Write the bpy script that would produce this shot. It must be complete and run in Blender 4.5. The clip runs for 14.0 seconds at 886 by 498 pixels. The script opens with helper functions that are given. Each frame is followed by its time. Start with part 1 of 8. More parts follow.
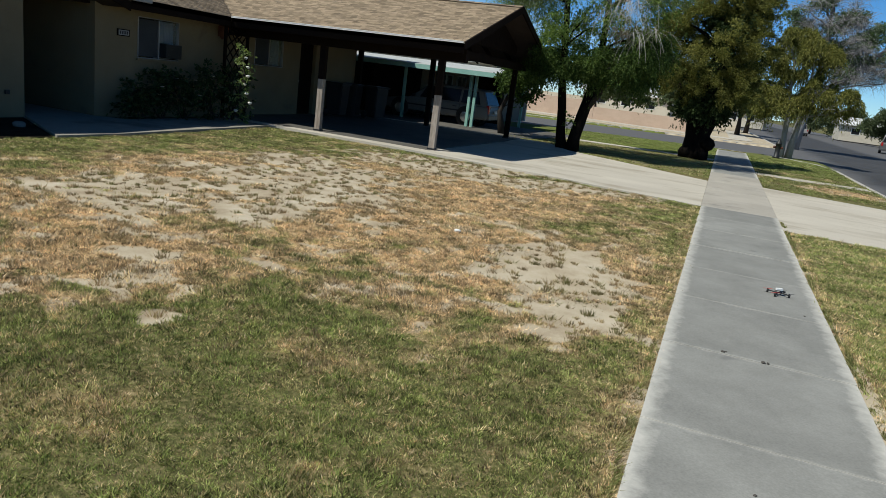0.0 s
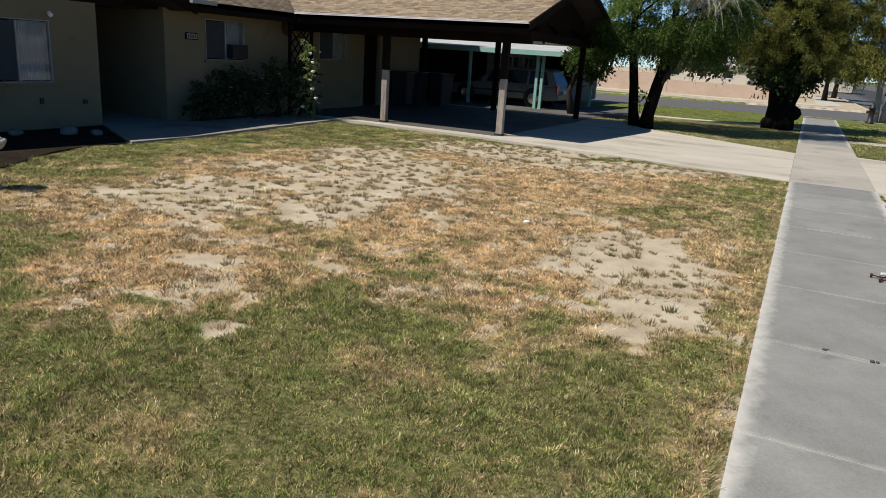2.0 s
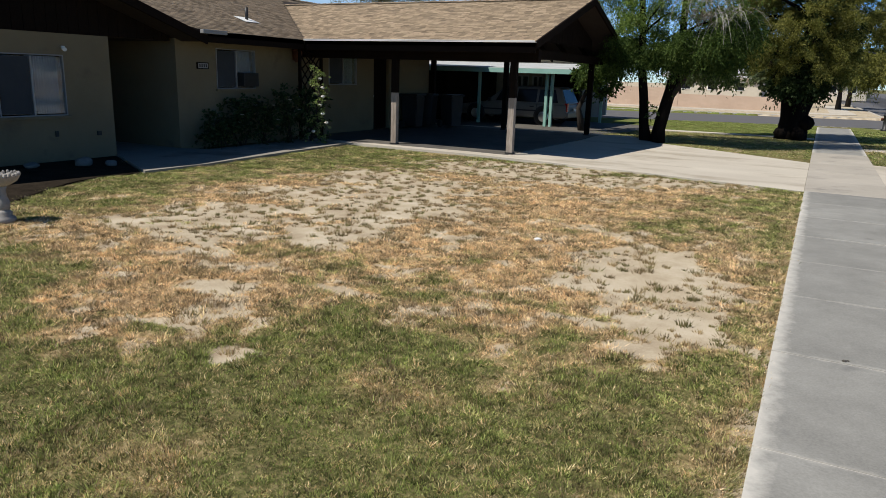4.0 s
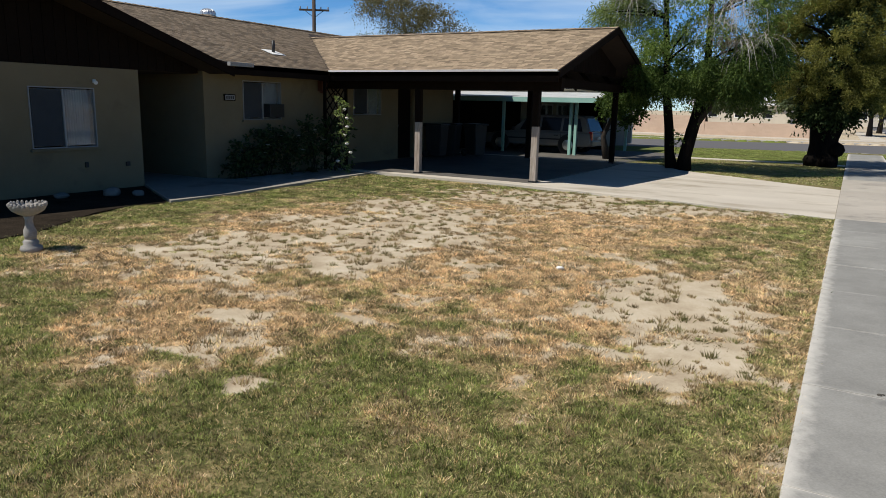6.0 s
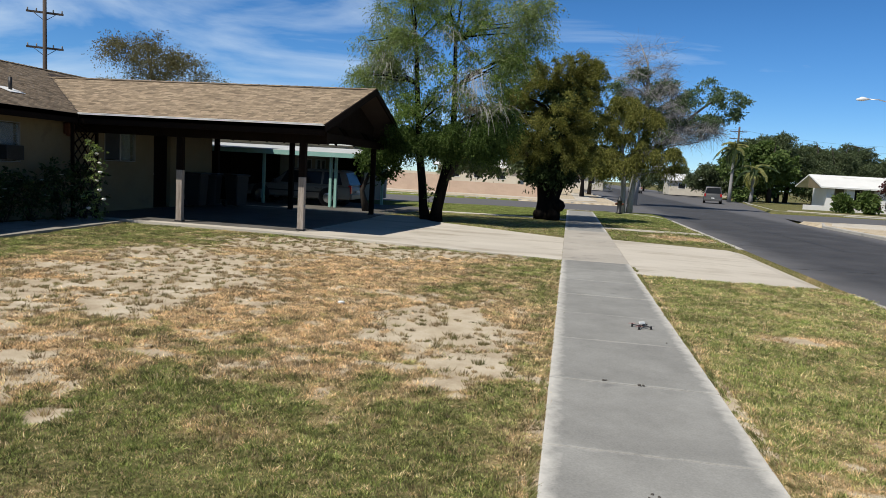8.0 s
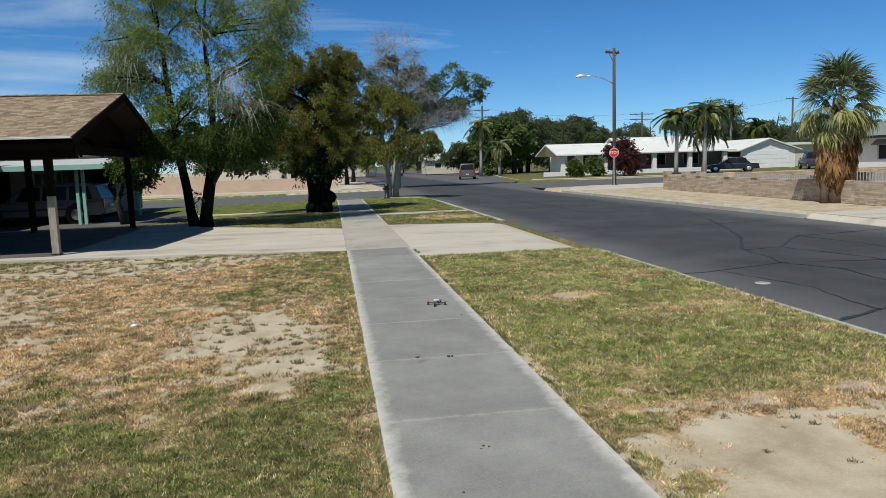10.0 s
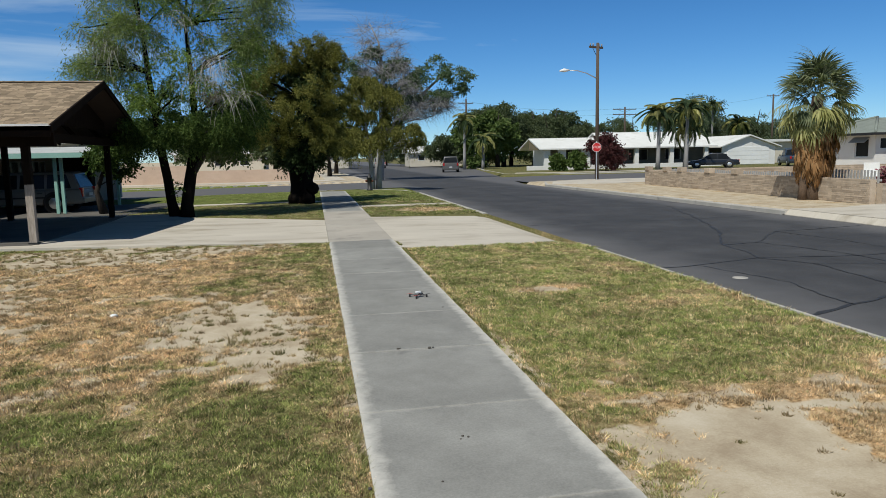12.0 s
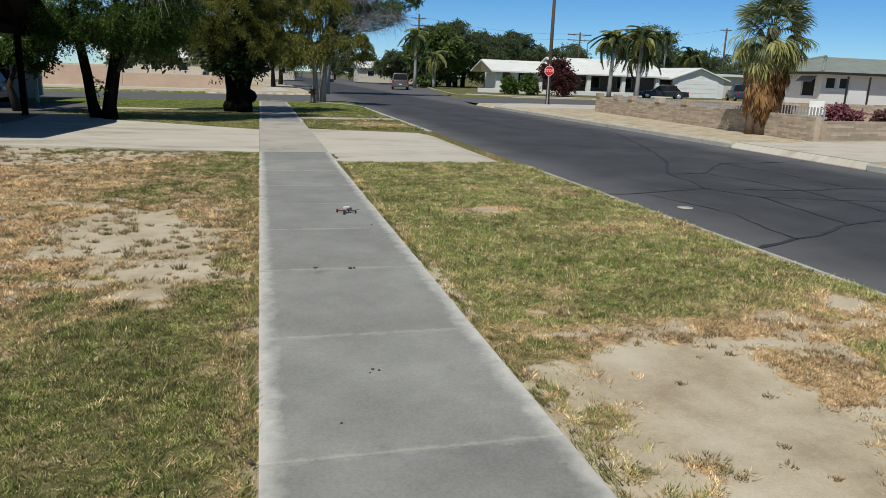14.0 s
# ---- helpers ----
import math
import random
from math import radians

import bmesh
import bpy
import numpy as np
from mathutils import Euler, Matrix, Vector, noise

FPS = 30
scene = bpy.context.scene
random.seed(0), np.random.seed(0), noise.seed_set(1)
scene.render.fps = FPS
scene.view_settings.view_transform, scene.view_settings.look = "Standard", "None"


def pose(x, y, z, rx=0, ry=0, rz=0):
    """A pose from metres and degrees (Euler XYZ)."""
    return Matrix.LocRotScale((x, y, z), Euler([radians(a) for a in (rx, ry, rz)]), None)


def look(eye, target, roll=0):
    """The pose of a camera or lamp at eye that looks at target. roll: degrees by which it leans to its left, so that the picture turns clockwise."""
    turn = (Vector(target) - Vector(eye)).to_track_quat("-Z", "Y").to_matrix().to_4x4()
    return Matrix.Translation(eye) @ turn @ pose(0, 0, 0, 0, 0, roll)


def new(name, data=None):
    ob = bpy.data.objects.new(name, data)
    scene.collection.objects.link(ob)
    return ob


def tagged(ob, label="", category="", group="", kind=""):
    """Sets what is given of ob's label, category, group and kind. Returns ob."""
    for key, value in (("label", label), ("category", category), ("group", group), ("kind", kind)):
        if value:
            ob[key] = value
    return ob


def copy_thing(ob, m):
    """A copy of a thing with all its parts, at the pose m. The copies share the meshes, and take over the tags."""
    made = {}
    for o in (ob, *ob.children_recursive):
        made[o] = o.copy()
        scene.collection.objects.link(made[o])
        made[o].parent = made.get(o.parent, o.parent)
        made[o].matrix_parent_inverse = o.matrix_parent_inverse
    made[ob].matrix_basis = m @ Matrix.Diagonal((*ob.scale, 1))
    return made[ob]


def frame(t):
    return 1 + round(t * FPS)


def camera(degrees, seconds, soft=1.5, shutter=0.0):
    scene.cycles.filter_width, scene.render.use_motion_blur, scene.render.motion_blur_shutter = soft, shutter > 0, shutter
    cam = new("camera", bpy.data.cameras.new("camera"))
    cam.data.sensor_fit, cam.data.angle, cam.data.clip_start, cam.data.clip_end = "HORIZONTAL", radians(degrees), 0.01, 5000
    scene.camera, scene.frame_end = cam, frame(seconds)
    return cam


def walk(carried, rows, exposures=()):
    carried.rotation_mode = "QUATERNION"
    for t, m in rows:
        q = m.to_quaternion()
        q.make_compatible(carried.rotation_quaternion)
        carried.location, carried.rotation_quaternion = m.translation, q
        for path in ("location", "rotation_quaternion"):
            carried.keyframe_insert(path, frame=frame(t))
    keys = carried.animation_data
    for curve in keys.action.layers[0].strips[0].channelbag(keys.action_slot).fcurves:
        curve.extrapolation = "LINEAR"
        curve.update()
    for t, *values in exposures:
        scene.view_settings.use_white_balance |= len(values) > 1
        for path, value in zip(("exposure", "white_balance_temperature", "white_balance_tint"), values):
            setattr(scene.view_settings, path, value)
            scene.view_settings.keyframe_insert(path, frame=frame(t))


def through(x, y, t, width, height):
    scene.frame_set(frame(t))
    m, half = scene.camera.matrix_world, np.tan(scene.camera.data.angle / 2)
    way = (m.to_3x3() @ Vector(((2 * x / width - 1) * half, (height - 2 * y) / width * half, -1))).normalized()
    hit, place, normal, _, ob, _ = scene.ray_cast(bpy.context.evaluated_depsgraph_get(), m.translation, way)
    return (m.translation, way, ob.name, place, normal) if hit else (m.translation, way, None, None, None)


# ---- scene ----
# camera and its way
cam = camera(64.5, 14.0, soft=0.7)
# seconds, x, y, z, yaw, pitch, roll
ROWS = [
    (0.0, 0.109, -5.172, 1.668, 21.87, -13.74, -7.13),
    (0.5, 0.150, -5.086, 1.694, 24.48, -13.78, -6.25),
    (1.0, 0.054, -4.973, 1.707, 24.92, -14.27, -6.90),
    (1.5, 0.042, -4.928, 1.711, 26.84, -14.89, -4.30),
    (2.0, 0.039, -4.906, 1.714, 27.13, -15.53, -3.62),
    (2.5, 0.067, -4.857, 1.696, 27.50, -14.14, -3.05),
    (5.0, 0.077, -4.856, 1.704, 28.66, -13.66, -0.86),
    (5.5, 0.098, -4.781, 1.695, 29.63, -13.21, -0.58),
    (6.0, 0.091, -4.771, 1.685, 30.02, -11.59, -1.32),
    (6.5, 0.176, -4.901, 1.678, 29.45, -9.40, -3.49),
    (7.0, 0.233, -5.192, 1.674, 26.61, -8.07, -2.54),
    (7.5, 0.147, -5.391, 1.644, 19.16, -8.65, -1.13),
    (8.0, 0.045, -5.476, 1.571, 10.24, -6.27, -3.25),
    (8.5, 0.006, -5.437, 1.545, 2.88, -7.44, -1.16),
    (9.0, -0.153, -5.675, 1.610, -7.70, -6.28, 2.24),
    (11.5, -0.247, -5.853, 1.678, -9.61, -8.02, 1.44),
    (12.0, -0.224, -5.842, 1.661, -10.35, -7.52, 1.20),
    (12.5, -0.189, -5.736, 1.612, -12.12, -7.41, 2.05),
    (13.0, -0.241, -5.843, 1.657, -10.85, -7.01, 1.37),
    (13.5, -0.193, -5.758, 1.625, -11.09, -9.99, 0.95),
    (14.0, 0.044, -5.301, 1.505, -14.21, -13.86, -1.99),
]
walk(cam, [(t, pose(x, y, z, 90 + pitch, roll, yaw)) for t, x, y, z, yaw, pitch, roll in ROWS],
     [(0.0, -0.1, 6250, 4), (1.0, 0.03, 6400, 8), (2.5, 0.06, 6500, 10), (6.5, 0.07, 6500, 10), (8.5, 0.06, 6400, 9), (9.2, -0.04, 6250, 6), (11.3, -0.18, 6300, 6), (13.0, -0.18, 6300, 6), (14.0, -0.21, 6300, 6)])

# sky and sun
SUN_FROM = Vector((-0.43, -0.55, 1.0)).normalized()
world = bpy.data.worlds.new("sky")
scene.world = world
world.use_nodes = True
wn, wl = world.node_tree.nodes, world.node_tree.links
wn.clear()
w_out = wn.new("ShaderNodeOutputWorld")
w_bg = wn.new("ShaderNodeBackground")
w_sky = wn.new("ShaderNodeTexSky")
w_sky.sky_type = "NISHITA"
w_sky.sun_disc = False
w_sky.sun_elevation = math.asin(SUN_FROM.z)
w_sky.sun_rotation = math.atan2(SUN_FROM.x, SUN_FROM.y)
w_sky.air_density, w_sky.dust_density, w_sky.ozone_density = 0.75, 0.0, 3.0
w_bg.inputs["Strength"].default_value = 0.078
# thin high cloud
w_co = wn.new("ShaderNodeTexCoord")
w_map = wn.new("ShaderNodeMapping")
w_map.inputs["Scale"].default_value = (1.2, 1.6, 7.0)
w_noise = wn.new("ShaderNodeTexNoise")
w_noise.inputs["Scale"].default_value = 1.6
w_noise.inputs["Detail"].default_value = 7
w_noise.inputs["Roughness"].default_value = 0.55
w_noise.inputs["Distortion"].default_value = 0.8
w_ramp = wn.new("ShaderNodeValToRGB")
w_ramp.color_ramp.elements[0].position, w_ramp.color_ramp.elements[0].color = 0.53, (0, 0, 0, 1)
w_ramp.color_ramp.elements[1].position, w_ramp.color_ramp.elements[1].color = 0.80, (0.7, 0.7, 0.7, 1)
w_mix = wn.new("ShaderNodeMix")
w_mix.data_type = "RGBA"
w_mix.inputs["B"].default_value = (8.7, 10.2, 11.6, 1)
w_sat = wn.new("ShaderNodeHueSaturation")
w_sat.inputs["Saturation"].default_value = 1.14
wl.new(w_co.outputs["Generated"], w_map.inputs["Vector"])
wl.new(w_map.outputs["Vector"], w_noise.inputs["Vector"])
# more of it towards the west
w_sep = wn.new("ShaderNodeSeparateXYZ")
wl.new(w_co.outputs["Generated"], w_sep.inputs[0])
w_west = wn.new("ShaderNodeMath")
w_west.operation = "MULTIPLY_ADD"
w_west.inputs[1].default_value, w_west.inputs[2].default_value = -0.26, -0.02
wl.new(w_sep.outputs["X"], w_west.inputs[0])
w_add = wn.new("ShaderNodeMath")
w_add.operation = "ADD"
wl.new(w_noise.outputs["Fac"], w_add.inputs[0])
wl.new(w_west.outputs[0], w_add.inputs[1])
wl.new(w_add.outputs[0], w_ramp.inputs["Fac"])
wl.new(w_ramp.outputs["Color"], w_mix.inputs["Factor"])
w_tint = wn.new("ShaderNodeMix")
w_tint.data_type, w_tint.blend_type = "RGBA", "MULTIPLY"
w_tint.inputs["Factor"].default_value = 1.0
w_tint.inputs["B"].default_value = (0.80, 0.985, 1.18, 1)
wl.new(w_sky.outputs["Color"], w_tint.inputs["A"])
wl.new(w_tint.outputs["Result"], w_sat.inputs["Color"])
# unseen overhead sky dimmed to cut fill light in shade, low sky brightened
w_high = wn.new("ShaderNodeMapRange")
w_high.interpolation_type = "SMOOTHSTEP"
for k, v in (("From Min", 0.16), ("From Max", 0.62), ("To Min", 1.2), ("To Max", 0.54)):
    w_high.inputs[k].default_value = v
wl.new(w_sep.outputs["Z"], w_high.inputs["Value"])
w_deep = wn.new("ShaderNodeVectorMath")
w_deep.operation = "SCALE"
wl.new(w_sat.outputs["Color"], w_deep.inputs[0])
wl.new(w_high.outputs["Result"], w_deep.inputs["Scale"])
wl.new(w_deep.outputs[0], w_mix.inputs["A"])
wl.new(w_mix.outputs["Result"], w_bg.inputs["Color"])
wl.new(w_bg.outputs["Background"], w_out.inputs["Surface"])

sun_data = bpy.data.lights.new("sun", "SUN")
sun_data.energy, sun_data.angle, sun_data.color = 4.65, radians(0.5), (1.0, 0.945, 0.86)
sun = new("sun", sun_data)
sun.matrix_world = look(SUN_FROM * 80, (0, 0, 0))
scene.view_settings.exposure = 0.0

# ---- building tools ----
rng = np.random.default_rng(7)


def node_mat(name):
    m = bpy.data.materials.new(name)
    m.use_nodes = True
    nt = m.node_tree
    nt.nodes.clear()
    out = nt.nodes.new("ShaderNodeOutputMaterial")
    bsdf = nt.nodes.new("ShaderNodeBsdfPrincipled")
    nt.links.new(bsdf.outputs[0], out.inputs[0])
    return m, nt, bsdf


def rgba(c, k=1.0):
    return (c[0] * k, c[1] * k, c[2] * k, 1)


def noise_node(nt, vec, scale, detail=4, rough=0.6):
    n = nt.nodes.new("ShaderNodeTexNoise")
    n.inputs["Scale"].default_value = scale
    n.inputs["Detail"].default_value = detail
    n.inputs["Roughness"].default_value = rough
    if vec is not None:
        nt.links.new(vec, n.inputs["Vector"])
    return n.outputs["Fac"]


def ramp_node(nt, fac, stops):
    r = nt.nodes.new("ShaderNodeValToRGB")
    e = r.color_ramp.elements
    while len(e) < len(stops):
        e.new(0.5)
    for i, (p, c) in enumerate(stops):
        e[i].position, e[i].color = p, rgba(c)
    nt.links.new(fac, r.inputs["Fac"])
    return r.outputs["Color"]


def mix_node(nt, fac, a, b, mode="MIX"):
    m = nt.nodes.new("ShaderNodeMix")
    m.data_type, m.blend_type = "RGBA", mode
    for sock, v in ((m.inputs["Factor"], fac), (m.inputs["A"], a), (m.inputs["B"], b)):
        if isinstance(v, (int, float)):
            sock.default_value = v
        elif isinstance(v, tuple):
            sock.default_value = rgba(v)
        else:
            nt.links.new(v, sock)
    return m.outputs["Result"]


def math_node(nt, op, a, b=0.0, clamp=False):
    m = nt.nodes.new("ShaderNodeMath")
    m.operation, m.use_clamp = op, clamp
    for i, v in enumerate((a, b)):
        if isinstance(v, (int, float)):
            m.inputs[i].default_value = v
        else:
            nt.links.new(v, m.inputs[i])
    return m.outputs[0]


def bump_node(nt, height, strength, dist, bsdf):
    b = nt.nodes.new("ShaderNodeBump")
    b.inputs["Strength"].default_value, b.inputs["Distance"].default_value = strength, dist
    nt.links.new(height, b.inputs["Height"])
    nt.links.new(b.outputs[0], bsdf.inputs["Normal"])


def where(nt):
    return nt.nodes.new("ShaderNodeNewGeometry").outputs["Position"]


def surface(name, a, b, big=1.2, fine=40.0, rough=0.8, metal=0.0, bump=0.25, dist=0.004, spread=0.0, island=False, dirt=None, dirt_scale=0.6, dirt_from=0.58, spec=0.35, stretch=None, trans=0.0):
    """Two tones mixed by a broad and a fine noise, with relief; spread varies each piece, dirt adds stains."""
    m, nt, bsdf = node_mat(name)
    vec = where(nt)
    if stretch:
        mp = nt.nodes.new("ShaderNodeMapping")
        mp.inputs["Scale"].default_value = stretch
        nt.links.new(vec, mp.inputs["Vector"])
        vec = mp.outputs["Vector"]
    n1, n2 = noise_node(nt, vec, big, 5), noise_node(nt, vec, fine, 3)
    f = math_node(nt, "ADD", math_node(nt, "MULTIPLY", n1, 0.6), math_node(nt, "MULTIPLY", n2, 0.4))
    col = ramp_node(nt, f, [(0.34, a), (0.66, b)])
    if dirt:
        d = ramp_node(nt, noise_node(nt, vec, dirt_scale, 6, 0.65), [(dirt_from, (0, 0, 0)), (min(dirt_from + 0.16, 1.0), (1, 1, 1))])
        col = mix_node(nt, d, col, dirt)
    if spread:
        src = nt.nodes.new("ShaderNodeNewGeometry").outputs["Random Per Island"] if island else nt.nodes.new("ShaderNodeObjectInfo").outputs["Random"]
        v = math_node(nt, "ADD", math_node(nt, "MULTIPLY", src, 2 * spread), 1 - spread)
        cmb = nt.nodes.new("ShaderNodeCombineColor")
        for i in range(3):
            nt.links.new(v, cmb.inputs[i])
        col = mix_node(nt, 1.0, col, cmb.outputs[0], "MULTIPLY")
    nt.links.new(col, bsdf.inputs["Base Color"])
    bsdf.inputs["Roughness"].default_value, bsdf.inputs["Metallic"].default_value = rough, metal
    bsdf.inputs["Specular IOR Level"].default_value = spec
    if trans:
        bsdf.inputs["Transmission Weight"].default_value = trans
    if bump:
        bump_node(nt, n2, bump, dist, bsdf)
    return m


def leaf_mat(name, dark, light, through=0.35, third=None):
    """Leaves: tone by leaf, some light passes through."""
    m, nt, bsdf = node_mat(name)
    r = nt.nodes.new("ShaderNodeNewGeometry").outputs["Random Per Island"]
    big = noise_node(nt, where(nt), 0.9, 3)
    f = math_node(nt, "ADD", math_node(nt, "MULTIPLY", r, 0.55), math_node(nt, "MULTIPLY", big, 0.45))
    col = ramp_node(nt, f, [(0.15, dark), (0.6, light), (0.9, third or light)])
    nt.links.new(col, bsdf.inputs["Base Color"])
    bsdf.inputs["Roughness"].default_value = 0.6
    bsdf.inputs["Specular IOR Level"].default_value = 0.12
    tr = nt.nodes.new("ShaderNodeBsdfTranslucent")
    nt.links.new(mix_node(nt, 1.0, col, (1.0, 1.1, 0.6), "MULTIPLY"), tr.inputs["Color"])
    mx = nt.nodes.new("ShaderNodeMixShader")
    mx.inputs[0].default_value = through
    nt.links.new(bsdf.outputs[0], mx.inputs[1])
    nt.links.new(tr.outputs[0], mx.inputs[2])
    nt.links.new(mx.outputs[0], [n for n in nt.nodes if n.type == "OUTPUT_MATERIAL"][0].inputs[0])
    return m


def glass_mat(name, tint=(0.02, 0.03, 0.04), rough=0.03):
    m, nt, bsdf = node_mat(name)
    bsdf.inputs["Base Color"].default_value = rgba(tint)
    bsdf.inputs["Roughness"].default_value = rough
    bsdf.inputs["Transmission Weight"].default_value = 0.85
    bsdf.inputs["IOR"].default_value = 1.45
    return m


def fast_mesh(name, co, faces, attrs=None):
    """A mesh from an (n,3) array and an (m,k) array of corner indices."""
    me = bpy.data.meshes.new(name)
    co, faces = np.asarray(co, np.float32), np.asarray(faces, np.int32)
    k = faces.shape[1]
    me.vertices.add(len(co))
    me.vertices.foreach_set("co", co.ravel())
    me.loops.add(faces.size)
    me.loops.foreach_set("vertex_index", faces.ravel())
    me.polygons.add(len(faces))
    me.polygons.foreach_set("loop_start", np.arange(len(faces), dtype=np.int32) * k)
    me.update(calc_edges=True)
    for key, val in (attrs or {}).items():
        me.attributes.new(key, "FLOAT", "POINT").data.foreach_set("value", np.asarray(val, np.float32))
    me.validate()
    return me


def box(bm, x0, y0, z0, x1, y1, z1, bevel=0.0):
    r = bmesh.ops.create_cube(bm, size=1.0)
    vs = r["verts"]
    for v in vs:
        v.co = Vector(((x0 + x1) / 2 + v.co.x * (x1 - x0), (y0 + y1) / 2 + v.co.y * (y1 - y0), (z0 + z1) / 2 + v.co.z * (z1 - z0)))
    if bevel:
        es = list({e for v in vs for e in v.link_edges})
        bmesh.ops.bevel(bm, geom=es, offset=bevel, segments=2, affect="EDGES", profile=0.6)
    return bm


def boxes(*bs, bevel=0.0):
    bm = bmesh.new()
    for b in bs:
        box(bm, *b, bevel=bevel)
    return bm


def prism(pts, z0, z1, bm=None):
    """A flat polygon made thick; z1 may be a list, a height for each corner."""
    bm = bm or bmesh.new()
    tops = z1 if isinstance(z1, (list, tuple)) else [z1] * len(pts)
    lo = [bm.verts.new((p[0], p[1], z0 if not isinstance(z0, (list, tuple)) else z0[i])) for i, p in enumerate(pts)]
    hi = [bm.verts.new((p[0], p[1], tops[i])) for i, p in enumerate(pts)]
    n = len(pts)
    bm.faces.new(hi)
    bm.faces.new(lo[::-1])
    for i in range(n):
        bm.faces.new((lo[i], lo[(i + 1) % n], hi[(i + 1) % n], hi[i]))
    bmesh.ops.recalc_face_normals(bm, faces=bm.faces)
    return bm


def slab3(pts, thick, bm=None):
    """A sloping slab: its upper face runs through pts, its lower face lies thick below."""
    bm = bm or bmesh.new()
    hi = [bm.verts.new(p) for p in pts]
    lo = [bm.verts.new((p[0], p[1], p[2] - thick)) for p in pts]
    n = len(pts)
    bm.faces.new(hi)
    bm.faces.new(lo[::-1])
    for i in range(n):
        bm.faces.new((lo[i], lo[(i + 1) % n], hi[(i + 1) % n], hi[i]))
    bmesh.ops.recalc_face_normals(bm, faces=bm.faces)
    return bm


def tube(path, radii, sides=8, bm=None, wobble=0.0):
    """A tapered limb along a path of points."""
    bm = bm or bmesh.new()
    path = [Vector(p) for p in path]
    rings = []
    for i, p in enumerate(path):
        d = (path[min(i + 1, len(path) - 1)] - path[max(i - 1, 0)]).normalized()
        u = d.cross(Vector((0.3, 1, 0.1))).normalized()
        w = d.cross(u)
        r = radii[i]
        ring = []
        for k in range(sides):
            a = 2 * math.pi * k / sides
            rr = r * (1 + wobble * (random.random() - 0.5))
            ring.append(bm.verts.new(p + u * math.cos(a) * rr + w * math.sin(a) * rr))
        rings.append(ring)
    for a, b in zip(rings, rings[1:]):
        for k in range(sides):
            f = bm.faces.new((a[k], a[(k + 1) % sides], b[(k + 1) % sides], b[k]))
            f.smooth = True
    bm.faces.new(rings[0][::-1])
    bm.faces.new(rings[-1])
    return bm


def lathe(profile, sides=24, bm=None, at=(0, 0, 0), smooth=True):
    """A turned body from (radius, height) pairs."""
    bm = bm or bmesh.new()
    rings = [[bm.verts.new((at[0] + r * math.cos(2 * math.pi * k / sides), at[1] + r * math.sin(2 * math.pi * k / sides), at[2] + z)) for k in range(sides)] for r, z in profile]
    for a, b in zip(rings, rings[1:]):
        for k in range(sides):
            f = bm.faces.new((a[k], a[(k + 1) % sides], b[(k + 1) % sides], b[k]))
            f.smooth = smooth
    bm.faces.new(rings[0][::-1])
    bm.faces.new(rings[-1])
    return bm


def rod(a, b, r, sides=8, bm=None):
    return tube([a, b], [r, r], sides, bm)


def thing(name, at, label, category, group="", kind="", turn=0.0):
    e = new(name)
    e.empty_display_size = 0.2
    e.matrix_basis = pose(*at, 0, 0, turn)
    return tagged(e, label, category, group, kind)


def part(name, geo, material, parent, label="", here=False):
    """One mesh object under a thing or part. Its geometry is local to the parent; here: it is given in the world."""
    if isinstance(geo, bmesh.types.BMesh):
        me = bpy.data.meshes.new(name)
        geo.to_mesh(me)
        geo.free()
    else:
        me = geo
    if material is not None and not me.materials:
        me.materials.append(material)
    ob = new(name, me)
    ob.parent = parent
    if here:
        base = parent
        m = Matrix.Identity(4)
        while base is not None:
            m = base.matrix_basis @ m
            base = base.parent
        ob.matrix_basis = m.inverted()
    if label:
        ob["label"] = label
    return ob


def single(name, geo, material, label, category, kind="", group=""):
    """A top-level mesh in world coordinates."""
    return tagged(part(name, geo, material, None), label, category, group, kind)


class Lattice:
    """Smooth value noise for laying out soil and grass."""

    def __init__(self, seed):
        self.g = np.random.default_rng(seed).random((257, 257))

    def __call__(self, x, y):
        x, y = np.asarray(x, float) % 256, np.asarray(y, float) % 256
        i, j = np.minimum(x.astype(int), 255), np.minimum(y.astype(int), 255)
        u, v = x - i, y - j
        u, v = u * u * (3 - 2 * u), v * v * (3 - 2 * v)
        g = self.g
        return (g[i, j] * (1 - u) + g[i + 1, j] * u) * (1 - v) + (g[i, j + 1] * (1 - u) + g[i + 1, j + 1] * u) * v


LA, LB, LC = Lattice(1), Lattice(2), Lattice(3)


def fbm(x, y, s=1.0, lat=LA):
    return 0.5 * lat(x * s, y * s) + 0.27 * lat(x * s * 2.3 + 9, y * s * 2.3) + 0.15 * lat(x * s * 5.1, y * s * 5.1 + 31) + 0.08 * lat(x * s * 11.7 + 5, y * s * 11.7)


def step(a, b, v):
    u = np.clip((v - a) / (b - a), 0, 1)
    return u * u * (3 - 2 * u)


def blot(x, y, cx, cy, rx, ry, deg=0.0):
    """1 at the middle of an oval, 0 at its rim, below 0 outside."""
    c, s = math.cos(radians(deg)), math.sin(radians(deg))
    u, v = (x - cx) * c + (y - cy) * s, -(x - cx) * s + (y - cy) * c
    return 1 - np.sqrt((u / rx) ** 2 + (v / ry) ** 2)

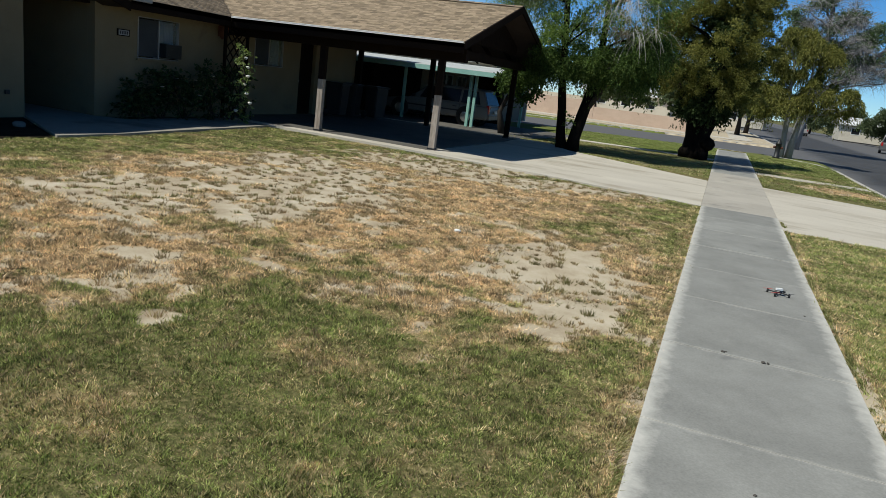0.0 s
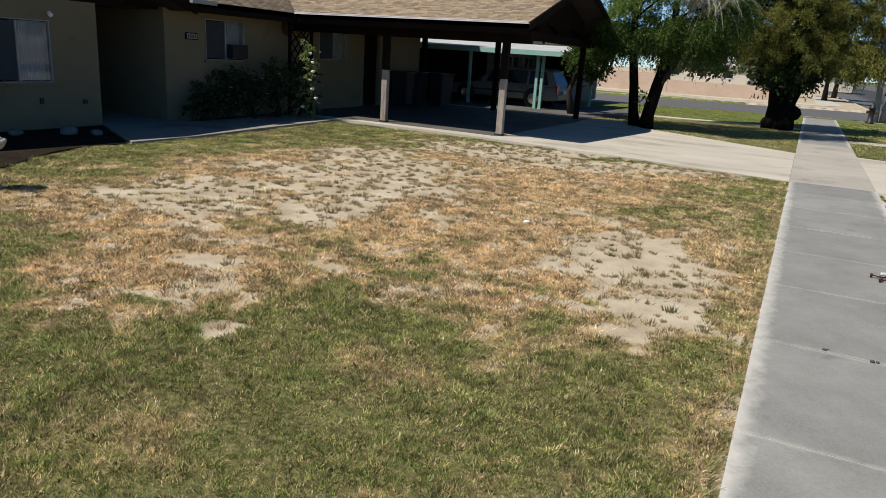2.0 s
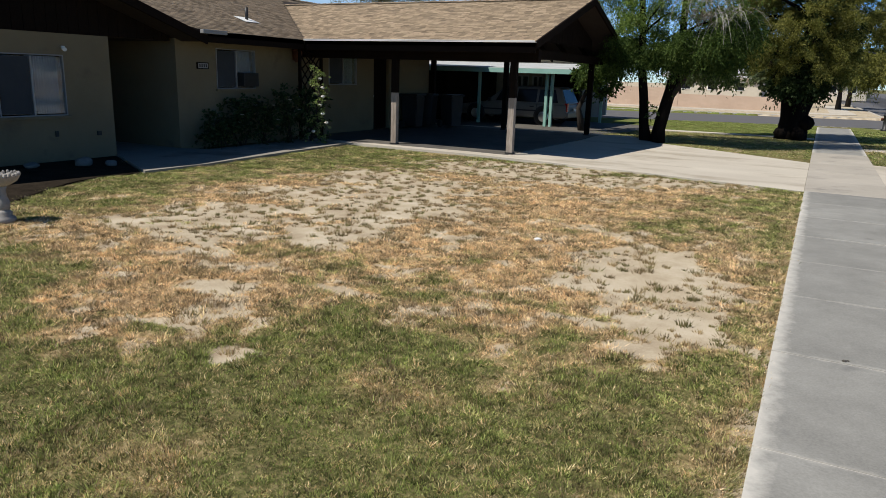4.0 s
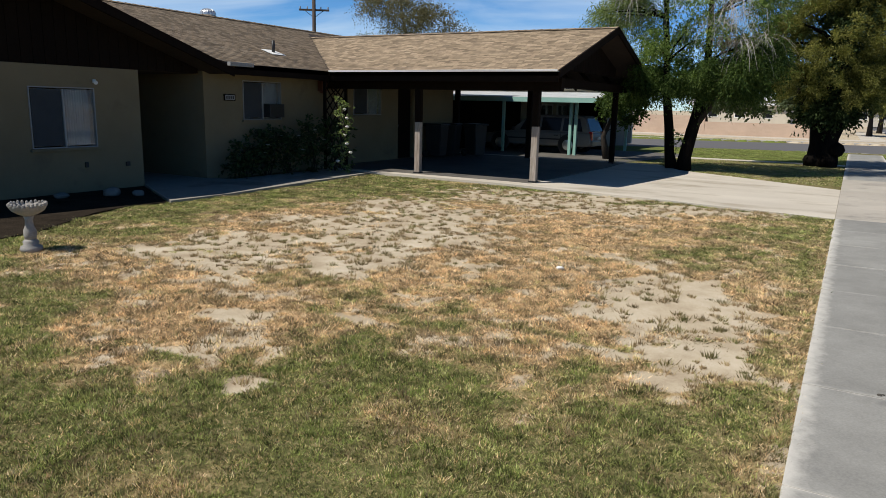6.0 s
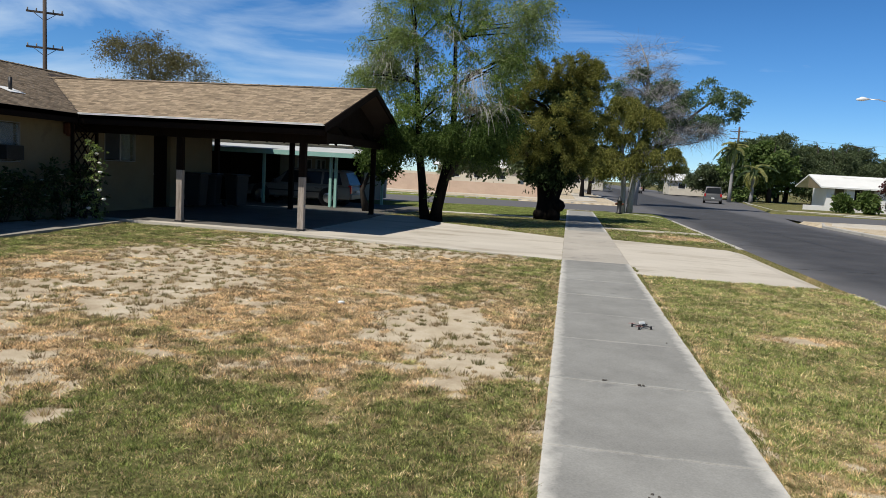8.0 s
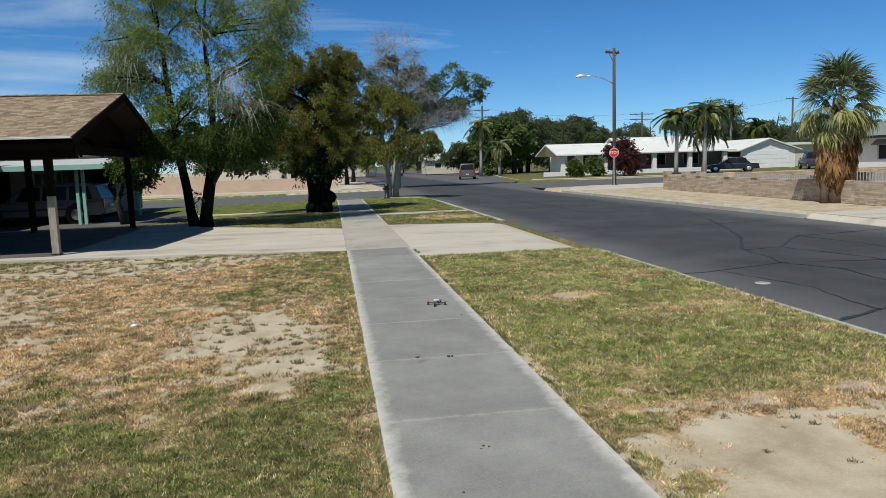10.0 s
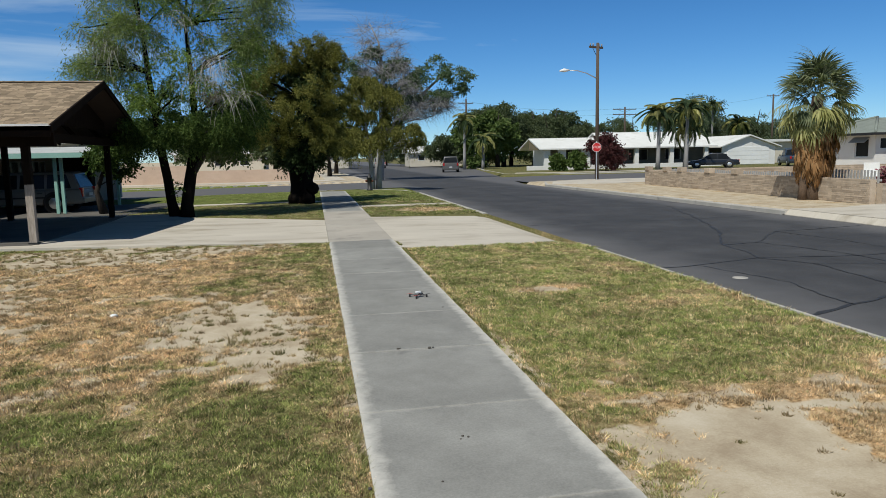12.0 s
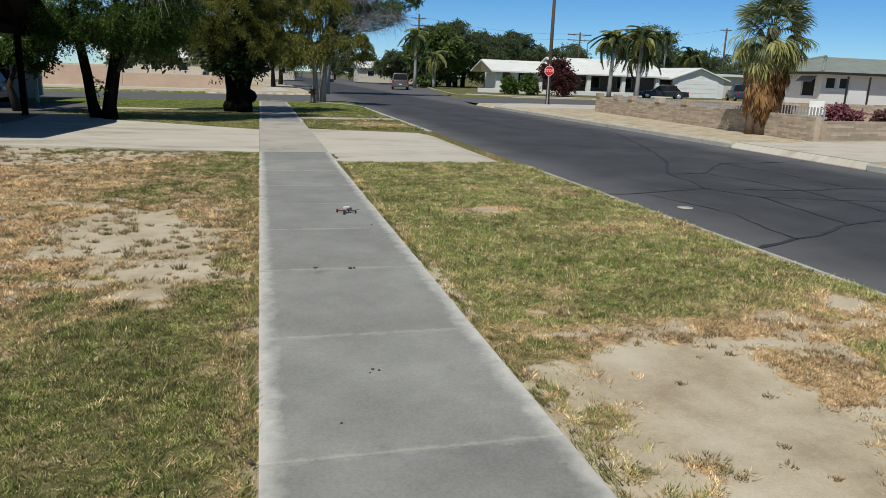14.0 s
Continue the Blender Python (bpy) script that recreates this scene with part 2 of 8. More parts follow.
# ---- materials ----
STUCCO = surface("stucco", (0.175, 0.143, 0.088), (0.225, 0.185, 0.115), big=0.8, fine=90, rough=0.95, spec=0.1, bump=0.5, dist=0.006, dirt=(0.13, 0.108, 0.075), dirt_scale=1.1, dirt_from=0.6)
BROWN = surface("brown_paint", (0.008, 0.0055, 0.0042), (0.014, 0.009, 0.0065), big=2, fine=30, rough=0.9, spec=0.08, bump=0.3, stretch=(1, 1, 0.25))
LITPOSTWOOD = surface("sunlit_weathered_post", (0.16, 0.13, 0.105), (0.46, 0.40, 0.34), big=6, fine=60, rough=0.9, bump=0.6, stretch=(1, 1, 0.12), dirt=(0.08, 0.05, 0.035), dirt_scale=3.0, dirt_from=0.52)
OLDWHITE = surface("old_white_sheet", (0.40, 0.41, 0.40), (0.54, 0.55, 0.53), big=1.2, fine=40, rough=0.7, bump=0.15, dirt=(0.30, 0.28, 0.24), dirt_scale=1.6, dirt_from=0.55)
WHITE = surface("white_paint", (0.70, 0.70, 0.67), (0.80, 0.80, 0.78), big=1.5, fine=50, rough=0.55, bump=0.1, dirt=(0.55, 0.52, 0.46), dirt_scale=2.0, dirt_from=0.66)
GREENPAINT = surface("green_paint", (0.22, 0.42, 0.36), (0.30, 0.50, 0.44), big=2, fine=40, rough=0.7, bump=0.2, dirt=(0.5, 0.55, 0.5), dirt_scale=4, dirt_from=0.6)
ALU = surface("aluminium", (0.62, 0.63, 0.64), (0.72, 0.73, 0.74), rough=0.35, metal=0.8, bump=0.05)
DARKMETAL = surface("dark_metal", (0.03, 0.03, 0.03), (0.05, 0.05, 0.05), rough=0.5, metal=0.5, bump=0.1)
BLACK = surface("black_plastic", (0.018, 0.018, 0.02), (0.035, 0.035, 0.038), rough=0.5, bump=0.1)
GLASS = glass_mat("glass", (0.7, 0.75, 0.76))
CURTAIN = surface("curtain", (0.24, 0.26, 0.29), (0.34, 0.36, 0.39), big=1, fine=12, rough=0.95, bump=0.4, dist=0.02, stretch=(1, 9, 0.2))
CONCRETE = surface("pale_concrete", (0.46, 0.415, 0.345), (0.575, 0.525, 0.44), big=0.7, fine=70, rough=0.9, bump=0.25, dirt=(0.36, 0.315, 0.245), dirt_scale=0.8, dirt_from=0.51, stretch=(0.5, 1.3, 1))
KERB = surface("kerb_concrete", (0.36, 0.34, 0.30), (0.50, 0.47, 0.42), big=1.5, fine=60, rough=0.9, bump=0.3, dirt=(0.22, 0.21, 0.19), dirt_scale=1.2, dirt_from=0.58)
TRUNK = surface("bark", (0.018, 0.014, 0.011), (0.05, 0.04, 0.031), big=4, fine=28, rough=0.95, bump=0.9, dist=0.03, stretch=(1, 1, 0.2))
GREYTWIG = surface("grey_bark", (0.20, 0.195, 0.19), (0.35, 0.34, 0.33), big=3, fine=30, rough=0.95, bump=0.5, dist=0.02, stretch=(1, 1, 0.25))
STONE = surface("pale_stone", (0.22, 0.205, 0.185), (0.37, 0.35, 0.32), big=6, fine=60, rough=0.9, bump=0.5, dirt=(0.28, 0.25, 0.22), dirt_scale=7, dirt_from=0.55)


def walk_mat():
    """Grey sidewalk with pale dusty rims along its two edges and stains."""
    m, nt, bsdf = node_mat("sidewalk_concrete")
    pos = where(nt)
    sep = nt.nodes.new("ShaderNodeSeparateXYZ")
    nt.links.new(pos, sep.inputs[0])
    n1, n2, n3 = noise_node(nt, pos, 1.3, 7, 0.68), noise_node(nt, pos, 75, 3), noise_node(nt, pos, 8.0, 6, 0.7)
    f = math_node(nt, "ADD", math_node(nt, "MULTIPLY", n1, 0.65), math_node(nt, "MULTIPLY", n2, 0.35))
    col = ramp_node(nt, f, [(0.36, (0.19, 0.186, 0.170)), (0.5, (0.245, 0.240, 0.219)), (0.64, (0.305, 0.299, 0.274))])
    off = math_node(nt, "ABSOLUTE", math_node(nt, "SUBTRACT", sep.outputs["X"], 0.64))
    rim = math_node(nt, "ADD", off, math_node(nt, "MULTIPLY", math_node(nt, "SUBTRACT", n3, 0.5), 0.2))
    edge = ramp_node(nt, rim, [(0.53, (0, 0, 0)), (0.63, (0.85, 0.85, 0.85))])
    col = mix_node(nt, edge, col, (0.56, 0.535, 0.48))
    # dust swept into the joints at the two ends of each slab
    gen = nt.nodes.new("ShaderNodeSeparateXYZ")
    nt.links.new(nt.nodes.new("ShaderNodeTexCoord").outputs["Generated"], gen.inputs[0])
    end = math_node(nt, "SUBTRACT", 0.5, math_node(nt, "ABSOLUTE", math_node(nt, "SUBTRACT", gen.outputs["Y"], 0.5)))
    end = math_node(nt, "ADD", end, math_node(nt, "MULTIPLY", math_node(nt, "SUBTRACT", n3, 0.5), 0.10))
    col = mix_node(nt, ramp_node(nt, end, [(0.002, (0.3, 0.3, 0.3)), (0.018, (0, 0, 0))]), col, (0.46, 0.44, 0.395))
    spot = ramp_node(nt, noise_node(nt, pos, 3.2, 2, 0.4), [(0.70, (0, 0, 0)), (0.76, (0.5, 0.5, 0.5))])
    col = mix_node(nt, spot, col, (0.15, 0.145, 0.14))
    rnd = nt.nodes.new("ShaderNodeObjectInfo").outputs["Random"]
    v = math_node(nt, "ADD", math_node(nt, "MULTIPLY", rnd, 0.17), 0.91)
    cmb = nt.nodes.new("ShaderNodeCombineColor")
    for i in range(3):
        nt.links.new(v, cmb.inputs[i])
    col = mix_node(nt, 1.0, col, cmb.outputs[0], "MULTIPLY")
    nt.links.new(col, bsdf.inputs["Base Color"])
    bsdf.inputs["Roughness"].default_value = 0.9
    bump_node(nt, n2, 0.25, 0.003, bsdf)
    return m


def edge_node(nt, value, lo, hi, most=1.0):
    m = nt.nodes.new("ShaderNodeMapRange")
    m.interpolation_type = "SMOOTHSTEP"
    nt.links.new(value, m.inputs["Value"])
    for k, v in (("From Min", lo), ("From Max", hi), ("To Min", 0.0), ("To Max", most)):
        m.inputs[k].default_value = v
    return m.outputs["Result"]


def asphalt_mat():
    m, nt, bsdf = node_mat("asphalt")
    pos = where(nt)
    n1, n2 = noise_node(nt, pos, 0.55, 7, 0.7), noise_node(nt, pos, 60, 2)
    f = math_node(nt, "ADD", math_node(nt, "MULTIPLY", n1, 0.7), math_node(nt, "MULTIPLY", n2, 0.3))
    col = ramp_node(nt, f, [(0.3, (0.026, 0.026, 0.027)), (0.5, (0.047, 0.046, 0.047)), (0.7, (0.078, 0.077, 0.078))])
    # paler dusty strip where cars seldom roll, along the near kerb
    sep = nt.nodes.new("ShaderNodeSeparateXYZ")
    nt.links.new(pos, sep.inputs[0])
    n3 = noise_node(nt, pos, 0.6, 5)
    side = math_node(nt, "ADD", math_node(nt, "ABSOLUTE", math_node(nt, "SUBTRACT", sep.outputs["X"], 8.58)), math_node(nt, "MULTIPLY", math_node(nt, "SUBTRACT", n3, 0.5), 1.5))
    col = mix_node(nt, edge_node(nt, side, 2.3, 3.7, 0.8), col, (0.125, 0.121, 0.121))
    nt.links.new(col, bsdf.inputs["Base Color"])
    bsdf.inputs["Roughness"].default_value = 0.85
    bump_node(nt, n2, 0.4, 0.006, bsdf)
    return m



def soil_mat():
    """Bare pale sand, straw litter and green thatch, by how bare and how dry the ground is."""
    m, nt, bsdf = node_mat("soil_and_thatch")
    pos = where(nt)
    a1, a2 = nt.nodes.new("ShaderNodeAttribute"), nt.nodes.new("ShaderNodeAttribute")
    a1.attribute_name, a2.attribute_name = "bare", "dry"
    n1, n2, n3 = noise_node(nt, pos, 1.9, 8, 0.65), noise_node(nt, pos, 70, 4, 0.7), noise_node(nt, pos, 22, 5, 0.8)
    sand = ramp_node(nt, math_node(nt, "ADD", math_node(nt, "MULTIPLY", n1, 0.75), math_node(nt, "MULTIPLY", n2, 0.25)), [(0.36, (0.34, 0.27, 0.185)), (0.5, (0.46, 0.385, 0.275)), (0.64, (0.56, 0.49, 0.375))])
    straw = ramp_node(nt, n3, [(0.36, (0.17, 0.115, 0.06)), (0.5, (0.46, 0.31, 0.16)), (0.62, (0.66, 0.50, 0.31))])
    green = ramp_node(nt, n3, [(0.37, (0.055, 0.058, 0.02)), (0.5, (0.125, 0.12, 0.046)), (0.63, (0.26, 0.215, 0.105))])
    col = mix_node(nt, a2.outputs["Fac"], green, straw)
    lush = math_node(nt, "MULTIPLY", a2.outputs["Fac"], -1.0, clamp=True)
    col = mix_node(nt, lush, col, ramp_node(nt, n3, [(0.35, (0.10, 0.145, 0.025)), (0.65, (0.20, 0.26, 0.055))]))
    bare = ramp_node(nt, math_node(nt, "ADD", a1.outputs["Fac"], math_node(nt, "MULTIPLY", math_node(nt, "SUBTRACT", n3, 0.5), 0.5)), [(0.38, (0, 0, 0)), (0.58, (1, 1, 1))])
    col = mix_node(nt, bare, col, sand)
    nt.links.new(col, bsdf.inputs["Base Color"])
    bsdf.inputs["Roughness"].default_value = 1.0
    bsdf.inputs["Specular IOR Level"].default_value = 0.1
    bump_node(nt, math_node(nt, "ADD", n2, n3), 0.3, 0.012, bsdf)
    return m


def grass_mat(name, greens, straws):
    m, nt, bsdf = node_mat(name)
    a = nt.nodes.new("ShaderNodeAttribute")
    a.attribute_name = "dry"
    r = nt.nodes.new("ShaderNodeNewGeometry").outputs["Random Per Island"]
    g = ramp_node(nt, r, [(0.0, greens[0]), (0.5, greens[1]), (1.0, greens[2])])
    s = ramp_node(nt, r, [(0.0, straws[0]), (0.5, straws[1]), (1.0, straws[2])])
    col = mix_node(nt, a.outputs["Fac"], g, s)
    a3 = nt.nodes.new("ShaderNodeAttribute")
    a3.attribute_name = "tint"
    cmb = nt.nodes.new("ShaderNodeCombineColor")
    for i in range(3):
        nt.links.new(a3.outputs["Fac"], cmb.inputs[i])
    col = mix_node(nt, 1.0, col, cmb.outputs[0], "MULTIPLY")
    nt.links.new(col, bsdf.inputs["Base Color"])
    bsdf.inputs["Roughness"].default_value = 0.75
    bsdf.inputs["Specular IOR Level"].default_value = 0.15
    tr = nt.nodes.new("ShaderNodeBsdfTranslucent")
    nt.links.new(col, tr.inputs["Color"])
    mx = nt.nodes.new("ShaderNodeMixShader")
    mx.inputs[0].default_value = 0.4
    nt.links.new(bsdf.outputs[0], mx.inputs[1])
    nt.links.new(tr.outputs[0], mx.inputs[2])
    nt.links.new(mx.outputs[0], [n for n in nt.nodes if n.type == "OUTPUT_MATERIAL"][0].inputs[0])
    return m


SIDEWALK, ASPHALT, SOIL = walk_mat(), asphalt_mat(), soil_mat()
GRASS = grass_mat("grass_blades", [(0.10, 0.14, 0.035), (0.22, 0.265, 0.07), (0.38, 0.40, 0.15)], [(0.37, 0.25, 0.13), (0.61, 0.445, 0.255), (0.78, 0.64, 0.42)])


# ---- plan of the ground ----
WALK_X0, WALK_X1 = 0.0, 1.28
ROAD_X0, ROAD_X1 = 4.66, 12.5
DRIVE = [(-12.0, 9.32), (-6.5, 9.04), (-3.2, 8.78), (-0.004, 8.24), (-0.004, 13.4), (-1.9, 14.5), (-4.0, 15.62), (-5.0, 17.3), (-12.0, 17.3)]
APRON = [(1.284, 6.88), (4.15, 6.95), (4.65, 6.5), (4.65, 13.9), (4.15, 13.45), (1.284, 13.95)]
FRONTWALK = [(-11.7, 9.3), (-9.95, 9.15), (-9.85, 8.2), (-9.66, 6.0), (-9.48, 4.3), (-9.5, 2.95), (-11.75, 4.18), (-15.05, 4.18), (-15.05, 5.71), (-11.75, 5.71), (-11.2, 6.0), (-11.3, 9.0)]
SHADE_STRIP = [(-11.72, -1.6), (-8.2, -1.6), (-8.66, 0.25), (-9.45, 1.55), (-9.72, 2.4), (-9.55, 2.92), (-11.72, 4.13)]


def bare_dry(x, y):
    """How bare and how dry the ground is: ovals of worn lawn with ragged rims."""
    x, y = np.asarray(x, float), np.asarray(y, float)
    big, mid, small = fbm(x, y, 0.55), fbm(x, y, 1.7, LB), fbm(x, y, 4.5, LC)
    rag = (mid - 0.5) * 1.3 + (small - 0.5) * 2.2
    def spots(rows):
        v = np.full(x.shape, -9.0)
        for r in rows:
            v = np.maximum(v, blot(x, y, *r))
        return v
    sand = spots([(-4.95, 2.6, 1.25, 2.1, -8), (-4.4, 0.95, 0.75, 0.65), (-6.0, 1.3, 1.05, 1.25), (-5.2, 0.7, 0.5, 0.4), (-6.4, 5.0, 0.95, 1.5), (-5.4, 4.6, 0.9, 1.2), (-4.5, 7.3, 2.3, 1.05), (-2.7, 7.75, 1.5, 0.55, 8), (-4.6, 8.35, 2.2, 0.5, 5), (-2.2, 8.1, 1.3, 0.35, 8), (-6.2, 3.2, 0.8, 0.9), (-3.7, 6.55, 0.7, 0.4), (-1.1, 1.4, 0.8, 1.65, 14), (-0.75, 0.2, 0.5, 0.45),
                  (-3.75, -1.71, 0.3, 0.1, 15), (-2.98, -1.88, 0.12, 0.14), (-4.05, -0.9, 0.3, 0.16), (-5.0, -0.1, 0.3, 0.2), (-6.6, 0.4, 0.5, 0.35), (-3.2, -0.45, 0.3, 0.07),
                  (2.18, -2.08, 0.5, 0.36), (2.25, -2.55, 0.55, 0.6), (2.08, -3.2, 0.6, 0.9), (2.25, -4.4, 0.85, 1.3), (2.4, -5.8, 1.1, 1.3), (2.93, -1.86, 0.24, 0.1), (3.31, -1.8, 0.2, 0.08), (3.87, -1.67, 0.22, 0.09), (4.15, -1.3, 0.25, 0.12, 20), (2.58, 2.45, 0.3, 0.16, -35), (-1.3, -3.3, 0.07, 0.06), (-0.5, -3.3, 0.08, 0.07)])
    bare = step(-0.26, 0.28, sand * 1.1 + 0.02 + rag * 1.0)
    dryv = spots([(-4.6, 2.2, 2.9, 2.7), (-4.0, 4.9, 2.9, 2.8), (-1.4, 1.5, 1.4, 2.0), (-4.3, -1.1, 1.0, 0.9), (-5.8, -0.2, 1.6, 0.9), (-6.4, 3.2, 1.3, 2.6), (-2.8, 7.0, 1.7, 1.0),
                  (2.65, 2.45, 0.42, 0.22), (3.0, -1.75, 1.3, 0.28), (2.1, -3.0, 0.65, 1.4), (2.98, -2.5, 0.42, 0.8), (4.1, -1.4, 0.3, 0.3), (3.2, 16.2, 1.0, 0.7), (-0.6, -3.3, 0.3, 0.3)])
    dry = step(-0.25, 0.30, dryv + 0.12 + rag * 0.7)
    # patchy everywhere
    dry = np.clip(np.maximum(dry, step(0.52, 0.72, big * 0.5 + mid * 0.5) * 0.5), 0, 1)
    bare = np.maximum(bare, step(0.68, 0.78, 0.5 * mid + 0.5 * small) * 0.7)
    # small sandy gaps all through the straw
    bare = np.maximum(bare, dry * step(0.52, 0.63, small) * 0.75)
    # edge of the sidewalk: dusty, thin grass
    d = np.minimum(np.abs(x - WALK_X0), np.abs(x - WALK_X1))
    near = (1 - step(0.0, 0.22, d)) * (y < 9)
    bare = np.maximum(bare, near * (0.25 + 0.5 * (small > 0.52)))
    dry = np.maximum(dry, near * 0.6)
    # dusty rim and broken weeds beside the worn corner of the verge
    rim = (x > WALK_X1) * (y < 0.5) * (1 - step(0.06, 0.17, x - WALK_X1))
    bare = np.maximum(bare, rim * (0.95 - 0.55 * step(0.52, 0.6, mid)))
    weedy = (x > 1.36) & (x < 1.66) & (y < -1.9)
    bare = np.where(weedy, 0.95 * step(0.40, 0.50, 0.5 * mid + 0.5 * small), bare)
    dry = np.where(weedy, 0.25, dry)
    # well kept lawn past the drive, mown in stripes
    north = (y > 22.2) & (x < 0)
    stripe = 0.5 + 0.5 * np.sin((x * 0.75 + y * 0.65) * 4.2)
    dry = np.where(north, -0.75 + 0.45 * stripe + 0.1 * step(0.5, 0.7, mid), dry)
    bare = np.where(north, 0.0, bare)
    strip = (y > 13.3) & (y <= 22.2) & (x < -0.1)
    dry = np.where(strip, 0.3 * mid, dry)
    bare = np.where(strip, 0.45 * step(0.5, 0.62, 0.5 * mid + 0.5 * small), bare)
    green_v = (x > 1.28) & (x < 5) & (y > 21.5)
    dry = np.where(green_v, -0.4, dry)
    # front beds in front of the walls
    bed = (x < -10.5) & (y < 10)
    bare, dry = np.where(bed, 0.15 * mid, bare), np.where(bed, 0.1, dry)
    litter = (x < -9.9) & (y < 4.4)
    bare, dry = np.where(litter, 0.2, bare), np.where(litter, 0.25, dry)
    # over the road: sand; past the crossing: lawns and dust
    far = (x > 12.4) & (y < 38)
    bare, dry = np.where(far, 0.62 - 0.17 * step(14.5, 18.5, x) + 0.5 * (mid - 0.5) + 0.3 * (small - 0.5), bare), np.where(far, 0.85, dry)
    farlawn = (x > 13.2) & (y >= 45)
    dry = np.where(farlawn, -0.35 + 0.6 * mid, dry)
    bare = np.where(farlawn, 0.35 * step(0.5, 0.7, big), bare)
    west = (x < 4) & (y > 44)
    bare, dry = np.where(west, 0.95, bare), np.where(west, 0.9, dry)
    return np.clip(bare, 0, 1), np.clip(dry, -1, 1)


def inside(x, y, poly):
    x, y = np.asarray(x, float), np.asarray(y, float)
    r = np.zeros(x.shape, bool)
    n = len(poly)
    for i in range(n):
        (x0, y0), (x1, y1) = poly[i], poly[(i + 1) % n]
        c = ((y0 > y) != (y1 > y)) & (x < (x1 - x0) * (y - y0) / (y1 - y0 + 1e-12) + x0)
        r ^= c
    return r


def cross_road(x):
    """South and north edges of the side street at x."""
    return 32.0 + 0.33 * np.clip(x, -20, 17), 45.0 + 0.33 * np.clip(x, -20, 20)


def road_edges(y):
    """West and east kerb of the street at y."""
    return np.where(y < 30, ROAD_X0, ROAD_X0 - 0.045 * np.clip(y - 30, 0, 60)), np.where(y < 36, ROAD_X1, ROAD_X1 + 0.17 * np.clip(y - 36, 0, 60))


def paved(x, y, grow=0.0):
    s, n = cross_road(x)
    w, e = road_edges(y)
    r = (x > w - 0.06 - grow) & (x < e + 0.2 + grow)
    r |= (y > s - grow) & (y < n + grow)
    r |= (x > WALK_X0 - grow) & (x < WALK_X1 + grow) & (y < 31)
    for poly in (DRIVE, APRON, FRONTWALK, SHADE_STRIP):
        k = [inside(x + dx, y + dy, poly) for dx, dy in ((grow, 0), (-grow, 0), (0, grow), (0, -grow))]
        r |= (k[0] | k[1] | k[2] | k[3]) if grow >= 0 else (k[0] & k[1] & k[2] & k[3])
    return r


# ground: one sheet, fine where the lawn is near, out to the horizon
def ticks(lo, f0, f1, hi, fine, mid, far):
    a = list(np.arange(f0, f1 + 1e-6, fine))
    a = list(np.arange(lo, f0 - mid * 0.5, mid)) + a + list(np.arange(f1 + mid, hi, mid))
    for sign in (1, -1):
        s, v = mid * 1.3, (a[-1] if sign > 0 else a[0])
        while abs(v) < far:
            v += sign * s
            s = min(s * 1.3, 200)
            a.append(v) if sign > 0 else a.insert(0, v)
    return np.array(a)


gx, gy = ticks(-14.0, -9.0, 5.22, 24.0, 0.11, 0.35, 2500), ticks(-9.0, -4.2, 9.2, 62.0, 0.11, 0.24, 2500)
GX, GY = np.meshgrid(gx, gy, indexing="ij")
g_bare, g_dry = bare_dry(GX, GY)
hump = (fbm(GX, GY, 1.1, LB) - 0.5) * 0.04 + (fbm(GX, GY, 6.0, LC) - 0.5) * 0.02 - 0.012 * g_bare
hump *= (np.abs(GX) < 30) * (np.abs(GY) < 60)
hump = np.where(paved(GX, GY, 0.15), -0.012 + hump * 0.25, hump)
hump = np.where((GX > WALK_X0 - 0.16) & (GX < WALK_X1 + 0.16) & (GY < 8), 0.008 + hump * 0.3, hump)
GZ = np.where(paved(GX, GY, -0.11), -0.25, hump - 0.005)
g_idx = np.arange(GX.size).reshape(GX.shape)
g_faces = np.stack([g_idx[:-1, :-1], g_idx[1:, :-1], g_idx[1:, 1:], g_idx[:-1, 1:]], -1).reshape(-1, 4)
ground_me = fast_mesh("ground", np.stack([GX, GY, GZ], -1).reshape(-1, 3), g_faces, {"bare": g_bare.ravel(), "dry": g_dry.ravel()})
ground = single("ground", ground_me, SOIL, "worn front lawn of patchy green and straw-dry grass with bare pale sand", "ground", kind="structure")

# street and side street
road_bm = bmesh.new()
ys = [-300, -60, -20, 0, 20, 30, 36, 44, 52, 60, 75, 90, 140, 300, 900]
for a, b in zip(ys, ys[1:]):
    (w0, e0), (w1, e1) = road_edges(np.array(float(a))), road_edges(np.array(float(b)))
    road_bm.faces.new([road_bm.verts.new((float(p), q, -0.14)) for p, q in ((w0, a), (e0, a), (e1, b), (w1, b))])
bmesh.ops.remove_doubles(road_bm, verts=road_bm.verts, dist=0.001)
road = single("road", road_bm, ASPHALT, "dark grey asphalt street with sealed cracks", "road", kind="structure")
side_bm = bmesh.new()
for x0, x1 in ((-300.0, -20.0), (-20.0, 4.6), (13.5, 20.0), (20.0, 300.0)):
    (s0, n0), (s1, n1) = cross_road(np.array(x0)), cross_road(np.array(x1))
    side_bm.faces.new([side_bm.verts.new((p, float(q), -0.136)) for p, q in ((x0, s0), (x1, s1), (x1, n1), (x0, n0))])
single("side_road", side_bm, ASPHALT, "dark asphalt side street crossing the main street", "road", kind="structure")


TAR = surface("crack_tar", (0.030, 0.030, 0.030), (0.048, 0.047, 0.047), big=3, fine=30, rough=0.6, bump=0.2)


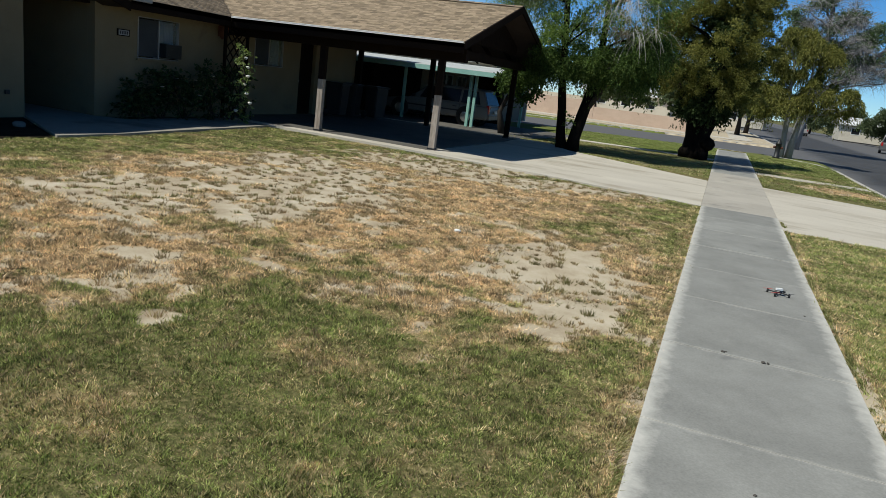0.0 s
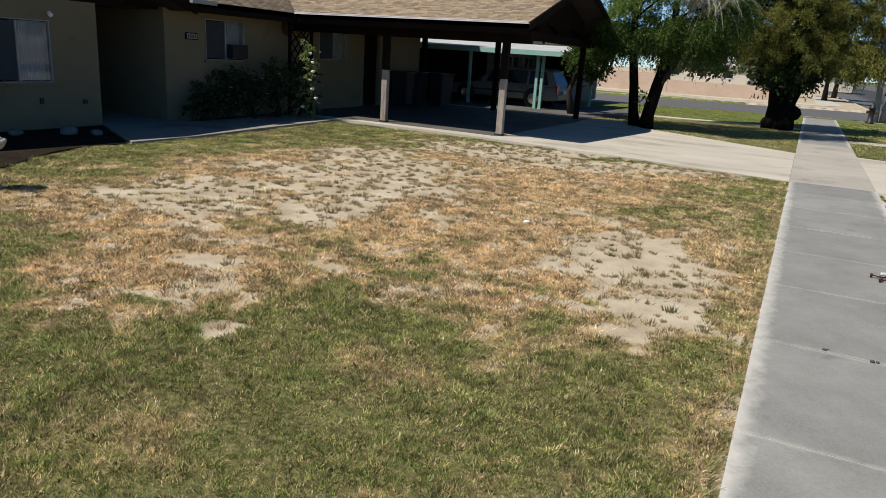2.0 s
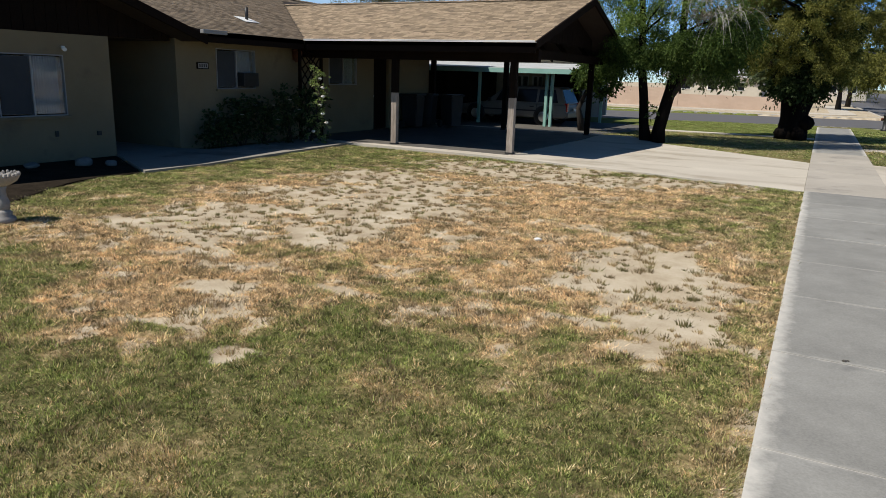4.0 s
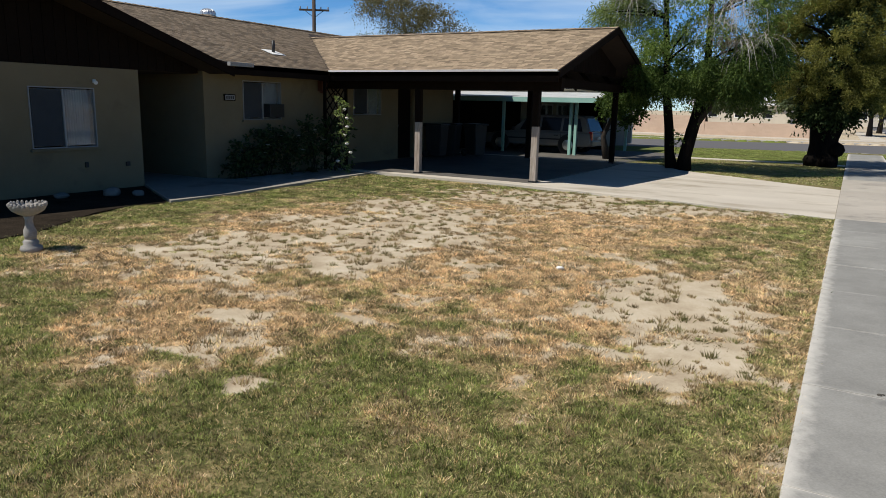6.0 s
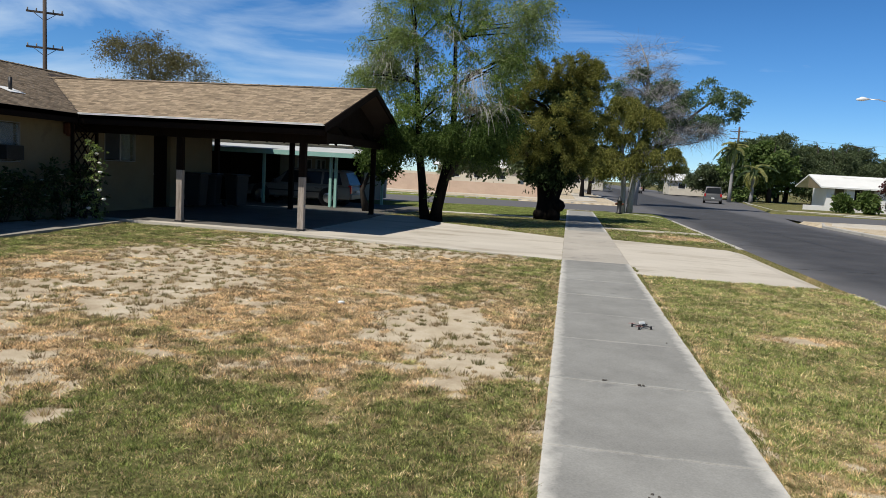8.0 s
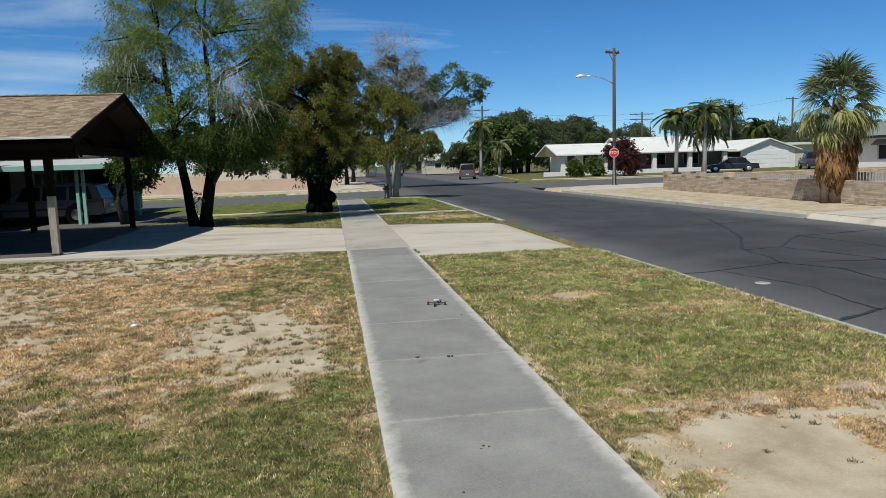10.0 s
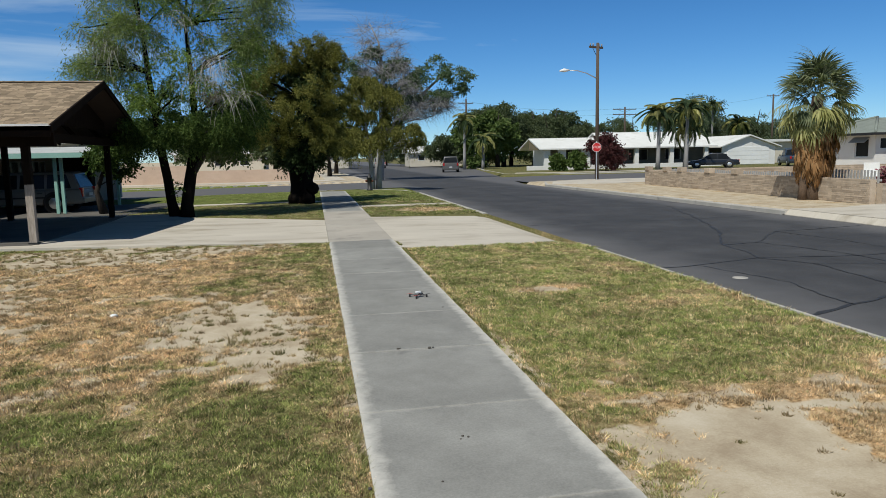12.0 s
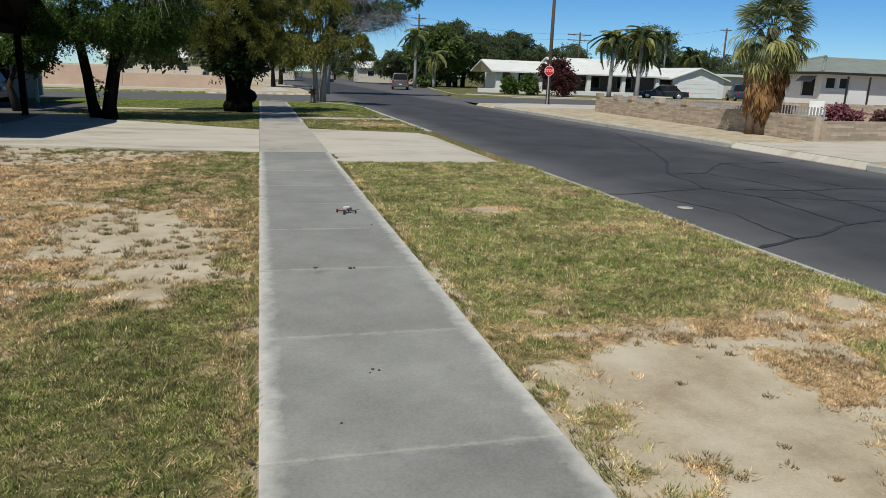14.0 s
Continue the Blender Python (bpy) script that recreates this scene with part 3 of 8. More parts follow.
def tar_line(pts, width, seed):
    """A sealed crack: a wandering ribbon of tar on the street."""
    r = random.Random(seed)
    P = []
    for (x0, y0), (x1, y1) in zip(pts, pts[1:]):
        n = max(2, int(math.hypot(x1 - x0, y1 - y0) / 0.16))
        P += [(x0 + (x1 - x0) * i / n, y0 + (y1 - y0) * i / n) for i in range(n)]
    P.append(pts[-1])
    bm = bmesh.new()
    off, last = 0.0, None
    for i, (x, y) in enumerate(P):
        off = off * 0.85 + r.uniform(-0.035, 0.035)
        q = P[min(i + 1, len(P) - 1)] if i < len(P) - 1 else P[i - 1]
        dx, dy = q[0] - x, q[1] - y
        L = math.hypot(dx, dy) * (1 if i < len(P) - 1 else -1)
        nx, ny = -dy / L, dx / L
        w = width * r.uniform(0.2, 0.95)
        a = bm.verts.new((x + nx * (off + w), y + ny * (off + w), -0.1345))
        b = bm.verts.new((x + nx * (off - w), y + ny * (off - w), -0.1345))
        if last:
            bm.faces.new((last[0], last[1], b, a))
        last = (a, b)
    bmesh.ops.recalc_face_normals(bm, faces=bm.faces)
    return single("sealed_crack", bm, TAR, "wandering black tar line sealing a crack in the street", "crack", kind="structure")


for i, (pts, w) in enumerate((([(4.8, 4.1), (5.7, 4.25), (7.0, 4.68), (8.7, 4.4), (9.9, 4.6), (12.4, 4.4)], 0.03), ([(4.8, 0.66), (5.82, 1.14), (7.17, 1.77), (9.0, 2.3), (12.4, 2.6)], 0.05), ([(7.0, 4.68), (7.44, 3.87), (7.27, 2.72), (7.2, 1.8)], 0.03),
                               ([(7.0, 4.68), (7.5, 6.37), (9.04, 9.3), (10.2, 12.4), (11.2, 15.6)], 0.032), ([(7.5, 6.37), (8.28, 6.45), (9.75, 8.08), (10.8, 8.14), (12.4, 8.6)], 0.028), ([(8.28, 6.45), (8.69, 4.4), (8.4, 2.2)], 0.026),
                               ([(7.44, 3.87), (8.9, 3.4), (12.4, 3.3)], 0.024), ([(4.8, -2.4), (9, -2.0), (12.4, -2.2)], 0.035), ([(4.8, 11.2), (7.2, 11.6), (9.6, 11.3), (12.4, 11.8)], 0.022), ([(4.8, 17.0), (9, 17.5), (12.4, 17.2)], 0.03),
                               ([(8.4, 17.5), (8.2, 26), (8.6, 34)], 0.035), ([(4.8, 24.4), (9, 24.8), (12.4, 24.2)], 0.03), ([(9.75, 8.08), (10.0, 6.2), (9.9, 4.6)], 0.02), ([(5.82, 1.14), (6.1, 2.6), (5.7, 4.25)], 0.02))):
    tar_line(pts, w, 900 + i)
cover = thing("manhole_cover", (5.66, 3.08, -0.14), "small pale round utility cover in the street", "manhole cover", kind="structure")
part("ring", lathe([(0.105, 0.0), (0.105, 0.007), (0.09, 0.007), (0.09, 0.0)], 20), KERB, cover)
part("lid", lathe([(0.086, 0.0), (0.086, 0.005), (0.0, 0.006)], 20), KERB, cover, "worn metal lid")


def kerb_run(name, pts, label, width=0.16):
    """A kerb with a rounded top edge along points, joints every 3 m."""
    bm = bmesh.new()
    for (x0, y0), (x1, y1) in zip(pts, pts[1:]):
        L = math.hypot(x1 - x0, y1 - y0)
        n = max(1, round(L / 3.0))
        dx, dy = (x1 - x0) / L, (y1 - y0) / L
        nx, ny = -dy * width / 2, dx * width / 2
        for i in range(n):
            a, b = i / n * L + 0.006, (i + 1) / n * L - 0.006
            pr = [(-1.0, -0.3), (1.0, -0.3), (1.0, -0.03), (0.75, 0.0), (-0.75, 0.0), (-1.0, -0.03)]
            r0 = [bm.verts.new((x0 + dx * a + nx * u, y0 + dy * a + ny * u, z)) for u, z in pr]
            r1 = [bm.verts.new((x0 + dx * b + nx * u, y0 + dy * b + ny * u, z)) for u, z in pr]
            for k in range(6):
                bm.faces.new((r0[k], r0[(k + 1) % 6], r1[(k + 1) % 6], r1[k]))
            bm.faces.new(r0[::-1])
            bm.faces.new(r1)
    bmesh.ops.recalc_face_normals(bm, faces=bm.faces)
    return single(name, bm, KERB, label, "kerb", kind="structure")



kerb_run("kerb_near_1", [(4.63, -60), (4.63, 6.45)], "low concrete kerb beside the grass verge", 0.06)
kerb_run("kerb_near_2", [(4.60, 13.95), (4.60, 27.0), (4.2, 29.8), (3.0, 31.6), (0.0, 32.0 - 0.1)], "low concrete kerb rounding into the side street")
kerb_run("kerb_far_1", [(12.58, -60), (12.58, 6.95)], "low concrete kerb over the road")
kerb_run("kerb_far_2", [(12.58, 11.5), (12.58, 32.0), (13.6, 35.4), (16.0, 37.0), (40.0, 37.55), (120, 37.55)], "low concrete kerb rounding the street corner")
kerb_run("kerb_far_3", [(120, 51.7), (20.5, 51.7), (17.5, 53.0), (16.6, 56.0), (19.4, 75), (22.0, 90)], "pale kerb of the corner lot")
kerb_run("kerb_west_far", [(-80, 38.5), (-20, 38.5), (1.5, 45.6), (3.6, 48.5), (3.3, 66), (2.3, 90)], "pale kerb past the side street")

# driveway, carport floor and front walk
single("driveway", prism(DRIVE, -0.3, [0.055, 0.055, 0.03, 0.012, 0.012, 0.03, 0.05, 0.055, 0.055]), CONCRETE, "pale concrete driveway running under the carport", "driveway", kind="structure")
single("driveway_apron", prism(APRON, -0.35, [0.012, -0.02, -0.125, -0.125, -0.02, 0.012]), CONCRETE, "pale concrete apron sloping to the street", "driveway", kind="structure")
# walk concrete darkened in colour to suggest the deep shade under the eave
SHADEWALK = surface("shade_dark_walk", (0.22, 0.20, 0.165), (0.36, 0.33, 0.275), big=0.8, fine=70, rough=0.9, bump=0.25, dirt=(0.17, 0.15, 0.12), dirt_scale=0.8, dirt_from=0.5)
# near-black sheet on the ground that imitates the wing wall's shade
STRIPSOIL = surface("shade_strip_soil", (0.014, 0.011, 0.008), (0.045, 0.035, 0.025), big=3, fine=35, rough=1.0, spec=0.05, bump=1.0, dist=0.03)
single("wall_shade_strip", prism(SHADE_STRIP, -0.3, 0.012), STRIPSOIL, "dark ground sheet standing in for shade along the wing wall", "soil", kind="structure")
single("front_walk", prism(FRONTWALK, -0.3, 0.04), SHADEWALK, "concrete walk to the recessed front door, coloured dark for the eave's shade", "path", kind="structure")

# ---- sidewalk slabs ----
MORTAR_DARK = surface("joint_sand", (0.46, 0.44, 0.40), (0.64, 0.62, 0.57), rough=0.95)
sidewalk = thing("sidewalk", (0, 0, 0), "grey concrete sidewalk of scored slabs with pale dusty edges", "sidewalk", kind="structure")
WALKDRIVE = surface("drive_crossing_concrete", (0.34, 0.31, 0.262), (0.46, 0.42, 0.36), big=0.8, fine=60, rough=0.9, bump=0.2, spread=0.05, dirt=(0.24, 0.225, 0.20), dirt_scale=0.9, dirt_from=0.56)
joints = [-60, -45, -30, -20, -15, -12, -10.3, -8.85, -7.4, -5.95, -4.2, -2.78, -1.43, 0.0, 1.45, 2.82, 4.18, 5.6, 6.95, 8.24, 9.9, 11.6, 13.4, 14.9, 16.4, 17.9, 19.4, 20.9, 22.4, 23.9, 25.4, 26.9, 28.4, 30.4]
for a, b in zip(joints, joints[1:]):
    bm = bmesh.new()
    g = 0.007
    box(bm, WALK_X0, a + g, -0.2, WALK_X1, b - g, 0.018 + random.uniform(-0.004, 0.004), bevel=0.006)
    part("slab", bm, WALKDRIVE if 8.2 < (a + b) / 2 < 17.0 else SIDEWALK, sidewalk, "paler slab crossing the drive" if 8.2 < (a + b) / 2 < 17.0 else "")
part("joint_bed", boxes((WALK_X0 + 0.01, -60, -0.2, WALK_X1 - 0.01, 30.4, 0.0105)), MORTAR_DARK, sidewalk, "sandy joints")

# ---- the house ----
# darker concrete copy; its tone stands in for shade under the carport roofs
SHADEFLOOR = surface("shade_dark_concrete", (0.085, 0.078, 0.068), (0.155, 0.143, 0.125), big=0.9, fine=60, rough=0.8, bump=0.2, dirt=(0.07, 0.066, 0.06), dirt_scale=0.8, dirt_from=0.52)
single("carport_floor", prism([(-12.0, 9.5), (-5.9, 9.5), (-5.9, 16.95), (-12.0, 16.95)], 0.02, 0.059), SHADEFLOOR, "concrete floor of the carport, coloured dark for the roof's shade", "floor", kind="structure")

S, ZE = 0.315, 2.42          # roof slope, eave height
XF, XE = -11.75, -11.05       # face of the front wall, its eave
house = thing("house", (-11.75, 6.0, 0), "single-storey tan stucco house with a brown shingle roof and dark gable", "house")
SHINGLE = surface("asphalt_shingle", (0.185, 0.138, 0.09), (0.315, 0.24, 0.16), big=3, fine=90, rough=0.95, bump=0.5, dist=0.004, spread=0.36, island=True)
SHINGLE_ONE = surface("asphalt_shingle_piece", (0.185, 0.138, 0.09), (0.315, 0.24, 0.16), big=3, fine=90, rough=0.95, bump=0.5, dist=0.004, spread=0.36)
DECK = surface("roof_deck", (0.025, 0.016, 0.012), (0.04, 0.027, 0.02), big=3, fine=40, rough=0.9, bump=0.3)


def wall_with_openings(axis, at, thick, a0, a1, z0, z1, holes):
    """A wall along x or y from a0 to a1, cut by (from, to, sill, head) openings."""
    bm = bmesh.new()
    cuts = sorted(holes)
    pos = a0
    spans = []
    for h in cuts:
        spans.append((pos, h[0], z0, z1))
        spans.append((h[0], h[1], z0, h[2]))
        spans.append((h[0], h[1], h[3], z1))
        pos = h[1]
    spans.append((pos, a1, z0, z1))
    for p, q, u, v in spans:
        if q - p > 1e-4 and v - u > 1e-4:
            if axis == "y":
                box(bm, at - thick, p, u, at, q, v)
            else:
                box(bm, p, at - thick, u, q, at, v)
    bmesh.ops.remove_doubles(bm, verts=bm.verts, dist=0.0005)
    return bm


W1, W2, W3 = (2.05, 3.24, 0.80, 1.84), (6.82, 8.04, 1.26, 2.12), (10.86, 12.16, 1.36, 2.18)
DOOR_C = (13.05, 13.9, 0.06, 2.16)
part("front_wall", wall_with_openings("y", XF, 0.2, -1.2, 4.17, 0, 2.2, [W1]), STUCCO, house, "tan stucco wall of the gabled wing", here=True)
part("front_wall", wall_with_openings("y", XF, 0.2, 5.72, 16.4, 0, 2.52, [W2, W3, DOOR_C]), STUCCO, house, "tan stucco wall under the eave", here=True)
part("side_wall", boxes((-24, -1.2, 0, -11.952, -1.0, 2.2)), STUCCO, house, here=True)
part("side_wall", boxes((-24, 16.2, 0, -11.952, 16.4, 2.52)), STUCCO, house, here=True)
part("back_wall", boxes((-24.2, -1.2, 0, -24.0, 16.4, 2.2)), STUCCO, house, here=True)
part("recess_wall", boxes((-15.35, 3.97, 0.0, -11.952, 4.17, 2.2)), STUCCO, house, here=True)
part("recess_wall", boxes((-15.35, 5.72, 0.0, -11.952, 5.92, 2.45)), STUCCO, house, here=True)
# back wall set deep and coloured near black to imitate the recess's shade
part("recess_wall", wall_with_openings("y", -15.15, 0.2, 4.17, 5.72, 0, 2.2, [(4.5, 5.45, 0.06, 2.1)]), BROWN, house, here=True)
# unseen boards that block light from reaching the recess and rooms
part("shade_board", boxes((-24, 5.93, 2.46, -11.952, 16.2, 2.50), (-24, -1.0, 2.205, -11.952, 5.92, 2.24)), DECK, house, "unseen board under the roof, added to keep light out", here=True)
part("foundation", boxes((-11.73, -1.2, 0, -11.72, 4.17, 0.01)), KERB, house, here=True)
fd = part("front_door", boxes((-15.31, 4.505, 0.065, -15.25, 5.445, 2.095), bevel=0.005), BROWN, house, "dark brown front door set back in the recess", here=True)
part("door_knob", lathe([(0.012, 0), (0.03, 0.02), (0.03, 0.05), (0.01, 0.06)], 12, at=(-15.23, 4.65, 1.0)), ALU, fd, here=True)
cd = part("carport_door", boxes((-11.91, 13.055, 0.065, -11.86, 13.895, 2.155), bevel=0.005), BROWN, house, "dark brown side door opening on the carport", here=True)
part("door_knob", lathe([(0.012, 0), (0.03, 0.02), (0.03, 0.05), (0.01, 0.06)], 12, at=(-11.84, 13.15, 1.0)), ALU, cd, here=True)


def slider_window(hole, label):
    y0, y1, z0, z1 = hole
    ym = (y0 + y1) / 2
    fr = boxes((-11.82, y0 + 0.002, z0 + 0.002, -11.735, y0 + 0.02, z1 - 0.002), (-11.82, y1 - 0.02, z0 + 0.002, -11.735, y1 - 0.002, z1 - 0.002), (-11.82, y0 + 0.02, z0 + 0.002, -11.735, y1 - 0.02, z0 + 0.02), (-11.82, y0 + 0.02, z1 - 0.02, -11.735, y1 - 0.02, z1 - 0.002), (-11.81, ym - 0.015, z0 + 0.02, -11.74, ym + 0.015, z1 - 0.04))
    w = part("window", fr, FRAME, house, label, here=True)
    p1 = part("pane", boxes((-11.786, y0 + 0.04, z0 + 0.04, -11.78, ym - 0.022, z1 - 0.04)), GLASS, w, "screened dark pane", here=True)
    p2 = part("pane", boxes((-11.772, ym + 0.022, z0 + 0.04, -11.766, y1 - 0.04, z1 - 0.04)), GLASS, w, "pane made pale by the curtain added behind", here=True)
    p1.visible_shadow = p2.visible_shadow = False
    part("sill", boxes((-11.75, y0 - 0.04, z0 - 0.05, -11.69, y1 + 0.04, z0 - 0.002), bevel=0.006), STUCCO, w, here=True)
    # added curtain, gathered in folds; its pale bluish tone imitates the pane's reflection
    bm = bmesh.new()
    n = 40
    ya, yb = ym - 0.02, y1 - 0.05
    vs = [[bm.verts.new((-11.88 + 0.018 * math.sin(i * 1.9), ya + (yb - ya) * i / n, z)) for i in range(n + 1)] for z in (z0 + 0.03, z1 - 0.03)]
    for i in range(n):
        f = bm.faces.new((vs[0][i], vs[0][i + 1], vs[1][i + 1], vs[1][i]))
        f.smooth = True
    part("curtain", bm, CURTAIN, w, "curtain added for the pale reflection of the pane", here=True)
    part("screen", boxes((-11.762, y0 + 0.045, z0 + 0.045, -11.759, ym - 0.025, z1 - 0.045)), SCREEN, w, "dark insect screen", here=True)
    return w


FRAME = surface("dull_frame", (0.22, 0.22, 0.215), (0.32, 0.32, 0.31), rough=0.5, bump=0.1)
SCREEN = surface("insect_screen", (0.03, 0.035, 0.04), (0.05, 0.055, 0.06), big=2, fine=300, rough=0.8, bump=0.2)
slider_window(W1, "aluminium sliding window of the gabled wing")
w2 = slider_window(W2, "aluminium sliding window behind the rose bushes")
slider_window(W3, "aluminium sliding window under the carport")
# cooler box standing in the second window
part("cooler_box", boxes((-11.81, 7.48, 1.31, -11.57, 7.96, 1.62), bevel=0.015), DARKMETAL, w2, "small dark window cooler", here=True)
part("cooler_grille", boxes(*[(-11.568, 7.52, 1.36 + 0.035 * i, -11.558, 7.92, 1.375 + 0.035 * i) for i in range(7)]), DARKMETAL, w2, here=True)

# house number plate: plain bars
plate = part("number_plate", boxes((-11.748, 6.26, 1.67, -11.72, 6.58, 1.81), bevel=0.006), BROWN, house, "dark framed number plate with pale face", here=True)
part("plate_face", boxes((-11.722, 6.285, 1.69, -11.716, 6.555, 1.79)), FRAME, plate, here=True)
part("bars", boxes(*[(-11.717, 6.31 + 0.06 * i, 1.708, -11.712, 6.345 + 0.06 * i, 1.772) for i in range(4)]), BLACK, plate, here=True)


def wall_lantern(y, z, mat_body, label, big=1.0):
    base = part("wall_lamp", boxes((-11.748, y - 0.06 * big, z - 0.1 * big, -11.72, y + 0.06 * big, z + 0.1 * big), bevel=0.008), mat_body, house, label, here=True)
    bm = lathe([(0.05 * big, -0.14 * big), (0.085 * big, -0.1 * big), (0.095 * big, 0.08 * big), (0.11 * big, 0.09 * big), (0.03 * big, 0.17 * big)], 6, at=(-11.63, y, z), smooth=False)
    rod((-11.72, y, z + 0.04 * big), (-11.67, y, z + 0.12 * big), 0.012, 6, bm)
    part("lantern", bm, mat_body, base, here=True)
    return base


RUST = surface("rust_paint", (0.10, 0.035, 0.02), (0.16, 0.06, 0.035), rough=0.6, bump=0.2)
wall_lantern(9.45, 2.08, RUST, "rust-brown wall lantern under the eave", 1.25)
fl = part("flood_lamp", boxes((-11.748, 3.22, 1.93, -11.72, 3.28, 1.99), bevel=0.006), WHITE, house, "small white flood lamp by the window", here=True)
part("lamp_head", tube([(-11.72, 3.25, 1.96), (-11.67, 3.23, 1.945), (-11.63, 3.21, 1.93)], [0.012, 0.026, 0.036], 10), WHITE, fl, here=True)
part("outlet_cover", boxes((-11.748, 3.78, 0.42, -11.71, 3.86, 0.5), bevel=0.006), DARKMETAL, house, "small dark outlet cover low on the wall", here=True)
part("outlet_cover", boxes((-11.748, 2.96, 0.44, -11.72, 3.02, 0.54), bevel=0.006), DARKMETAL, house, "small dark outlet cover low on the wall", here=True)


# ---- roofs ----
WY = 2.2


def z_wing(y):
    return 2.31 + 0.32 * (3.7 - abs(y - WY))


def z_main(x):
    return ZE + S * (XE - x) if x > -16 else ZE + S * (XE + 16) - S * (-16 - x)


YC, HC = 12.85, 3.85
YN, XV = YC + HC, XE - HC   # north eave, head of the valleys


def z_car(y):
    return ZE + S * (HC - abs(y - YC))


XR = -5.2
part("roof", slab3([(XE, 5.9, z_wing(5.9)), (XE, WY, z_wing(WY)), (-16, WY, z_wing(WY)), (-16, 5.9, z_wing(5.9))], 0.10), DECK, house, "brown shingle roof of three joined gables", here=True)
part("roof_deck", slab3([(XE, -1.5, z_wing(-1.5)), (-16, -1.5, z_wing(-1.5)), (-16, WY, z_wing(WY)), (XE, WY, z_wing(WY))], 0.10), DECK, house, here=True)
part("roof_deck", slab3([(x, y, z_main(x)) for x, y in ((XE, 5.9), (-15.95, 0.9), (-16, 0.9), (-16, YC), (XV, YC), (XE, 9.0))], 0.10), DECK, house, here=True)
part("roof_deck", slab3([(x, y, z_main(x)) for x, y in ((XV, YC), (-16, YC), (-16, 20), (XE, 20), (XE, YN))], 0.10), DECK, house, here=True)
part("roof_deck", slab3([(x, y, z_main(x)) for x, y in ((-16, -4.2), (-24.5, -4.2), (-24.5, 20), (-16, 20))], 0.10), DECK, house, here=True)
carport = thing("carport", (-8.4, 12.85, 0.055), "open carport with brown timber posts and a shingled gable roof", "carport")
part("roof_deck", slab3([(x, y, z_car(y)) for x, y in ((XR, 9.0), (XE, 9.0), (XV, YC), (XR, YC))], 0.10), DECK, carport, here=True)
part("roof_deck", slab3([(x, y, z_car(y)) for x, y in ((XR, YC), (XV, YC), (XE, YN), (XR, YN))], 0.10), DECK, carport, here=True)
# dark timber gable of the wing
g_bm = bmesh.new()
for y0, y1 in zip(np.arange(-1.2, 5.6, 0.2), np.arange(-1.0, 5.8, 0.2)):
    ya, yb = y0 + 0.004, y1 - 0.004
    box_z = min(z_wing(ya), z_wing(yb)) - 0.11
    if box_z > 2.21:
        prism([(-11.81, ya), (-11.75, ya), (-11.75, yb), (-11.81, yb)], 2.205, [z_wing(ya) - 0.11, z_wing(ya) - 0.11, z_wing(yb) - 0.11, z_wing(yb) - 0.11], g_bm)
part("gable_siding", g_bm, BROWN, house, "dark brown vertical gable boards", here=True)
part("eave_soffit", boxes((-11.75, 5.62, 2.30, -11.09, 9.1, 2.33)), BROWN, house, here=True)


def rake_board(x, pts, name, parent, depth=0.15):
    bm = bmesh.new()
    for (y0, z0), (y1, z1) in zip(pts, pts[1:]):
        vs = []
        for xx in (x, x + 0.04):
            vs.append([bm.verts.new((xx, y0, z0 + 0.015)), bm.verts.new((xx, y1, z1 + 0.015)), bm.verts.new((xx, y1, z1 - depth)), bm.verts.new((xx, y0, z0 - depth))])
        a, b = vs
        bm.faces.new(a[::-1])
        bm.faces.new(b)
        for k in range(4):
            bm.faces.new((a[k], a[(k + 1) % 4], b[(k + 1) % 4], b[k]))
    bmesh.ops.recalc_face_normals(bm, faces=bm.faces)
    part(name, bm, BROWN, parent, "dark brown barge board", here=True)


rake_board(XE, [(5.9, z_wing(5.9)), (WY, z_wing(WY)), (-1.5, z_wing(-1.5))], "barge_board", house)
rake_board(XR, [(9.0, z_car(9.0)), (YC, z_car(YC)), (YN, z_car(YN))], "barge_board", carport)
part("fascia", boxes((XE - 0.04, 5.94, 2.2, XE, 8.96, 2.42)), BROWN, house, here=True)
part("gutter", boxes((XE + 0.045, 5.7, 2.36, XE + 0.14, 6.35, 2.44), bevel=0.01), FRAME, house, "short dull gutter piece", here=True)
part("fascia", boxes((XE, 9.0, 2.2, XR, 9.04, 2.41)), BROWN, carport, here=True)
part("fascia", boxes((XE, YN - 0.04, 2.27, XR, YN, 2.41)), BROWN, carport, here=True)
gut = boxes((XE + 0.05, 8.89, 2.40, XR + 0.02, 8.9, 2.435), (XE + 0.05, 8.9, 2.40, XR + 0.02, 8.995, 2.41), (XE + 0.05, 8.885, 2.425, XR + 0.02, 8.91, 2.438))
part("gutter", gut, WHITE, carport, "long white eave gutter", here=True)
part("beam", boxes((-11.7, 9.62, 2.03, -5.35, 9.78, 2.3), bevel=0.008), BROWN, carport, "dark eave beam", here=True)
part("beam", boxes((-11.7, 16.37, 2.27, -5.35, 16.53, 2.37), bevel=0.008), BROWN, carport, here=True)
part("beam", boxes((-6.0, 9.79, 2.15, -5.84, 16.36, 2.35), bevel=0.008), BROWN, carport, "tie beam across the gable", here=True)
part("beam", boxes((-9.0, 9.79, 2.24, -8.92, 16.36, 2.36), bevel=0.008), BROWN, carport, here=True)
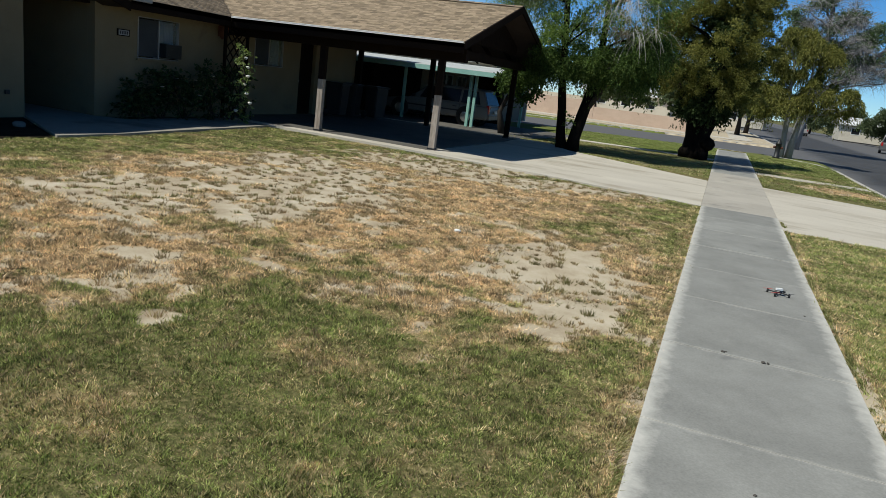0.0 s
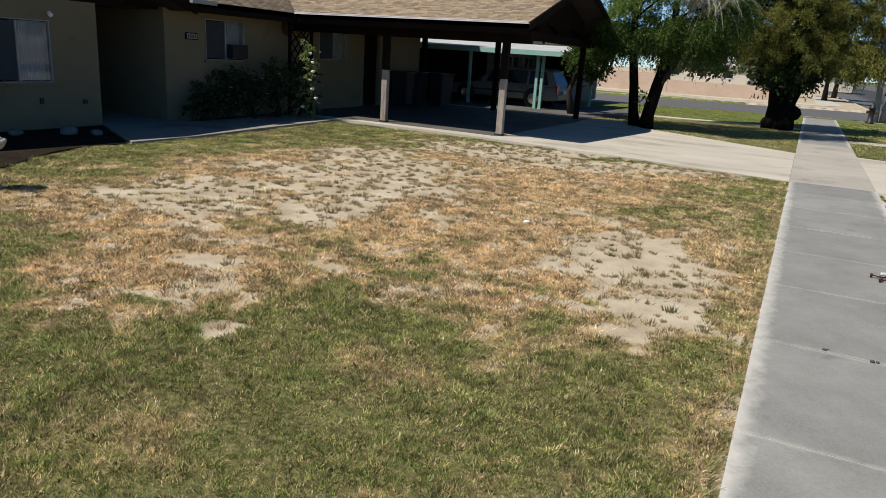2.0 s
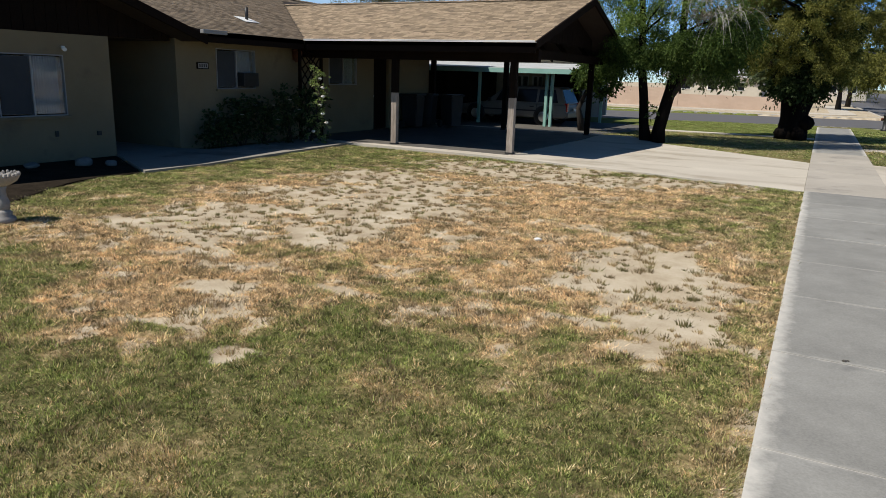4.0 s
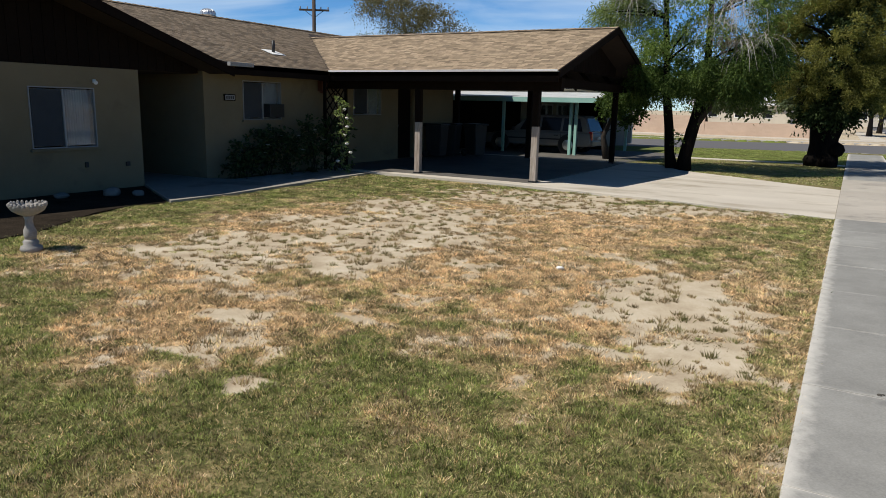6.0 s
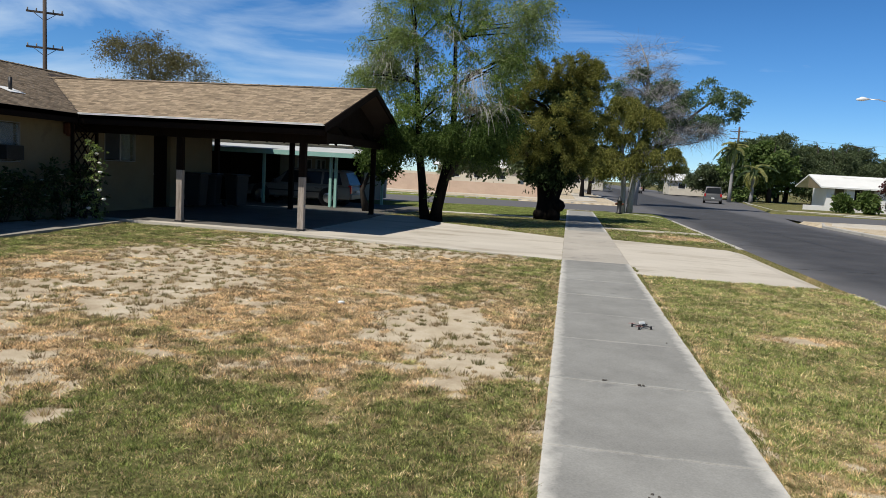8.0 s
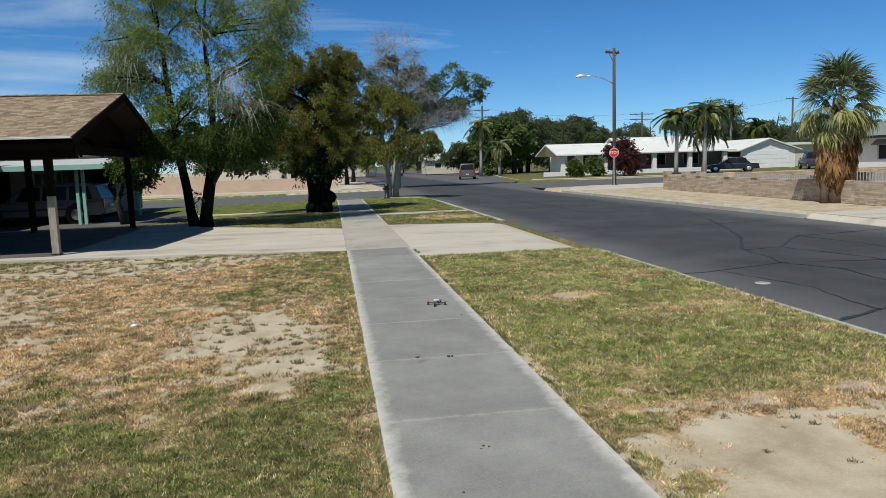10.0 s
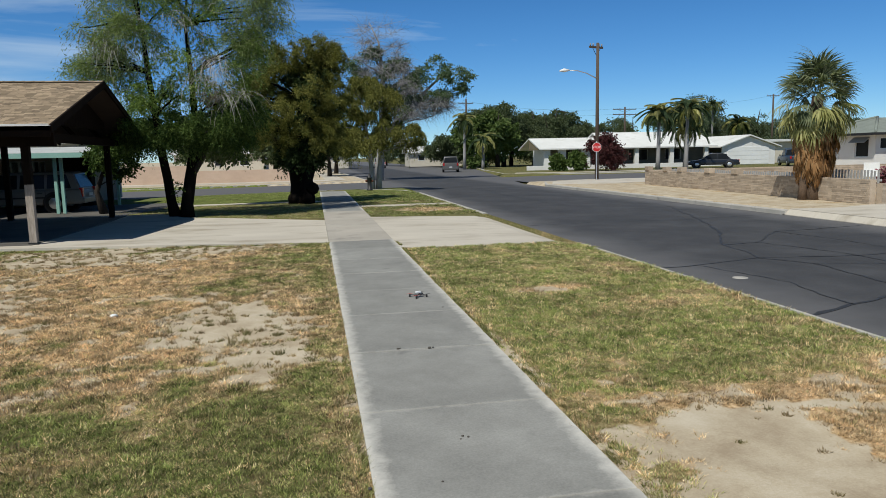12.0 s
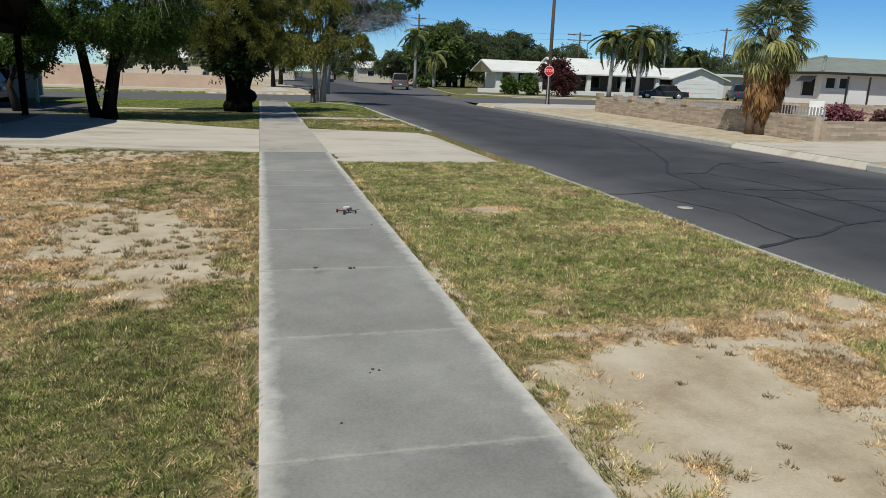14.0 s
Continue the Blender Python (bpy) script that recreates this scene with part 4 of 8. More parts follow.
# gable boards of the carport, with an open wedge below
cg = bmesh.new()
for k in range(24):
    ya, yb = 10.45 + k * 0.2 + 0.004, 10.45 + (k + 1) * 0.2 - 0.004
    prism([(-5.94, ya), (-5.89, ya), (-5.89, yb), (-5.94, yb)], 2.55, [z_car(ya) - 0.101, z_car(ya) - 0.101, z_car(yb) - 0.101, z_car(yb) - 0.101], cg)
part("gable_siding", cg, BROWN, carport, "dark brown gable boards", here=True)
for k in range(9):
    x = -6.3 - 0.60 * k
    bm = bmesh.new()
    slab3([(x, 9.05, z_car(9.05) - 0.105), (x - 0.05, 9.05, z_car(9.05) - 0.105), (x - 0.05, YC - 0.05, z_car(YC - 0.05) - 0.105), (x, YC - 0.05, z_car(YC - 0.05) - 0.105)], 0.12, bm)
    slab3([(x, YC + 0.05, z_car(YC + 0.05) - 0.105), (x - 0.05, YC + 0.05, z_car(YC + 0.05) - 0.105), (x - 0.05, YN - 0.05, z_car(YN - 0.05) - 0.105), (x, YN - 0.05, z_car(YN - 0.05) - 0.105)], 0.12, bm)
    part("rafter", bm, BROWN, carport, here=True)
for x, y in ((-5.92, 9.70), (-8.93, 9.70), (-6.2, 16.45), (-8.96, 16.45), (-11.6, 16.45)):
    # front posts change colour at 1.27 m, painting in the eave's shade line
    zs = 1.27 if y < 10 else 0.3
    p = part("post", boxes((x - 0.075, y - 0.065, zs, x + 0.075, y + 0.065, 2.04 if y < 10 else 2.268), bevel=0.008), BROWN, carport, "dark brown timber post", here=True)
    part("post_foot", boxes((x - 0.072, y - 0.062, 0.056, x + 0.072, y + 0.062, zs), bevel=0.008), LITPOSTWOOD if y < 10 else BROWN, p, "weathered lower part of the post, coloured pale as sunlit" if y < 10 else "", here=True)
    part("post_base", boxes((x - 0.09, y - 0.08, 0.056, x + 0.09, y + 0.08, 0.09), bevel=0.005), DARKMETAL, p, here=True)


# shingles: separate tabs, each course lapping the one below
def shingle_field(origin, along, up, width_at, rows, expo=0.112, tab=0.155):
    """Corners of tabs: origin at the eave, unit vectors along the eave and up the slope; width_at(s) gives the span at slope length s."""
    out = []
    nrm = Vector(along).cross(Vector(up)).normalized()
    if nrm.z < 0:
        nrm = -nrm
    o, al, u = Vector(origin), Vector(along), Vector(up)
    for r in range(rows):
        s0 = r * expo - 0.02
        a0, a1 = width_at(max(s0, 0) + expo * 0.5)
        pos = a0 - (r % 2) * tab * 0.5 - (r % 3) * 0.04
        while pos < a1:
            w = tab * random.uniform(0.65, 1.4)
            p, q = max(pos, a0), min(pos + w - 0.006, a1)
            if q - p > 0.05:
                j = random.uniform(-0.006, 0.006)
                lift = 0.0016 + random.uniform(0, 0.0008)
                out.append([o + al * p + u * (s0 + j) + nrm * lift, o + al * q + u * (s0 + j) + nrm * lift, o + al * q + u * (s0 + expo * 1.15) + nrm * 0.0010, o + al * p + u * (s0 + expo * 1.15) + nrm * 0.0010,
                            o + al * p + u * (s0 + j) + nrm * 0.0004, o + al * q + u * (s0 + j) + nrm * 0.0004])
            pos += w
    return out


def shingle_mesh(name, tabs):
    co = np.array([[tuple(v) for v in t] for t in tabs]).reshape(-1, 3)
    n = len(tabs)
    b = np.arange(n)[:, None] * 6
    f = np.concatenate([b + np.array([[0, 1, 2, 3]]), b + np.array([[4, 5, 1, 0]]), b + np.array([[1, 5, 2, 2]])[:, [0, 1, 2, 2]]])[: 2 * n]
    return fast_mesh(name, co, f)


SL = math.sqrt(1 + S * S)
up_n, up_s, up_w = (0, 1 / SL, S / SL), (0, -1 / SL, S / SL), (-1 / SL, 0, S / SL)
rows_c = int(HC * SL / 0.112)
car_south = shingle_field((XR, 9.0, ZE), (-1, 0, 0), up_n, lambda s: (0, (XR - XE) + s / SL), rows_c)
car_north = shingle_field((XR, YN, ZE), (-1, 0, 0), up_s, lambda s: (0, (XR - XE) + s / SL), rows_c // 2, expo=0.224, tab=0.5)
main_e = shingle_field((XE, 5.9, ZE), (0, 1, 0), up_w, lambda s: (-s / SL, 3.1 + s / SL), int(4.5 * SL / 0.112))
main_e2 = shingle_field((XE - 4.5, 1.4, ZE + 4.5 * S), (0, 1, 0), up_w, lambda s: (0, 18.0), int(0.46 * SL / 0.112))
SW = math.sqrt(1 + 0.32 ** 2)
wing_n = shingle_field((XE, 5.9, 2.31), (-1, 0, 0), (0, -1 / SW, 0.32 / SW), lambda s: (0, max(0.2, s / SW + 0.05)), int(3.7 * SW / 0.112))
near_tabs = [t for t in car_south if t[0].x > -9.0 and t[0].y < 11.2][:300]
ids = {id(t) for t in near_tabs}
rest = [t for t in car_south if id(t) not in ids] + car_north
tagged(part("shingles", shingle_mesh("shingles", rest), SHINGLE, carport, "brown asphalt shingles", here=True), kind="stuff")
tagged(part("shingles", shingle_mesh("shingles", main_e + main_e2 + wing_n), SHINGLE, house, "brown asphalt shingles", here=True), kind="stuff")
for k in range(46):
    cap = bmesh.new()
    x = XR + 0.02 - 0.22 * k
    zc = z_car(YC) + 0.02
    vs = [[cap.verts.new((x + dx, YC + dy, zc - abs(dy) * S + up)) for dy in (-0.14, 0, 0.14)] for dx, up in ((0.0, 0.012), (-0.26, 0.0))]
    for a in (0, 1):
        cap.faces.new((vs[0][a], vs[0][a + 1], vs[1][a + 1], vs[1][a]))
    part("ridge_cap", cap, SHINGLE_ONE, carport, here=True)
for k in range(84):
    cap = bmesh.new()
    y = 1.2 + 0.22 * k
    zc = z_main(-16) + 0.02
    vs = [[cap.verts.new((-16 + dx, y + dy, zc - abs(dx) * S + up)) for dx in (-0.14, 0, 0.14)] for dy, up in ((0.0, 0.012), (0.26, 0.0))]
    for a in (0, 1):
        cap.faces.new((vs[0][a], vs[0][a + 1], vs[1][a + 1], vs[1][a]))
    part("ridge_cap", cap, SHINGLE_ONE, house, here=True)

# roof fittings
vx, vy = -12.31, 8.42
vp = part("vent_pipe", lathe([(0.04, -0.02), (0.04, 0.30)], 12, at=(vx, vy, z_main(vx))), DARKMETAL, house, "dark plumbing vent pipe on the roof", here=True)
fl_bm = slab3([(vx + dx, vy + dy, z_main(vx + dx) + 0.03) for dx, dy in ((0.2, -0.22), (0.2, 0.22), (-0.2, 0.22), (-0.2, -0.22))], 0.012)
part("flashing", fl_bm, WHITE, vp, "pale metal flashing", here=True)
tv = lathe([(0.12, -0.1), (0.12, 0.02), (0.15, 0.03), (0.20, 0.10), (0.21, 0.17), (0.18, 0.25), (0.10, 0.30), (0.02, 0.32)], 20, at=(-16.2, 9.95, z_main(-16) - 0.08))
turb = part("turbine_vent", tv, ALU, house, "shiny round turbine vent on the ridge", here=True)
fins = bmesh.new()
for k in range(16):
    a = 2 * math.pi * k / 16
    pts = [(-16.2 + r * math.cos(a), 9.95 + r * math.sin(a), z_main(-16) - 0.08 + z) for r, z in ((0.155, 0.03), (0.21, 0.10), (0.22, 0.17), (0.19, 0.25), (0.11, 0.30))]
    tube(pts, [0.008] * 5, 4, fins)
part("fins", fins, ALU, turb, here=True)

# ---- plants ----
LEAF_WILLOW = leaf_mat("willow_leaf", (0.09, 0.135, 0.045), (0.24, 0.30, 0.11), 0.45, (0.48, 0.52, 0.27))
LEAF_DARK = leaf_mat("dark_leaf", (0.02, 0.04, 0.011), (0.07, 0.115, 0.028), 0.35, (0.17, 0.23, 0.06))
LEAF_OLIVE = leaf_mat("juniper_leaf", (0.04, 0.05, 0.014), (0.20, 0.20, 0.05), 0.4, (0.48, 0.45, 0.15))
LEAF_MID = leaf_mat("mid_leaf", (0.055, 0.095, 0.024), (0.20, 0.29, 0.07), 0.45, (0.45, 0.52, 0.18))
LEAF_RUSSET = leaf_mat("russet_leaf", (0.07, 0.06, 0.03), (0.17, 0.15, 0.075), 0.35, (0.31, 0.275, 0.16))
LEAF_TAN = leaf_mat("dry_leaf", (0.20, 0.15, 0.10), (0.36, 0.29, 0.21), 0.3, (0.45, 0.39, 0.31))
LEAF_FRESH = leaf_mat("fresh_leaf", (0.06, 0.10, 0.05), (0.15, 0.21, 0.11), 0.4, (0.30, 0.36, 0.22))
LEAF_FAR = leaf_mat("far_leaf", (0.045, 0.065, 0.032), (0.12, 0.15, 0.075), 0.35, (0.22, 0.25, 0.14))
LEAF_MIST = leaf_mat("grey_green_leaf", (0.06, 0.085, 0.05), (0.16, 0.20, 0.12), 0.4, (0.28, 0.32, 0.21))
LEAF_FARLIGHT = leaf_mat("far_leaf_light", (0.06, 0.10, 0.025), (0.12, 0.17, 0.05), 0.3, (0.17, 0.21, 0.08))
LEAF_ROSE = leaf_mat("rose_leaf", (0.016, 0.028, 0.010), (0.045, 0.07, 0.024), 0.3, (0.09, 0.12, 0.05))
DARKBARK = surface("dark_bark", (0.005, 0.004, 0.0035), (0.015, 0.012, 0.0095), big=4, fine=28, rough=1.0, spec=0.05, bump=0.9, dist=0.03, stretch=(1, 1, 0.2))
PALETWIG = surface("pale_twig", (0.30, 0.28, 0.25), (0.45, 0.425, 0.38), big=3, fine=30, rough=0.95, bump=0.3)
DARKTWIG = surface("dark_twig", (0.10, 0.09, 0.08), (0.22, 0.20, 0.185), big=3, fine=30, rough=0.95, bump=0.4)
PALM_YELLOW = leaf_mat("palm_yellow", (0.24, 0.25, 0.09), (0.48, 0.46, 0.20), 0.4, (0.68, 0.63, 0.36))
PALMBARK = surface("palm_bark", (0.06, 0.04, 0.026), (0.15, 0.10, 0.065), big=5, fine=40, rough=0.95, bump=0.8, dist=0.02, stretch=(1, 1, 0.5))
PETAL = surface("white_petal", (0.75, 0.70, 0.60), (0.9, 0.87, 0.8), rough=0.8, bump=0.0)
PALM_GREEN = leaf_mat("palm_green", (0.06, 0.08, 0.042), (0.19, 0.215, 0.115), 0.35, (0.46, 0.46, 0.30))
PALM_DEAD = leaf_mat("palm_dead", (0.15, 0.075, 0.03), (0.36, 0.20, 0.085), 0.25, (0.58, 0.42, 0.24))


def leaf_cloud(name, pts, dirs, length, width, jitter=0.5):
    """One small folded leaf at each point, along its direction."""
    n = len(pts)
    d = dirs + rng.normal(0, jitter, (n, 3))
    d /= np.linalg.norm(d, axis=1, keepdims=True) + 1e-9
    s = np.cross(d, rng.normal(0, 1, (n, 3)))
    s /= np.linalg.norm(s, axis=1, keepdims=True) + 1e-9
    L = (length * rng.uniform(0.6, 1.35, n))[:, None]
    W = (width * rng.uniform(0.6, 1.3, n))[:, None]
    co = np.stack([pts, pts + d * L * 0.5 + s * W, pts + d * L, pts + d * L * 0.5 - s * W], 1).reshape(-1, 3)
    f = np.arange(4 * n).reshape(n, 4)
    return fast_mesh(name, co, f)


def clumps(blobs, seed, per=14):
    """Clump centres inside ovals (x, y, z, rx, ry, rz), more of them near the skin."""
    r = np.random.default_rng(seed)
    out = []
    for bx, by, bz, rx, ry, rz in blobs:
        v = r.normal(0, 1, (per, 3))
        v /= np.linalg.norm(v, axis=1, keepdims=True)
        rad = r.uniform(0.25, 1.0, (per, 1)) ** 0.5
        out.append(np.array([bx, by, bz]) + v * rad * np.array([rx, ry, rz]))
    return np.concatenate(out)


def sprays(cents, n, spread, seed, droop=0.5, hang=0.0):
    """Leaves round clump centres: strands that leave the centre and bend down."""
    r = np.random.default_rng(seed)
    P, D = [], []
    for c in cents:
        k = max(3, n // 9)
        for _ in range(k):
            d = r.normal(0, 1, 3)
            d[2] = d[2] * 0.6 + 0.1
            d /= np.linalg.norm(d)
            L = spread * r.uniform(0.5, 1.3)
            t = r.uniform(0.1, 1.0, 9)[:, None]
            p = c + d * L * t + np.array([0, 0, -1.0]) * (droop * L * t ** 2 + hang * t) + r.normal(0, 0.05 * spread, (9, 3))
            g = d[None] + np.array([0, 0, -1.0]) * (2 * droop * t + hang)
            P.append(p)
            D.append(g / np.linalg.norm(g, axis=1, keepdims=True))
    return np.concatenate(P), np.concatenate(D)


def limb_path(a, b, seed, sag=0.0, n=6):
    r = random.Random(seed)
    a, b = Vector(a), Vector(b)
    L = (b - a).length
    pts = []
    for i in range(n + 1):
        t = i / n
        p = a.lerp(b, t) + Vector((0, 0, sag * 4 * t * (1 - t)))
        if 0 < i < n:
            p += Vector((r.uniform(-1, 1), r.uniform(-1, 1), r.uniform(-0.5, 0.5))) * L * 0.05
        pts.append(p)
    return pts


def limbs(tree, root_pts, cents, r0, seed, count, bark, name="limb"):
    """Branches from points on the trunks out to some of the clumps, each a part."""
    r = random.Random(seed)
    pick = r.sample(range(len(cents)), min(count, len(cents)))
    for i in pick:
        c = Vector(cents[i])
        root = min(root_pts, key=lambda p: (Vector(p) - c).length + (2.0 if p[2] > c.z else 0) + r.uniform(0, 0.8))
        rr = r0 * r.uniform(0.5, 1.0)
        path = limb_path(root, c, seed + i, sag=0.08)
        part(name, tube(path, [rr * (1 - 0.8 * k / (len(path) - 1)) for k in range(len(path))], 6, wobble=0.15), bark, tree, here=True)


def twig_mesh(name, cents, n, length, seed, thick=0.008, down=0.3, lift=0.3):
    """Fine bare twigs: long thin three-sided slivers, forked."""
    r = np.random.default_rng(seed)
    P, F = [], []
    for c in cents:
        for _ in range(n):
            d = r.normal(0, 1, 3)
            d[2] = d[2] * 0.5 + lift
            d /= np.linalg.norm(d)
            L = length * r.uniform(0.5, 1.3)
            p0 = c + r.normal(0, 0.1, 3)
            p1 = p0 + d * L * 0.5
            d2 = d + r.normal(0, 0.35, 3) + np.array([0, 0, -down])
            p2 = p1 + d2 / np.linalg.norm(d2) * L * 0.5
            s = np.cross(d, r.normal(0, 1, 3))
            s = s / np.linalg.norm(s) * thick
            b = len(P)
            P += [p0 - s, p0 + s, p1 + s * 0.7, p1 - s * 0.7, p2 + s * 0.3, p2 - s * 0.3]
            F += [(b, b + 1, b + 2, b + 3), (b + 3, b + 2, b + 4, b + 5)]
    return fast_mesh(name, np.array(P), np.array(F))


def strand_mesh(name, cents, n, length, seed, thick=0.006):
    """Limp bare strands: thin ribbons that arch out and hang down."""
    r = np.random.default_rng(seed)
    P, F = [], []
    for c in cents:
        a0 = r.uniform(0, 2 * np.pi)
        for _ in range(n):
            a = a0 + r.normal(0, 0.9)
            d = np.array([np.cos(a), np.sin(a), r.uniform(0.2, 1.0)])
            L = length * r.uniform(0.5, 1.3)
            p = c + r.normal(0, 0.08, 3)
            s = np.array([-np.sin(a), np.cos(a), 0.3]) * thick
            b = len(P)
            for k in range(7):
                w = s * (1 - 0.12 * k)
                P += [p - w, p + w]
                d = d + np.array([0, 0, -0.5]) + r.normal(0, 0.16, 3)
                p = p + d / np.linalg.norm(d) * L / 6
            F += [(b + 2 * k, b + 2 * k + 1, b + 2 * k + 3, b + 2 * k + 2) for k in range(6)]
    return fast_mesh(name, np.array(P), np.array(F))


def trunk_part(tree, path, radii, bark, sides=12, label=""):
    return part("trunk", tube(path, radii, sides, wobble=0.22), bark, tree, label, here=True)


# feathery forked tree beside the drive
t1 = thing("tree", (-4.2, 16.25, 0), "forked shade tree with feathery pale foliage beside the driveway", "tree")
ta = [(-4.35, 16.25, -0.1), (-4.45, 16.2, 0.5), (-4.5, 16.15, 1.2), (-4.62, 16.15, 2.0), (-4.7, 16.1, 3.0), (-4.8, 16.0, 4.2), (-4.85, 15.9, 5.4), (-5.1, 15.9, 6.6)]
tb = [(-4.05, 16.25, -0.1), (-4.02, 16.25, 0.4), (-3.9, 16.3, 1.1), (-3.73, 16.35, 1.9), (-3.65, 16.4, 3.0), (-3.7, 16.5, 4.2), (-3.75, 16.4, 5.6), (-3.6, 16.3, 6.9)]
trunk_part(t1, ta, [0.19, 0.14, 0.13, 0.115, 0.10, 0.08, 0.05, 0.02], DARKBARK)
trunk_part(t1, tb, [0.24, 0.19, 0.17, 0.15, 0.10, 0.08, 0.05, 0.02], DARKBARK)
part("trunk", tube([(-3.85, 16.3, 1.2), (-3.5, 16.25, 1.75), (-3.3, 16.2, 2.2)], [0.10, 0.08, 0.05], 8, wobble=0.2), TRUNK, t1, here=True)
c_low = clumps([(-4.5, 16.0, 2.75, 1.0, 1.6, 0.5), (-3.2, 15.9, 2.7, 1.0, 1.5, 0.55), (-2.2, 16.2, 3.0, 0.7, 1.0, 0.5), (-5.3, 16.2, 2.6, 0.6, 1.0, 0.4), (-3.9, 15.6, 2.3, 1.0, 0.6, 0.3), (-2.5, 15.8, 2.5, 0.5, 0.8, 0.4)], 11, 15)
c_mid = clumps([(-4.5, 15.8, 3.4, 0.7, 1.1, 0.4), (-3.5, 15.8, 3.7, 0.7, 1.1, 0.4), (-5.3, 16.0, 3.6, 0.4, 0.8, 0.4), (-4.7, 15.8, 4.0, 0.8, 1.2, 0.6), (-3.7, 15.7, 4.6, 0.8, 1.3, 0.7), (-4.3, 15.9, 5.5, 0.8, 1.2, 0.7), (-3.0, 15.8, 5.6, 0.7, 1.1, 0.6), (-3.5, 15.9, 6.7, 0.9, 1.1, 0.6), (-4.9, 16.0, 6.6, 0.7, 1.0, 0.6), (-2.3, 16.0, 4.4, 0.7, 0.8, 0.7), (-2.1, 16.0, 3.4, 0.6, 0.8, 0.5), (-1.9, 16.0, 5.1, 0.5, 0.8, 0.4)], 12, 9)
c_top = clumps([(-6.2, 16.2, 5.0, 0.55, 0.9, 0.6), (-5.7, 16.1, 6.0, 0.6, 1.0, 0.7), (-5.6, 16.0, 4.4, 0.6, 0.9, 0.6), (-5.2, 15.9, 5.3, 0.6, 1.1, 0.7), (-4.4, 15.8, 6.9, 1.2, 1.5, 0.6), (-2.3, 15.9, 6.3, 1.0, 1.2, 0.6), (-4.9, 16.1, 7.5, 1.2, 1.2, 0.6), (-2.9, 16.1, 7.5, 1.5, 1.3, 0.6), (-1.4, 16.2, 6.7, 0.8, 0.8, 0.4), (-2.2, 15.8, 5.0, 0.7, 0.9, 0.5), (-1.7, 16.0, 5.7, 0.7, 0.9, 0.5), (-6.3, 16.0, 4.3, 0.5, 0.8, 0.5)], 13, 12)
limbs(t1, ta[3:] + tb[3:], np.concatenate([c_mid, c_top]), 0.048, 5, 46, DARKBARK)
limbs(t1, ta[3:5] + tb[3:5], c_low, 0.045, 6, 10, TRUNK)
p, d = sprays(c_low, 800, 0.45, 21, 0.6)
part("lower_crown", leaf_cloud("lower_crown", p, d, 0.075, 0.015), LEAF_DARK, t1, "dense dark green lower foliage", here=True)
p, d = sprays(c_top, 370, 0.6, 22, 0.8)
part("crown", leaf_cloud("crown", p, d, 0.11, 0.011, 0.45), LEAF_WILLOW, t1, "feathery pale green foliage", here=True)
p, d = sprays(c_mid, 310, 0.5, 23, 0.8)
part("crown", leaf_cloud("crown", p, d, 0.085, 0.014), LEAF_MID, t1, here=True)
part("deadwood", strand_mesh("deadwood", clumps([(-2.7, 15.2, 4.3, 0.6, 0.4, 0.3), (-2.4, 15.2, 3.6, 0.5, 0.4, 0.4), (-3.3, 15.2, 4.2, 0.4, 0.3, 0.4), (-5.9, 15.6, 4.9, 0.6, 0.5, 0.5), (-4.3, 15.2, 5.2, 1.5, 0.6, 0.9)], 9, 11), 9, 0.95, 31, 0.0065), PALETWIG, t1, "pale hanging dead twigs", here=True)
part("deadwood", twig_mesh("deadwood", np.concatenate([c_top[::2], c_mid[::3]]), 12, 0.7, 34, 0.004, 0.6), PALETWIG, t1, "fine pale twigs through the crown", here=True)
p, d = sprays(clumps([(-3.1, 15.3, 3.5, 0.25, 0.2, 0.2)], 32, 7), 60, 0.25, 33, 0.6)
part("dead_leaves", leaf_cloud("dead_leaves", p, d, 0.07, 0.016), LEAF_TAN, t1, "withered tan leaves", here=True)
tagged(part("sprout", leaf_cloud("sprout", *sprays(np.array([[-4.2, 16.1, 0.9], [-4.25, 16.05, 0.7], [-4.2, 16.0, 1.0]]), 60, 0.22, 24, 0.2), 0.08, 0.02), LEAF_DARK, t1, "leafy shoots in the fork", here=True), kind="stuff")

# broad juniper with a stout dark trunk
t2 = thing("tree", (-1.0, 21.5, 0), "broad olive-green juniper with a stout dark trunk and drooping sprays", "tree")
tp = [(-0.75, 21.5, -0.1), (-0.72, 21.5, 0.25), (-0.7, 21.5, 0.7), (-0.68, 21.5, 1.3), (-0.6, 21.5, 2.2), (-0.45, 21.5, 3.6), (-0.3, 21.5, 4.8), (-0.2, 21.5, 5.8)]
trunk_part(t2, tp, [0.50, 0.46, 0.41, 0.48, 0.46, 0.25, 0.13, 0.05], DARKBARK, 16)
for x, y, z, r in ((-0.33, 21.25, 0.55, 0.27), (-0.55, 21.15, 0.2, 0.26), (-1.02, 21.2, 0.2, 0.24)):
    part("burl", lathe([(0.02, -r * 0.95), (r * 0.7, -r * 0.6), (r, 0.0), (r * 0.75, r * 0.6), (0.03, r)], 10, at=(x, y, z)), DARKBARK, t2, here=True)
for x, y in ((-1.7, 20.9), (0.3, 20.9), (-1.4, 22.2), (0.1, 22.2)):
    part("limb", tube(limb_path((-0.68, 21.5, 1.1), (x, y, 2.5), int(x * 10) + 90), [0.22, 0.2, 0.18, 0.16, 0.14, 0.12, 0.08], 8, wobble=0.2), DARKBARK, t2, here=True)


